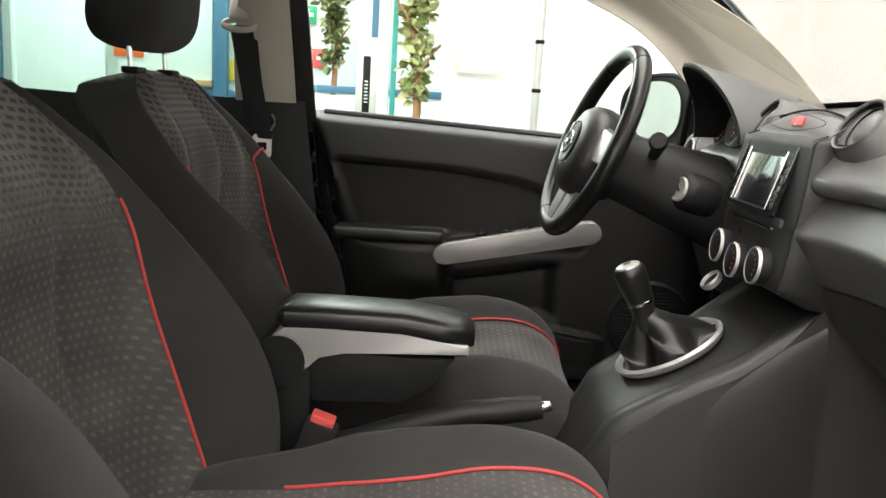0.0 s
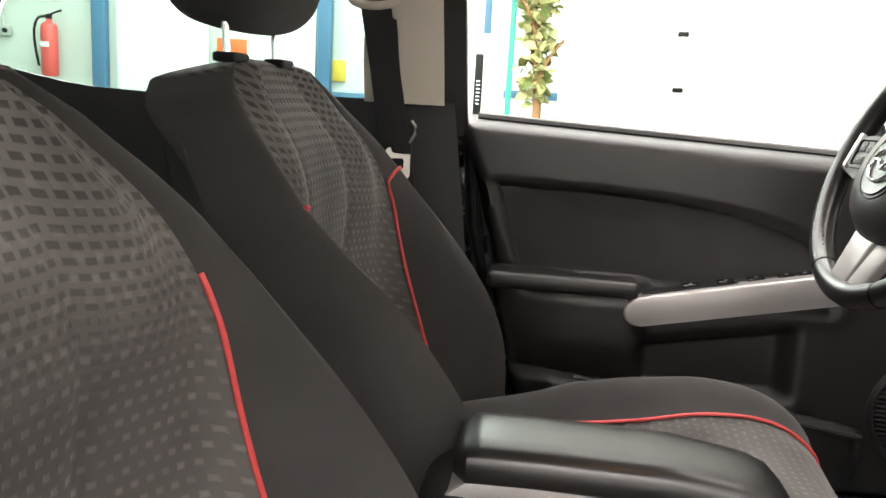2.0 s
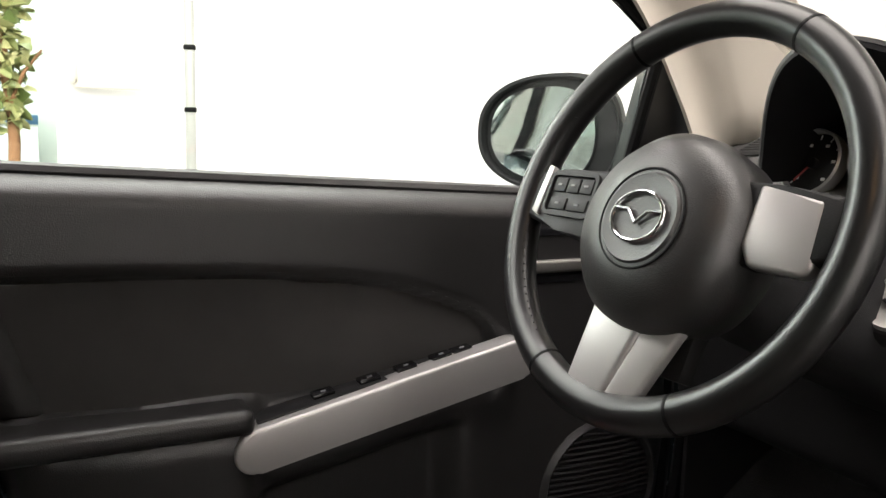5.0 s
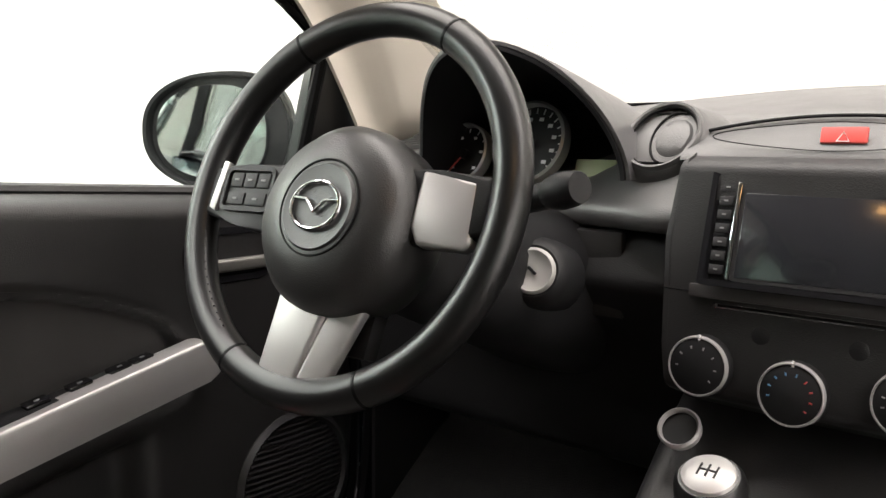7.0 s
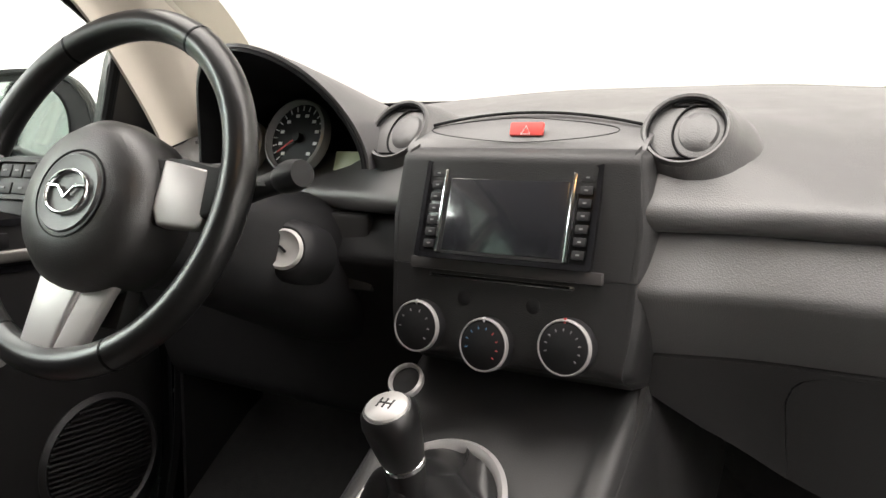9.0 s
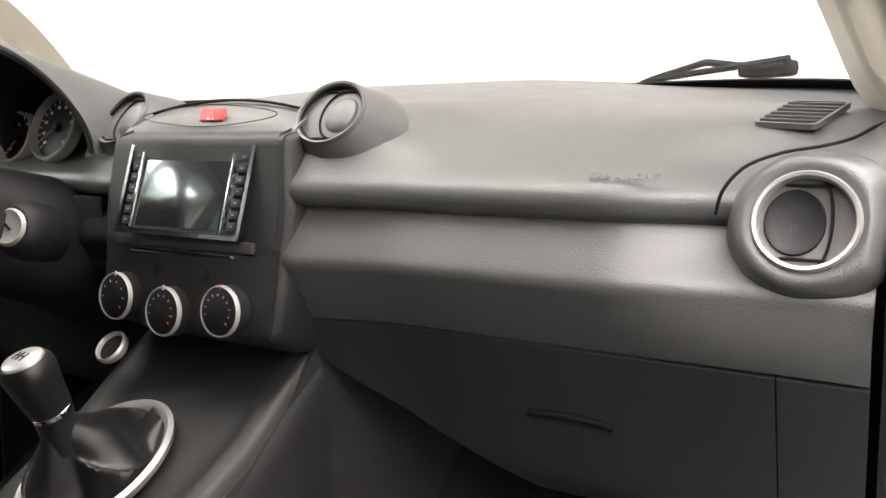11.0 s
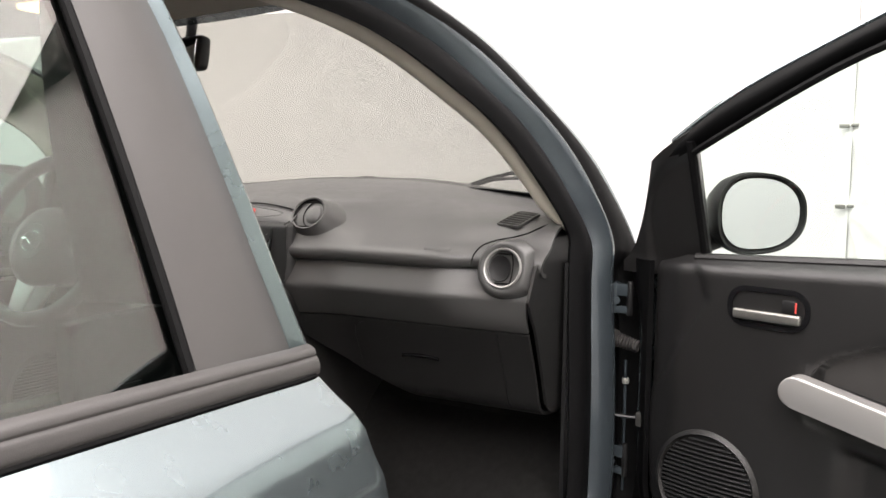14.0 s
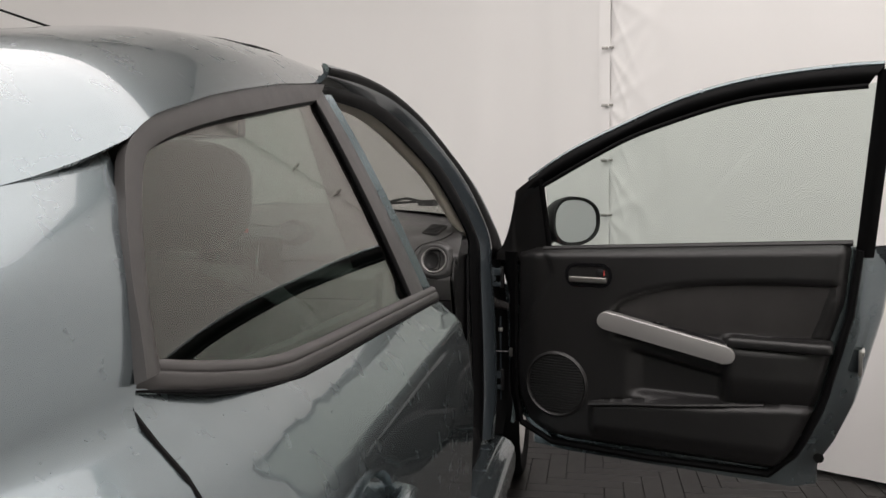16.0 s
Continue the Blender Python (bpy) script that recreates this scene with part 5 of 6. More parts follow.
def heater_knob(x, z, marks, seed):
    m = frame_at(face(x, z, 0.0), LEAN)
    k = part("heater_knob", lathe([(0.0278, 0.0), (0.0273, 0.012), (0.026, 0.0165), (0.0245, 0.0185)], 40, m, False), DARK, stack, "silver-ringed rotary heater knob")
    part("knob_ring", lathe([(0.0275, 0.015), (0.027, 0.0182), (0.0262, 0.0198), (0.0254, 0.0198), (0.025, 0.018)], 44, m, False), SILVER, k)
    part("knob_cap", lathe([(0.0, 0.0215), (0.02, 0.0205), (0.0248, 0.0185)], 36, m, False), DIAL, k)
    for i in range(marks):
        a = radians(-40 + 260 * i / marks)
        col = GREYMARK
        if seed == 1:
            col = REDPLASTIC if i < marks // 2 else BLUEPAINT
        part("knob_mark", rbox(0.0026, 0.0012, 0.0008, 0.0, m @ pose(0.0175 * math.cos(a), 0.0175 * math.sin(a), 0.0212, 0, 0, math.degrees(a))), col, k)
    part("knob_pointer", rbox(0.002, 0.006, 0.0012, 0.0, m @ pose(0, 0.0255, 0.0185)), REDPLASTIC if seed == 2 else WHITE, k)
    return k


heater_knob(-0.09, 0.838, 7, 0)
heater_knob(-0.009, 0.829, 9, 1)
heater_knob(0.077, 0.838, 10, 2)

# ---------------------------------------------------------------- lower console with gear lever
console = thing("centre_console", "black plastic centre console between the seats", "console", at=(0, 0.4, 0.4))


def console_fn(u, v):
    y = 0.06 + 0.65 * u
    top = lerp([(0.06, 0.43), (0.3, 0.44), (0.37, 0.47), (0.41, 0.545), (0.44, 0.605), (0.5, 0.645), (0.6, 0.702), (0.66, 0.75), (0.71, 0.785)], y)
    half = lerp([(0.06, 0.085), (0.35, 0.1), (0.5, 0.122), (0.6, 0.13), (0.71, 0.132)], y)
    k = [(-half - 0.03, 0.34), (-half - 0.012, top - 0.08), (-half, top - 0.012), (-half + 0.012, top), (-half + 0.04, top - 0.008), (0, top - 0.01), (half - 0.04, top - 0.008), (half - 0.012, top), (half, top - 0.012), (half + 0.012, top - 0.08), (half + 0.03, 0.34)]
    p = spl([(a, b, 0) for a, b in k], v)
    return Vector((p.x, y, p.y))


part("console_shell", shell(console_fn, 36, 50, 0.006), CONSOLE, console)


def flank_fn(u, v):
    y = 0.43 + 0.59 * u
    top = lerp([(0.43, 0.575), (0.5, 0.635), (0.6, 0.69), (0.66, 0.738), (0.7, 0.79), (1.02, 0.8)], y)
    return Vector((0.168 - 0.03 * v, y, 0.33 + (top - 0.33) * v))


part("console_flank", shell(flank_fn, 24, 10, 0.006), FLANK, console, "dark grained side of the console")
lm = frame_at((-0.1, 0.622, 0.776), (0, -0.75, 0.66))
lighter = part("power_socket", lathe([(0.0195, -0.003), (0.0205, 0.004), (0.0185, 0.007), (0.0165, 0.004), (0.0165, -0.006)], 32, lm, False), SILVER, console, "silver-ringed power socket")
part("socket_plug", lathe([(0.0, 0.002), (0.0165, 0.001)], 28, lm, False), DIAL, lighter)
gm = frame_at((-0.022, 0.545, 0.672), (0, -0.5, 0.87)) @ Matrix.Diagonal((0.86, 1.0, 1, 1))
part("gear_collar", lathe([(0.083, 0.0), (0.088, 0.004), (0.091, 0.012), (0.086, 0.016), (0.08, 0.012), (0.076, 0.0)], 56, gm, False), SILVER, console, "silver gear lever surround")


def boot(u, v):
    a = 2 * math.pi * v
    top = Vector((-0.012, 0.492, 0.738))
    r = 0.079 * (1 - u ** 1.4) + 0.017 * u + 0.013 * math.sin(math.pi * u) * math.sin(4 * a + 2.5 * u) + 0.009 * math.sin(2 * math.pi * u) * math.cos(3 * a + 1.0)
    base = gm @ Vector((r * math.cos(a), r * math.sin(a), 0.008 + 0.013 * math.sin(5 * a + 7 * u) * math.sin(math.pi * u)))
    return base + (top - gm @ Vector((0, 0, 0.008))) * (u ** 2.2)


part("gear_boot", grid(boot, 18, 72, cv=True), LEATHER, console, "creased black leather gear boot")
gl = part("gear_lever", tube([(-0.012, 0.5, 0.71), (-0.012, 0.486, 0.76), (-0.01, 0.47, 0.79)], lambda t: 0.0165 + 0.006 * t, 20), LEATHER, console, "black leather gear knob with silver cap")
km = frame_at((-0.01, 0.4665, 0.795), (0, -0.42, 0.91))
part("gear_knob", lathe([(0.018, -0.045), (0.021, -0.035), (0.024, -0.012), (0.0255, 0.002), (0.0245, 0.01), (0.021, 0.015)], 32, km), LEATHER, gl)
part("gear_cap", lathe([(0.0205, 0.013), (0.0185, 0.0172), (0.013, 0.0195), (0.0, 0.0205)], 32, km, False), SILVER, gl, "silver gear knob cap")
part("gear_ring", lathe([(0.017, -0.05), (0.0195, -0.048), (0.0195, -0.044), (0.017, -0.042)], 24, km, False), CHROME, gl)
part("shift_mark", join(rbox(0.012, 0.0014, 0.0008, 0, km @ pose(0, 0, 0.0205)), *[rbox(0.0014, 0.011, 0.0008, 0, km @ pose(x, 0, 0.0205 - 12 * x * x)) for x in (-0.006, 0, 0.006)]), DIAL, gl)

# handbrake
hb = thing("handbrake", "black handbrake lever with silver button", "handbrake", at=(0.055, 0.2, 0.5))
part("lever", tube([(0.055, 0.02, 0.51), (0.055, 0.12, 0.545), (0.055, 0.22, 0.575), (0.055, 0.32, 0.592), (0.055, 0.338, 0.595)], lambda t: 0.017 + 0.004 * math.sin(math.pi * t), 14), DARK, hb)
part("button", lathe([(0.009, 0), (0.009, 0.014), (0.006, 0.018)], 16, frame_at((0.055, 0.336, 0.595), (0, 1, 0.2))), CHROME, hb)
part("gaiter", rbox(0.07, 0.14, 0.06, 0.02, pose(0.055, 0.06, 0.505, 12, 0, 0)), DARK, hb)

# folding armrest
ar = thing("armrest", "padded black centre armrest with grey side band", "armrest", at=(-0.01, 0.05, 0.5))


def pad(u, v):
    y = -0.075 + 0.305 * u
    a = 2 * math.pi * v
    hw = 0.056 * (1 - 0.25 * step(0.85, 1.0, u)) * (1 if 0.0 < u < 1 else 0.82)
    zc = lerp([(-0.08, 0.702), (0.0, 0.704), (0.12, 0.703), (0.2, 0.692), (0.235, 0.681)], y)
    hh = 0.021 * (1.0 if 0 < u < 1 else 0.6)
    ca, sa = math.cos(a), math.sin(a)
    return Vector((-0.015 + hw * math.copysign(abs(ca) ** 0.5, ca), y, zc + hh * math.copysign(abs(sa) ** 0.7, sa)))


v, f = grid(pad, 24, 32, cv=True)
f += [[j for j in range(32)], [24 * 32 + j for j in range(32)]]
part("pad", (v, f), LEATHER, ar)
band = [(-0.085, 0.672), (-0.06, 0.692), (0.0, 0.695), (0.12, 0.69), (0.222, 0.677), (0.222, 0.66), (0.03, 0.658), (-0.01, 0.648), (-0.026, 0.632), (-0.035, 0.615), (-0.05, 0.63), (-0.085, 0.66)]
part("side_band", slab(band, 0.104, 0.004, Matrix(((0, 0, 1, -0.067), (1, 0, 0, 0), (0, 1, 0, 0), (0, 0, 0, 1)))), SILVER, ar, "satin grey side band")
box = [(-0.03, 0.652), (0.05, 0.654), (0.205, 0.655), (0.16, 0.6), (0.12, 0.575), (-0.02, 0.57)]
part("storage_box", slab(box, 0.092, 0.008, Matrix(((0, 0, 1, -0.061), (1, 0, 0, 0), (0, 1, 0, 0), (0, 0, 0, 1)))), DARK, ar)
part("pivot", lathe([(0.0, -0.055), (0.04, -0.055), (0.043, -0.045), (0.043, 0.045), (0.04, 0.055), (0.0, 0.055)], 32, frame_at((-0.015, -0.07, 0.635), (1, 0, 0)), False), DARK, ar)
part("bracket", rbox(0.08, 0.08, 0.22, 0.012, pose(-0.015, -0.06, 0.53)), DARK, ar)

# ---------------------------------------------------------------- instruments and steering
cluster = thing("instrument_cluster", "hooded instrument cluster with round dials", "instruments", at=(-0.345, 0.75, 0.95))


def hood(u, v):
    y = 0.6 + 0.42 * u
    a = math.pi * v
    k = step(0, 1, u)
    hw = 0.128 - 0.03 * k
    x = -0.335 - hw * math.cos(a) * (1.0 + 0.14 * (v > 0.5) * abs(math.cos(a)) * (1 - 0.3 * k))
    x += 0.13 * k * max(0.0, v - 0.5) * abs(math.cos(a))
    z = 1.0 + 0.02 * u + max(0.012, 0.138 - 0.16 * u ** 1.2) * math.sin(a) ** (0.8 if v < 0.5 else 0.8 + 0.35 * abs(math.cos(a)))
    z -= 0.03 * step(0.75, 1.0, u) * step(0.8, 1.0, v)
    return Vector((x, y + (0.07 - 0.06 * step(0.5, 1.0, u) * (v > 0.5)) * math.cos(a) ** 2, z))


part("hood", shell(hood, 26, 40, 0.004), DASH, cluster)
part("hood_lining", shell(lambda u, v: hood(0.9 * u, v).lerp(Vector((-0.335, 0.75, 1.0)), 0.035) + Vector((0, -0.006 * (1 - u), 0)), 16, 40, 0.004), DIAL, cluster)
part("back_plate", shell(lambda u, v: Vector((-0.475 + 0.02 * v + (0.25 - 0.06 * v) * u, 0.742 + 0.05 * v, 0.955 + 0.13 * v)), 6, 6, 0.006), DIAL, cluster)


def dial(c, r, ticks, needle):
    m = frame_at(c, (0, -0.95, 0.3))
    d = part("dial", lathe([(0.0, 0.0), (r, 0.0)], 44, m, False), DIAL, cluster, "black dial with pale ticks")
    part("dial_ring", lathe([(r * 0.98, 0.0), (r * 1.0, 0.012), (r * 1.07, 0.01), (r * 1.08, -0.004)], 48, m, False), SILVER, d)
    for i in range(ticks):
        a = radians(225 - 270 * i / (ticks - 1))
        part("tick", rbox(r * 0.14, 0.0012, 0.0008, 0, m @ pose(r * 0.86 * math.cos(a), r * 0.86 * math.sin(a), 0.001, 0, 0, math.degrees(a))), WHITE, d)
        if i % 2 == 0:
            part("figure", rbox(r * 0.13, r * 0.09, 0.0006, 0, m @ pose(r * 0.66 * math.cos(a), r * 0.66 * math.sin(a), 0.001)), WHITE, d)
    a = radians(needle)
    part("needle", tube([m @ Vector((-0.1 * r * math.cos(a), -0.1 * r * math.sin(a), 0.004)), m @ Vector((0.78 * r * math.cos(a), 0.78 * r * math.sin(a), 0.004))], 0.0011, 6), REDPLASTIC, d)
    part("hub", lathe([(0.0, 0.008), (0.006, 0.007), (0.0065, 0.0)], 18, m, False), DIAL, d)


dial((-0.338, 0.722, 1.036), 0.046, 19, 215)
dial((-0.44, 0.728, 1.022), 0.036, 11, 230)
part("trip_display", rbox(0.05, 0.003, 0.03, 0.001, pose(-0.255, 0.724, 1.005, -17, 0, 0)), LCD, cluster, "pale green trip display")

switches = part("switch_panel", rbox(0.074, 0.014, 0.094, 0.004, pose(-0.236, 0.692, 0.9, 6, 0, 4)), FLANK, dash, "plain grey panel beside the steering column")
col = thing("steering_column", "black steering column cowl with ignition lock", "steering column", at=(-0.345, 0.6, 0.88))


def cowl(u, v):
    a = 2 * math.pi * v
    p = Vector((-0.34, 0.45, 0.955)).lerp(Vector((-0.335, 0.76, 0.86)), u)
    w, h = 0.062 + 0.055 * u, 0.055 + 0.04 * u
    ca, sa = math.cos(a), math.sin(a)
    return p + Vector((w * math.copysign(abs(ca) ** 0.7, ca), 0.02 * sa, h * math.copysign(abs(sa) ** 0.7, sa)))


part("cowl", grid(cowl, 14, 36, cv=True), DARK, col)
im = frame_at((-0.247, 0.594, 0.911), (0.3, -0.92, 0.24))
lockp = part("ignition_boss", lathe([(0.04, -0.06), (0.036, -0.012), (0.031, -0.002), (0.026, 0.002), (0.02, 0.001)], 36, im, False), DARK, col)
part("ignition_lock", lathe([(0.0, 0.004), (0.016, 0.004), (0.0205, 0.0065), (0.0235, 0.003), (0.0235, -0.004)], 36, im, False), LOCK, lockp, "pale grey ignition lock ring")
part("key_slot", rbox(0.003, 0.011, 0.002, 0.0005, im @ pose(0, 0, 0.0055, 0, 0, 50)), DIAL, lockp)
for sg, name in ((1, "wiper_stalk"), (-1, "indicator_stalk")):
    st = part(name, tube([(-0.34 + sg * 0.06, 0.545, 0.965), (-0.34 + sg * 0.11, 0.54, 0.982), (-0.34 + sg * 0.155, 0.53, 0.993)], lambda t: 0.01 + 0.003 * t, 14), DARK, col)
    part("stalk_tip", tube(curve([(-0.34 + sg * 0.15, 0.531, 0.992), (-0.34 + sg * 0.165, 0.527, 0.996), (-0.34 + sg * 0.185, 0.522, 1.0)], 6), lambda t: 0.0135 + 0.003 * math.sin(3.1 * t), 18), DARK, st)
    part("stalk_marks", rbox(0.012, 0.002, 0.004, 0, pose(-0.34 + sg * 0.13, 0.523, 0.988)), GREYMARK, st)

WC = Vector((-0.365, 0.444, 0.983))
WN = Vector((0.087, -0.93, 0.358)).normalized()
wm = frame_at(WC, WN)
wheel_ = thing("steering_wheel", "black leather steering wheel with silver spokes", "steering wheel", at=tuple(WC))
R = 0.182
rim = part("rim", tube([wm @ Vector((R * math.cos(a), R * math.sin(a), 0)) for a in np.linspace(0, 2 * math.pi, 97)[:-1]], 0.0168, 18, True, up=WN), LEATHER, wheel_)
for a in (60, 120, 244, 296):
    k = radians(a)
    o = wm @ Vector((R * math.cos(k), R * math.sin(k), 0))
    d = (wm.to_3x3() @ Vector((-math.sin(k), math.cos(k), 0))).normalized()
    part("seam", tube([o - d * 0.0014, o + d * 0.0014], 0.0173, 18), RUBBER, rim)
for a in range(150, 235, 3):
    k = radians(a)
    part("stitch", rbox(0.005, 0.0012, 0.0012, 0, wm @ pose((R - 0.0135) * math.cos(k), (R - 0.0135) * math.sin(k), 0.008, 0, 35, a)), DARK, rim)
hm = wm @ pose(0.018, -0.02, 0.016)
hub = part("hub", moved(lathe([(0.0, 0.034), (0.04, 0.033), (0.07, 0.026), (0.083, 0.01), (0.087, -0.012), (0.085, -0.045), (0.07, -0.075)], 72, Matrix(), False), hm @ Matrix.Diagonal((1.0, 1.04, 1, 1)) @ pose(-0.002, -0.002, -0.006)), AIRBAG, wheel_, "grained airbag cover")
part("emblem_dish", lathe([(0.0, 0.0285), (0.034, 0.0285), (0.0385, 0.0292), (0.041, 0.0262)], 44, hm, False), AIRBAG, hub)
part("dish_groove", tube([hm @ Vector((0.044 * math.cos(a), 0.044 * math.sin(a), 0.0265)) for a in np.linspace(0, 2 * math.pi, 49)[:-1]], 0.0012, 6, True, up=WN), RUBBER, hub)
part("emblem", join(tube([hm @ Vector((0.0275 * math.cos(a), 0.0215 * math.sin(a), 0.031)) for a in np.linspace(0, 2 * math.pi, 41)[:-1]], 0.0019, 8, True, up=WN), tube([hm @ Vector(q) for q in ((-0.026, 0.006, 0.031), (-0.011, 0.005, 0.0315), (0, -0.006, 0.0315), (0.011, 0.005, 0.0315), (0.026, 0.006, 0.031))], 0.0018, 8)), CHROME, hub, "plain chrome badge")
for sg in (-1, 1):
    sp = part("spoke", slab([(sg * 0.06, 0.03), (sg * 0.12, 0.028), (sg * 0.168, 0.024), (sg * 0.172, -0.026), (sg * 0.12, -0.036), (sg * 0.06, -0.045)][::sg], 0.022, 0.005, wm @ pose(0, 0, -0.012)), DARK, wheel_)
    if sg > 0:
        part("spoke_cover", slab([(0.096, 0.03), (0.118, 0.026), (0.15, 0.023), (0.154, -0.03), (0.148, -0.036), (0.104, -0.036), (0.094, -0.02)], 0.016, 0.005, wm @ pose(0.004, -0.004, 0.01, 0, 6, 0), 3), SILVER, sp, "satin silver spoke cover")
    else:
        part("spoke_cover", slab([(-0.154, 0.03), (-0.146, 0.028), (-0.15, -0.024), (-0.16, -0.02)], 0.008, 0.002, wm @ pose(0, 0, 0.006)), SILVER, sp, "satin silver spoke cover")
        part("button_frame", ring_plate(rounded(0.07, 0.046, 0.008, 5, -0.111, 0.001), rounded(0.062, 0.038, 0.005, 5, -0.111, 0.001), 0.005, wm @ pose(0, 0, 0.0085)), DARK, sp)
        for x, y, w, h in ((-0.13, 0.0105, 0.017, 0.015), (-0.111, 0.0105, 0.017, 0.015), (-0.092, 0.0105, 0.017, 0.015), (-0.1265, -0.009, 0.024, 0.013), (-0.098, -0.009, 0.028, 0.013)):
            part("button", rbox(w, h, 0.004, 0.0015, wm @ pose(x, y, 0.01)), DARK, sp)
            part("button_mark", rbox(0.006, 0.002, 0.001, 0, wm @ pose(x, y, 0.0123)), GREYMARK, sp)
low = part("lower_spoke", slab([(-0.036, -0.088), (0.03, -0.088), (0.006, -0.18), (-0.042, -0.18)], 0.016, 0.006, wm @ pose(0, 0, -0.006), 3), SILVER, wheel_, "satin silver lower spoke")
part("spoke_facet", slab([(0.026, -0.09), (0.062, -0.09), (0.034, -0.172), (0.002, -0.18)], 0.014, 0.004, wm @ pose(0.0, 0, -0.004, 0, 10, 0), 3), SILVER, low, "slanted silver flank of the spoke")
part("spoke_back", slab([(-0.06, -0.05), (0.06, -0.05), (0.056, -0.14), (-0.03, -0.14)], 0.02, 0.004, wm @ pose(0, 0, -0.04)), DARK, wheel_)


def words(text, size, m, mat, parent, name):
    cu = bpy.data.curves.new(name, "FONT")
    cu.body, cu.size, cu.align_x, cu.extrude = text, size, "CENTER", 0.0003
    tmp = bpy.data.objects.new(name, cu)
    me = bpy.data.meshes.new_from_object(tmp)
    bpy.data.objects.remove(tmp)
    me.transform(m)
    me.materials.append(mat)
    ob = new(name, me)
    ob.parent = parent
    ob.matrix_parent_inverse = Matrix.Translation(parent.location).inverted()
    return ob


words("SRS", 0.012, hm @ pose(0, -0.047, 0.0215, -22, 0, 0), DASH, hub, "lettering")
words("AIRBAG", 0.009, hm @ pose(0, -0.057, 0.0178, -30, 0, 0), DASH, hub, "lettering")
words("SRS AIRBAG", 0.012, frame_at((0.48, 0.7, 0.979), (0, -0.62, 0.78)) @ pose(0, 0, 0.006), DASH, dash, "lettering")


# ---------------------------------------------------------------- seats
Y_PIPE = [(0.40, -0.13), (0.434, -0.14), (0.626, -0.212), (0.762, -0.253), (0.91, -0.265), (1.0, -0.33), (1.06, -0.4)]
Y_CREST = [(0.40, -0.06), (0.468, -0.055), (0.603, -0.056), (0.664, -0.072), (0.76, -0.125), (0.85, -0.205), (0.91, -0.258), (1.0, -0.335), (1.06, -0.405)]
WIDE = [(0.40, 0.98), (0.6, 1.0), (0.83, 1.0), (0.9, 0.985), (0.95, 0.945), (0.99, 0.88), (1.03, 0.77), (1.055, 0.6)]


def soft(table, z):
    """A table read with its corners rounded off."""
    return sum(lerp(table, z + d) for d in (-0.06, -0.04, -0.02, 0.0, 0.02, 0.04, 0.06)) / 7


def back_point(a, z, side=0, more=0.024):
    """A place on the backrest's skin: a runs -1..1 across the front, and to 2 and -2 round to the back."""
    k = lerp(WIDE, z)
    yp, yc = soft(Y_PIPE, z), soft(Y_CREST, z)
    if a * side > 0:
        yc += more * step(0.92, 0.8, z) * step(0.4, 0.55, z)
    deep = 0.055 * step(1.08, 0.66, z) + 0.012
    cen = yp - deep
    thick = 0.105 * (1.0 if z < 0.93 else math.sqrt(max(0.03, 1 - ((z - 0.93) / 0.127) ** 2)))
    pts = [(0, cen), (0.09, cen + 0.004), (0.165, cen + 0.022), (0.215, yp - 0.012), (0.245, yp + 0.5 * (yc - yp)), (0.266, yc), (0.282, yc - 0.035), (0.287, yc - 0.09), (0.285, cen - 0.55 * thick), (0.25, cen - 0.95 * thick), (0.15, cen - 1.06 * thick), (0, cen - 1.08 * thick)]
    p = spl([(x, y, 0) for x, y in pts], abs(a) / 2)
    p.y -= 0.005 * math.exp(-((abs(a) - 0.2) / 0.022) ** 2)
    return Vector((math.copysign(p.x * k, a), p.y, z - 0.035 * step(0.7, 1.6, abs(a)) * step(0.95, 1.055, z)))


A_PIPE = 2 * 3.35 / 11


def cushion_point(a, s):
    """The cushion's skin: s runs from the back (0) over the top to the front's foot (1), a from -1 to 1 across, to 2 under."""
    line = [(-0.16, 0.502), (0.0, 0.505), (0.14, 0.52), (0.26, 0.55), (0.36, 0.552), (0.425, 0.515), (0.44, 0.47), (0.43, 0.42)]
    c = spl([(y, z, 0) for y, z in line], s)
    rise = lerp([(0, 0.0), (0.2, 0.06), (0.286, 0.066), (0.43, 0.048), (0.57, 0.028), (0.75, 0.01), (1, 0)], s)
    drop = 0.19 - 0.05 * step(0.7, 1, s)
    k = 1.0 - 0.08 * step(0.8, 1.0, s)
    nx, nz = (0, 1)
    pts = [(0, 0), (0.075, 0.001), (0.125, 0.005 + rise * 0.15), (0.165, 0.006 + rise * 0.28), (0.21, rise + 0.014), (0.25, rise * 0.85), (0.278, -0.03), (0.272, -drop)]
    p = spl([(x, z, 0) for x, z in pts], abs(a))
    return Vector((math.copysign(p.x * k, a), c.x - 0.012 * (abs(a) ** 3) * step(0.6, 1, s), max(c.y + p.y, 0.385)))


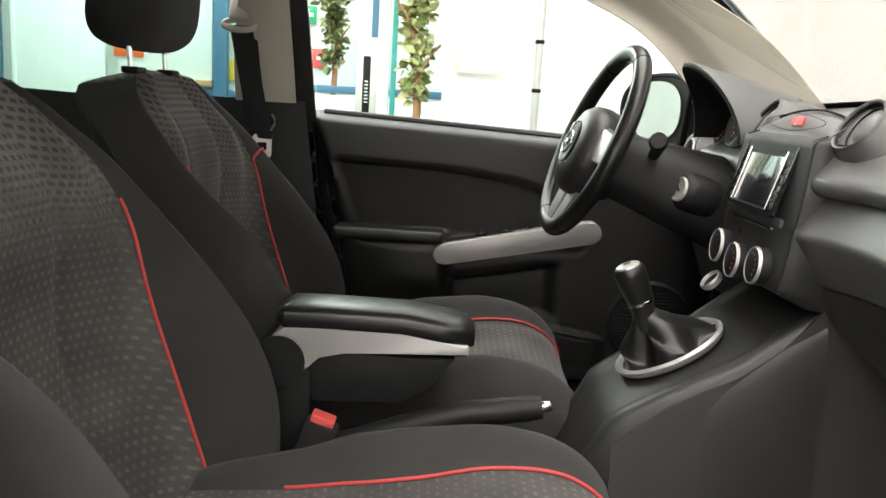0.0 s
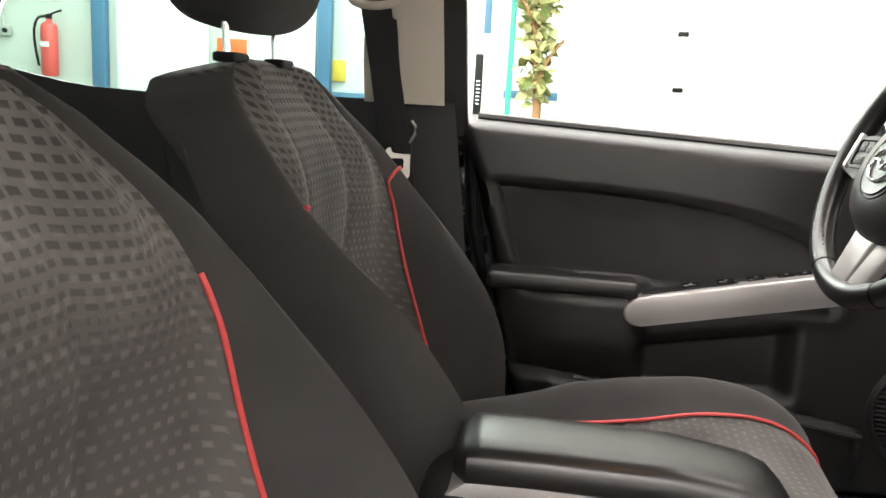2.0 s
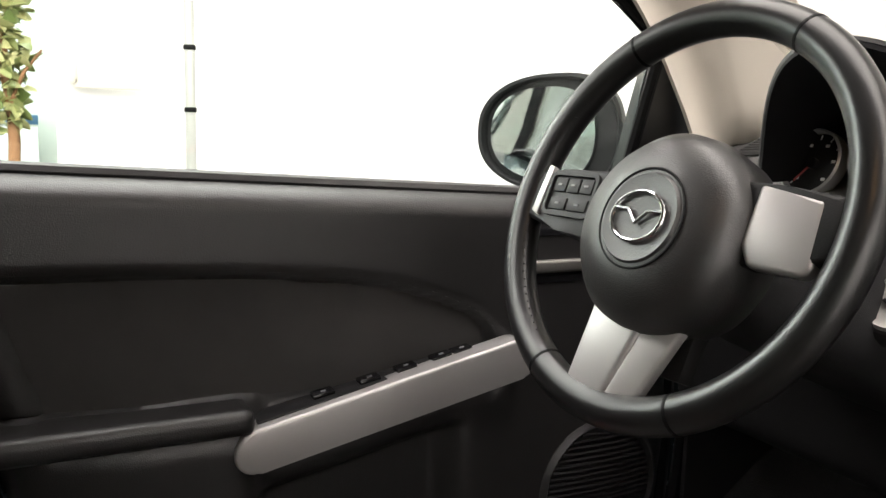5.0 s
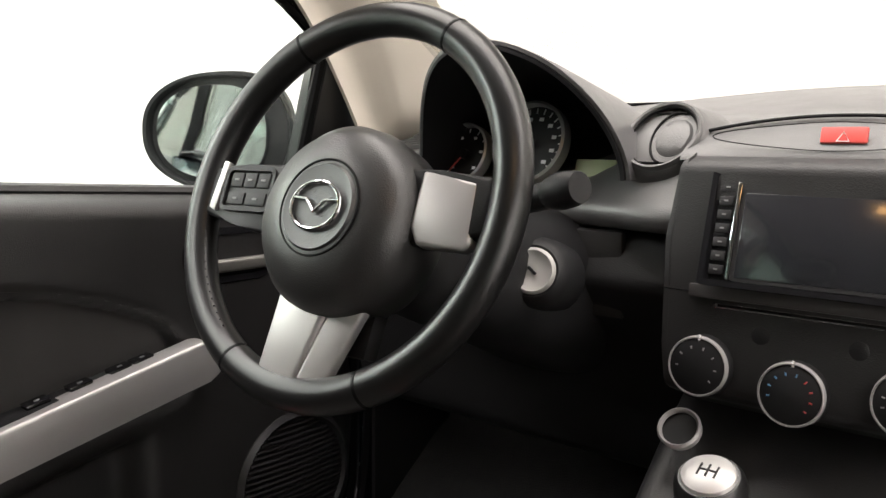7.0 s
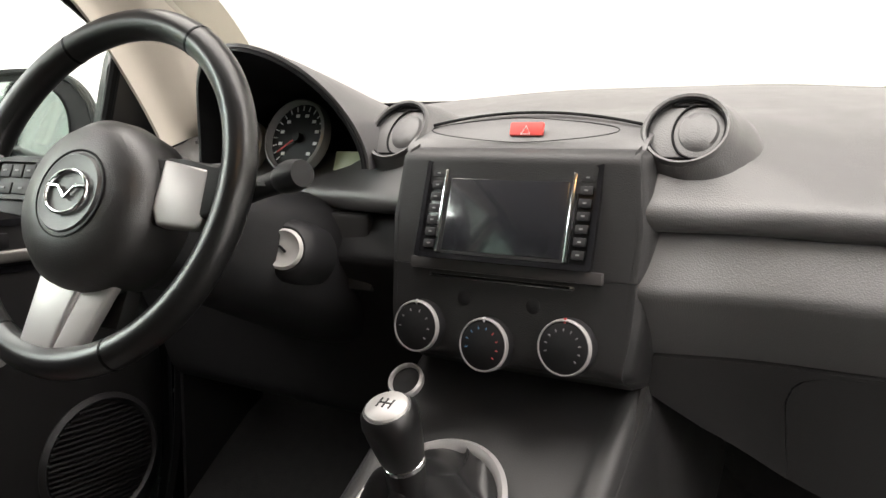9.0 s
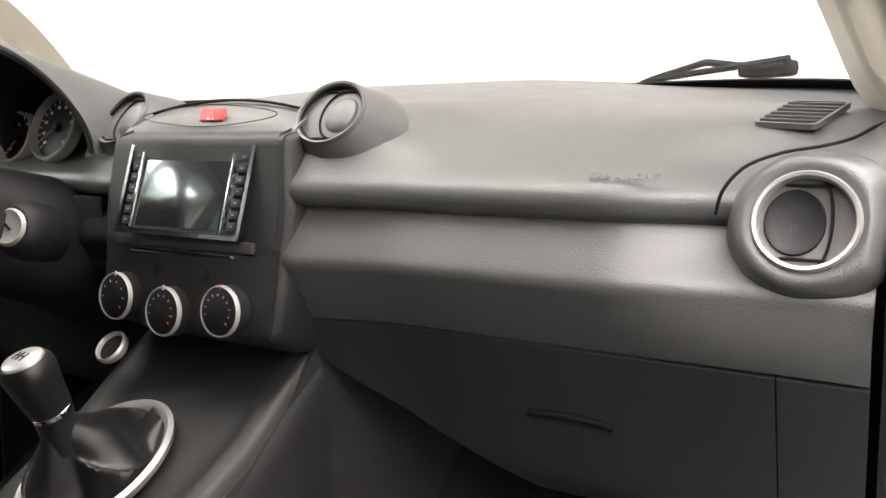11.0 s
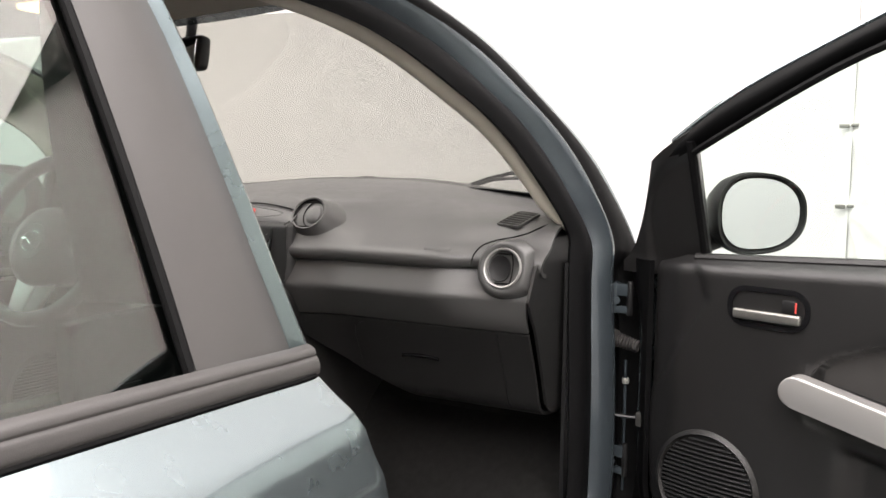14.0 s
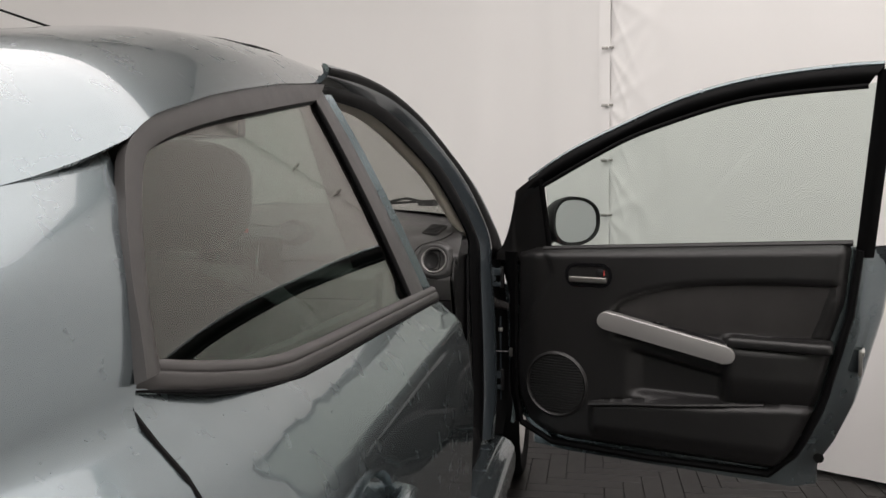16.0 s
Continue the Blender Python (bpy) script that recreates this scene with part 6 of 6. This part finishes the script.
def build_seat(xc, inner, label, group="front seats"):
    seat = thing("front_seat", label, "car seat", group, at=(xc, 0.1, 0.36))
    T = Matrix.Translation((xc, 0, 0 if xc < 0 else -0.02))
    C = Matrix.Translation((xc, 0, 0 if xc < 0 else -0.022))
    bp = lambda a, z: back_point(a, z, 1, 0.024 if xc < 0 else 0.045)

    def zone(a0, a1, nu, z0=0.42, z1=1.055):
        def fn(u, v):
            return T @ bp(a0 + (a1 - a0) * u, z0 + (z1 - z0) * v)
        return grid(fn, nu, 44)

    uvb = lambda co: (co.x, co.z * 1.02 + co.y * 0.3)
    back = part("back_bolster", zone(-2, -A_PIPE, 26), CLOTH, seat)
    part("back_bolster", zone(A_PIPE, 2, 26), CLOTH, seat)
    part("back_insert", zone(-A_PIPE, A_PIPE, 72), PATTERN, seat, "black cloth with pale woven dashes", uv=uvb)
    # rounded top cap
    def cap(u, v):
        a = 2 * math.pi * v
        al = 2 - 4 * v
        p = bp(al, 1.055)
        c = Vector((0, soft(Y_PIPE, 1.055) - 0.05, 1.055))
        q = c.lerp(p, math.cos(u * math.pi / 2))
        return T @ Vector((q.x, q.y, q.z + 0.012 * math.sin(u * math.pi / 2)))
    part("back_top", grid(cap, 6, 60), PATTERN, seat, "rounded patterned seat top", uv=uvb)
    for sg in (-1, 1):
        pts = [T @ (bp(sg * A_PIPE, z) + Vector((0, 0.003, 0))) for z in np.linspace(0.46, 0.88 if xc < 0 else 0.905, 36)]
        tip = [T @ (bp(sg * (A_PIPE + 0.3 * k ** 1.4), 0.885 + 0.026 * math.sin(1.57 * k)) + Vector((0, 0.002, 0.001))) for k in np.linspace(0.12, 1, 10)]
        part("piping", tube(pts + (tip if xc < 0 else []), 0.0029, 8), RED, back, "red contrast piping")

    def czone(a0, a1, nu):
        return grid(lambda u, v: C @ cushion_point(a0 + (a1 - a0) * u, v), nu, 44)

    ap = 3.0 / 7
    cush = part("cushion_bolster", czone(-1, -ap, 16), CLOTH, seat)
    part("cushion_bolster", czone(ap, 1, 16), CLOTH, seat)
    part("cushion_insert", czone(-ap, ap, 24), PATTERN, seat, "black cloth with pale woven dashes", uv=lambda co: (co.x, co.y + 0.3 * co.z))
    for sg in (-1, 1):
        part("piping", tube([C @ (cushion_point(sg * ap, s) + Vector((0, 0, 0.003))) for s in np.linspace(0.12, 0.93, 40)], 0.0029, 8), RED, cush, "red contrast piping")
    part("seat_base", rbox(0.44, 0.5, 0.1, 0.015, pose(xc, 0.12, 0.37)), DARK, seat, "black seat base and runners")
    # headrest
    hx, hy, hz = (xc + 0.03, -0.401, 1.195) if xc < 0 else (xc + 0.028, -0.412, 1.16)
    def pill(u, v):
        a, b = math.pi * u, 2 * math.pi * v
        sx_, sy_, sz_ = math.sin(a) * math.cos(b), math.sin(a) * math.sin(b), math.cos(a)
        e = lambda q, k: math.copysign(abs(q) ** k, q)
        return Vector((hx + 0.145 * e(sx_, 0.6), hy - 0.005 + 0.075 * e(sy_, 0.7) + 0.02 * sz_, hz + 0.095 * e(sz_, 0.6) - 0.1 * 0.075 * e(sy_, 0.7)))
    head = part("headrest", grid(pill, 24, 40, cv=True), CLOTH, seat, "black cloth headrest")
    for sg in (-1, 1):
        part("post", tube([(hx + sg * 0.085, hy, 1.05), (hx + sg * 0.085, hy - 0.006, 1.13)], 0.0048, 12), CHROME, head, "chrome headrest post")
        part("post_guide", rbox(0.046, 0.03, 0.012, 0.005, pose(hx + sg * 0.085, hy + 0.004, 1.064), 3), DARK, head)
    # buckle on the inner side
    bx = xc + inner * 0.235
    bk = part("belt_buckle", rbox(0.03, 0.05, 0.09, 0.006, pose(bx, 0.0, 0.53, -18, 0, 0)), DARK, seat, "seat belt buckle with red button")
    part("buckle_button", rbox(0.026, 0.036, 0.012, 0.003, pose(bx, 0.014, 0.577, -18, 0, 0)), REDPLASTIC, bk, "red release button")
    return seat


build_seat(-0.345, 1, "black cloth driver seat with red piping beside the wheel")
build_seat(0.345, -1, "black cloth passenger seat with red piping")

# rear bench
bench = thing("rear_bench", "dark cloth rear bench seat", "car seat", at=(0, -1.1, 0.36))
part("bench_cushion", rbox(1.24, 0.46, 0.16, 0.05, pose(0, -0.88, 0.5, 4, 0, 0), 4), CLOTH, bench)
part("bench_back", rbox(1.24, 0.14, 0.56, 0.05, pose(0, -1.2, 0.76, -18, 0, 0), 4), CLOTH, bench)

# driver's seat belt on the B-pillar
sb = thing("seat_belt", "black seat belt hanging on the pillar with steel tongue", "seat belt", at=(-0.69, -0.33, 0.9))
part("anchor", rbox(0.02, 0.045, 0.05, 0.012, pose(-0.606, -0.312, 1.212, 0, -20, 0), 3), BEIGE, sb, "beige belt anchor cover")
part("anchor_loop", tube([Vector((-0.604 - 0.2 * 0.024 * math.sin(a), -0.311 + 0.036 * math.cos(a), 1.18 + 0.011 * math.sin(a))) for a in np.linspace(0, 2 * math.pi, 37)[:-1]], 0.007, 10, True, up=(1, 0, 0)), BEIGE, sb, "beige belt guide loop")
part("webbing", shell(lambda u, v: Vector((-0.598 - 0.062 * u + 0.003 * math.sin(3 * u), -0.333 + 0.05 * v + 0.033 * u, 1.178 - 0.232 * u)), 20, 6, 0.0018), WEBBING, sb)
part("webbing", shell(lambda u, v: Vector((-0.606 - 0.062 * min(1.0, 2.6 * u) - 0.03 * u, -0.325 + 0.05 * v + 0.15 * u * step(0.0, 0.5, u) * 0.4 + 0.03 * u, 1.176 - 0.75 * u)), 24, 4, 0.0018), WEBBING, sb)
part("tongue", join(ring_plate(rounded(0.044, 0.055, 0.01), rounded(0.022, 0.018, 0.004), 0.003, frame_at((-0.662, -0.272, 0.913), (1, 0.3, 0.1)))), STEEL, sb, "steel belt tongue")
part("tongue_grip", rbox(0.012, 0.056, 0.028, 0.004, pose(-0.664, -0.275, 0.944)), DARK, sb)
part("belt_stop", tube([(-0.66, -0.252, 0.95), (-0.66, -0.243, 0.965), (-0.66, -0.243, 0.978), (-0.66, -0.25, 0.988)], 0.003, 6), STEEL, sb)

# interior mirror, visors, dome lamp
rv = thing("rear_view_mirror", "black interior mirror on the windscreen", "mirror", at=(0.035, 0.445, 1.36))
part("housing", rbox(0.225, 0.03, 0.065, 0.014, pose(0.027, 0.445, 1.352, -8, 0, -11), 4), DARK, rv)
part("glass", rbox(0.21, 0.004, 0.052, 0.001, pose(0.024, 0.4287, 1.35, -8, 0, -11)), MIRROR, rv, "interior mirror glass")
part("stem", tube([(0.04, 0.46, 1.365), (0.05, 0.475, 1.39), (0.06, 0.47, 1.42)], 0.011, 10), DARK, rv)
dome = thing("dome_lamp", "small lit warm dome lamp on the roof lining", "lamp", at=(0, 0.2, 1.41))
part("lamp_base", rbox(0.14, 0.09, 0.018, 0.006, pose(0.06, 0.16, 1.405)), BEIGE, dome)
part("lens", rbox(0.09, 0.05, 0.012, 0.004, pose(0.06, 0.16, 1.393)), DOMELIGHT, dome, "lit amber lens")

# wipers seen over the scuttle
def wiper(x0, y0, x1, y1, z, rise):
    """A wiper parked along the screen's foot: pivot cap, arm and blade."""
    w = thing("wiper", "black windscreen wiper resting at the screen base", "wiper", "wipers", at=(x0, y0, z))
    part("arm", tube([(x0, y0, z), (0.7 * x0 + 0.3 * x1, 0.7 * y0 + 0.3 * y1, z + rise), (0.4 * x0 + 0.6 * x1, 0.4 * y0 + 0.6 * y1, z + 0.3 * rise - 0.004), (x1, y1, z - 0.03)], 0.005, 8), RUBBER, w)
    part("blade", tube([(x0 + 0.03, y0 - 0.03, z + 0.5 * rise), (0.5 * (x0 + x1), 0.5 * (y0 + y1) - 0.02, z + 0.3 * rise - 0.006), (x1 + 0.02, y1 - 0.02, z - 0.03)], 0.0045, 8), RUBBER, w)
    part("pivot_cap", rbox(0.07, 0.04, 0.022, 0.009, pose(x0, y0, z, 0, 0, -20)), RUBBER, w)


wiper(0.505, 1.19, 0.2, 1.34, 1.122, 0.018)
wiper(-0.17, 1.44, -0.5, 1.33, 1.114, -0.03)

# ---------------------------------------------------------------- what stands beyond the far side
def fire_extinguisher(at):
    e = thing("fire_extinguisher", "red fire extinguisher hung on the workshop wall", "fire extinguisher", at=at)
    m = Matrix.Translation(at)
    body = part("cylinder", lathe([(0.0, -0.26), (0.075, -0.255), (0.082, -0.23), (0.082, 0.2), (0.07, 0.245), (0.03, 0.27), (0.026, 0.3), (0.0, 0.3)], 28, m, False), REDPLASTIC, e)
    part("valve", rbox(0.05, 0.05, 0.05, 0.008, m @ pose(0, 0, 0.32)), DIAL, e)
    part("grip", tube([m @ Vector(q) for q in ((0, 0, 0.33), (0, 0.06, 0.36), (0, 0.14, 0.385))], 0.01, 8), DIAL, e)
    part("hose", tube([m @ Vector(q) for q in curve([(0.0, -0.02, 0.32), (0.02, -0.1, 0.3), (0.03, -0.14, 0.18), (0.03, -0.13, 0.0), (0.03, -0.1, -0.16)], 20)], 0.013, 10), DIAL, e, "black hose")
    part("print", rbox(0.004, 0.09, 0.05, 0.0, m @ pose(0.083, 0, 0.05)), WHITE, body, "pale print bars")
    return e


fire_extinguisher((-6.9, -5.025, 1.25))


def leaf_material(name, a, b):
    m = material(name, a, 0.5, vary=0.3, scale=30)
    nt = m.node_tree
    g = nt.nodes.new("ShaderNodeNewGeometry")
    mix = nt.nodes.new("ShaderNodeMix")
    mix.data_type = "RGBA"
    mix.inputs["A"].default_value, mix.inputs["B"].default_value = (*a, 1), (*b, 1)
    nt.links.new(g.outputs["Random Per Island"], mix.inputs["Factor"])
    nt.links.new(mix.outputs["Result"], nt.nodes["Principled BSDF"].inputs["Base Color"])
    return m


LEAVES = leaf_material("variegated_leaves", (0.1, 0.15, 0.03), (0.5, 0.47, 0.22))
IVY = leaf_material("mixed_ivy_leaves", (0.07, 0.12, 0.03), (0.22, 0.2, 0.08))


def leaf(at, size, rng):
    """One pointed leaf, folded along its rib."""
    m = Matrix.Translation(at) @ Euler((rng.uniform(-1.2, 1.2), rng.uniform(-1.2, 1.2), rng.uniform(0, 6.28))).to_matrix().to_4x4()
    w, l = size * 0.36, size
    pts = [(0, 0, 0), (w, 0.35 * l, 0.12 * l), (0.6 * w, 0.75 * l, 0.06 * l), (0, l, -0.08 * l), (-0.6 * w, 0.75 * l, 0.06 * l), (-w, 0.35 * l, 0.12 * l), (0, 0.5 * l, 0)]
    return [m @ Vector(p) for p in pts], [[0, 1, 6], [1, 2, 6], [2, 3, 6], [6, 3, 4], [6, 4, 5], [6, 5, 0]]


def hanging_plant(x, y, z0, z1, spread, count, mat, label, seed):
    rng = random.Random(seed)
    plant = thing("hanging_plant", label, "plant", "plants in the hall", at=(x, y, 0))
    stem = [(x + 0.03 * math.sin(3 * z), y + 0.025 * math.sin(5 * z + seed), z) for z in np.linspace(0.0, z1, 30)]
    part("stem", tube(stem, lambda t: 0.035 - 0.02 * t, 10), BARK, plant)
    for i in range(3):
        part("branch", tube([(x, y, z0 + 0.1 + 0.3 * i), (x + 0.05, y + (-1) ** i * 0.08, z0 + 0.3 + 0.3 * i), (x + 0.06, y + (-1) ** i * 0.17, z0 + 0.42 + 0.3 * i)], lambda t: 0.014 - 0.008 * t, 8), BARK, plant)
    vs, fs = [], []
    for i in range(count):
        k = rng.random() ** 0.8
        z = z0 + (z1 - z0) * k
        wide = spread * (0.35 + 0.65 * step(0.0, 0.35, k)) * (0.75 + 0.25 * math.sin(9 * z + seed))
        if rng.random() < 0.25 * (1 - k):
            continue
        a = rng.uniform(0, 6.28)
        r = wide * math.sqrt(rng.random())
        v, f = leaf((x + 0.7 * r * math.cos(a), y + r * math.sin(a), z), rng.uniform(0.06, 0.11), rng)
        fs += [[j + len(vs) for j in q] for q in f]
        vs += v
    tagged(part("foliage", (vs, fs), mat, plant, "dense pointed leaves"), kind="stuff")
    return plant


hanging_plant(-4.6, -0.15, 1.0, 3.4, 0.2, 1500, LEAVES, "tall potted plant with cream-edged leaves on a stem", 3)
hanging_plant(-6.6, -1.06, 1.25, 3.4, 0.26, 1300, IVY, "tall dark green plant with a brown stem", 8)
XW = -7.03


def notice(name, label, y, z, w, h, mat, category="sign", front=0.012):
    ob = thing(name, label, category, at=(XW, y, z))
    part("board", rbox(0.02, w, h, 0.004, pose(XW + front, y, z)), mat, ob)
    return ob


n = notice("first_aid_sign", "green first aid sign with white cross", -1.385, 1.785, 0.17, 0.17, GREENSIGN)
part("cross", join(rbox(0.004, 0.11, 0.035, 0.0, pose(XW + 0.024, -1.385, 1.785)), rbox(0.004, 0.035, 0.11, 0.0, pose(XW + 0.0245, -1.385, 1.785))), WHITE, n, "white cross")
n = notice("red_wall_box", "red first aid box fixed to the wall", -1.31, 1.365, 0.25, 0.19, REDPLASTIC, "box")
part("print", rbox(0.004, 0.05, 0.03, 0.0, pose(XW + 0.024, -1.26, 1.37)), WHITE, n, "pale print bar")
notice("orange_notice", "orange paper notice on the white panel", -3.16, 1.36, 0.3, 0.18, ORANGE, front=0.06)
notice("yellow_notice", "yellow notice beside the blue frame", -2.1, 1.2, 0.13, 0.2, YELLOW)
post = thing("blue_post", "blue painted steel post against the wall", "post", "blue posts", at=(XW + 0.06, -4.515, 0))
part("bar", rbox(0.1, 0.13, 3.65, 0.006, pose(XW + 0.08, -4.515, 1.825)), BLUEPAINT, post)
copy_thing(post, Matrix.Translation((XW + 0.06, -2.225, 0)))
thin = thing("blue_post", "thin dark blue post behind the machine", "post", "blue posts", at=(-6.0, -0.6, 0))
part("bar", rbox(0.06, 0.055, 3.65, 0.006, pose(-6.0, -0.6, 1.825)), BLUEPAINT, thin)
tagged(part("door_1", join(rbox(0.06, 0.86, 2.6, 0.004, pose(XW + 0.035, -3.87, 1.3)), rbox(0.03, 0.04, 2.62, 0.004, pose(XW + 0.06, -4.32, 1.3)), rbox(0.03, 0.04, 2.62, 0.004, pose(XW + 0.06, -3.42, 1.3))), HALLWHITE), "pale white workshop door in its frame", "door", kind="structure")
panel = tagged(part("window_1", rbox(0.05, 0.95, 1.5, 0.004, pose(XW + 0.03, -2.8, 1.82)), HALLWHITE), "bright white wall panel over a wooden sill", "window", kind="structure")
part("window_sill", rbox(0.1, 0.98, 0.06, 0.006, pose(XW + 0.05, -2.8, 1.055)), material("pale_wood", (0.5, 0.33, 0.17), 0.6, vary=0.2), panel)
part("skirting_rail", rbox(0.05, 2.2, 0.1, 0.004, pose(XW + 0.03, -2.8, 0.95)), BLUEPAINT, panel)
sw = thing("wall_switch", "grey switch box on a conduit", "switch", at=(XW, -5.58, 1.42))
part("box", rbox(0.05, 0.15, 0.1, 0.01, pose(XW + 0.03, -5.58, 1.42)), GALV, sw)
part("knob", lathe([(0.025, 0), (0.025, 0.02)], 16, frame_at((XW + 0.055, -5.55, 1.42), (1, 0, 0))), DIAL, sw)
part("conduit", lathe([(0.012, 0), (0.012, 2.1)], 10, pose(XW + 0.03, -5.58, 1.47)), GALV, sw)
cab = thing("machine_cabinet", "grey upright machine with a dark pale-lettered strip", "machine", at=(-5.6, -0.6, 0))
part("body", rbox(0.3, 0.2, 1.5, 0.012, pose(-5.65, -0.59, 0.75)), GALV, cab)
part("strip", rbox(0.012, 0.06, 0.5, 0.003, pose(-5.495, -0.6, 1.1)), DIAL, cab)
for i in range(7):
    part("print_bar", rbox(0.004, 0.028, 0.012, 0, pose(-5.487, -0.6, 0.98 + 0.028 * i)), WHITE, cab)
wp = thing("white_post", "white painted post beside the plant", "post", at=(-5.0, -0.415, 0))
part("bar", rbox(0.06, 0.085, 3.65, 0.006, pose(-5.0, -0.415, 1.825)), HALLWHITE, wp)
tp = thing("teal_post", "teal painted narrow post", "post", at=(-4.95, -0.335, 0))
part("bar", rbox(0.04, 0.04, 3.65, 0.004, pose(-4.95, -0.335, 1.825)), TEAL, tp)
st = thing("tile_stack", "low white tiled counter with a blue band", "counter", at=(-6.7, -0.9, 0))
part("front", rbox(0.4, 1.4, 1.02, 0.01, pose(-6.75, -0.7, 0.51)), HALLWHITE, st)
part("band", rbox(0.41, 1.41, 0.07, 0.004, pose(-6.75, -0.7, 1.07)), BLUEPAINT, st)
wf = thing("wooden_frame", "pale wooden frame rail at the curtain edge", "frame", at=(-3.95, 0.3, 1.25))
part("rail", rbox(0.015, 0.3, 0.045, 0.004, pose(-3.965, 0.29, 1.235)), BEIGE, wf)
part("upright", rbox(0.015, 0.04, 0.7, 0.004, pose(-3.965, 0.135, 1.58)), BEIGE, wf)


# ---------------------------------------------------------------- floor planks, laid in a herringbone
def plank_mesh(name, l, w):
    v, f = rbox(l, w, 0.008, 0.0015, Matrix(), 1)
    me = bpy.data.meshes.new(name)
    me.from_pydata([tuple(p) for p in v], [], f)
    me.materials.append(FLOORWOOD)
    return me


PL, PW = 0.3, 0.075
plank_data = plank_mesh("plank", PL - 0.003, PW - 0.003)
floor_ob = bpy.data.objects["floor"]
far_v, far_f = [], []
unit = rbox(PL - 0.003, PW - 0.003, 0.008, 0.0, Matrix(), 1)
rng = random.Random(5)
near_count = 0
for i in range(-26, 27):
    for j in range(-9, 10):
        for k in (0, 1):
            # two planks at right angles make one step of the pattern
            a = i * PW + j * 2 * PL * 0.5
            px = i * PW + (PL * 0.5 if k == 0 else PL * 0.5 - PL * 0.5 + PW * 0.5)
            py = i * PW + j * 2 * PL + (0.0 + PW * 0.5 if k == 0 else PW + PL * 0.5)
            x, y = 1.3 + px, 0.6 + py - j * 0.0
            if not (0.2 < x < 3.2 and -2.2 < y < 2.6):
                continue
            m = pose(x, y, 0.0 + rng.uniform(-0.0004, 0.0004), 0, 0, 0 if k == 0 else 90)
            if 0.8 < x < 1.9 and 0.9 < y < 2.2 and near_count < 280:
                near_count += 1
                o = new("plank", plank_data)
                o.parent = floor_ob
                o.matrix_basis = m
            else:
                far_f += [[q + len(far_v) for q in f] for f in unit[1]]
                far_v += [m @ p for p in unit[0]]
tagged(part("planks", (far_v, far_f), FLOORWOOD, floor_ob), kind="stuff")
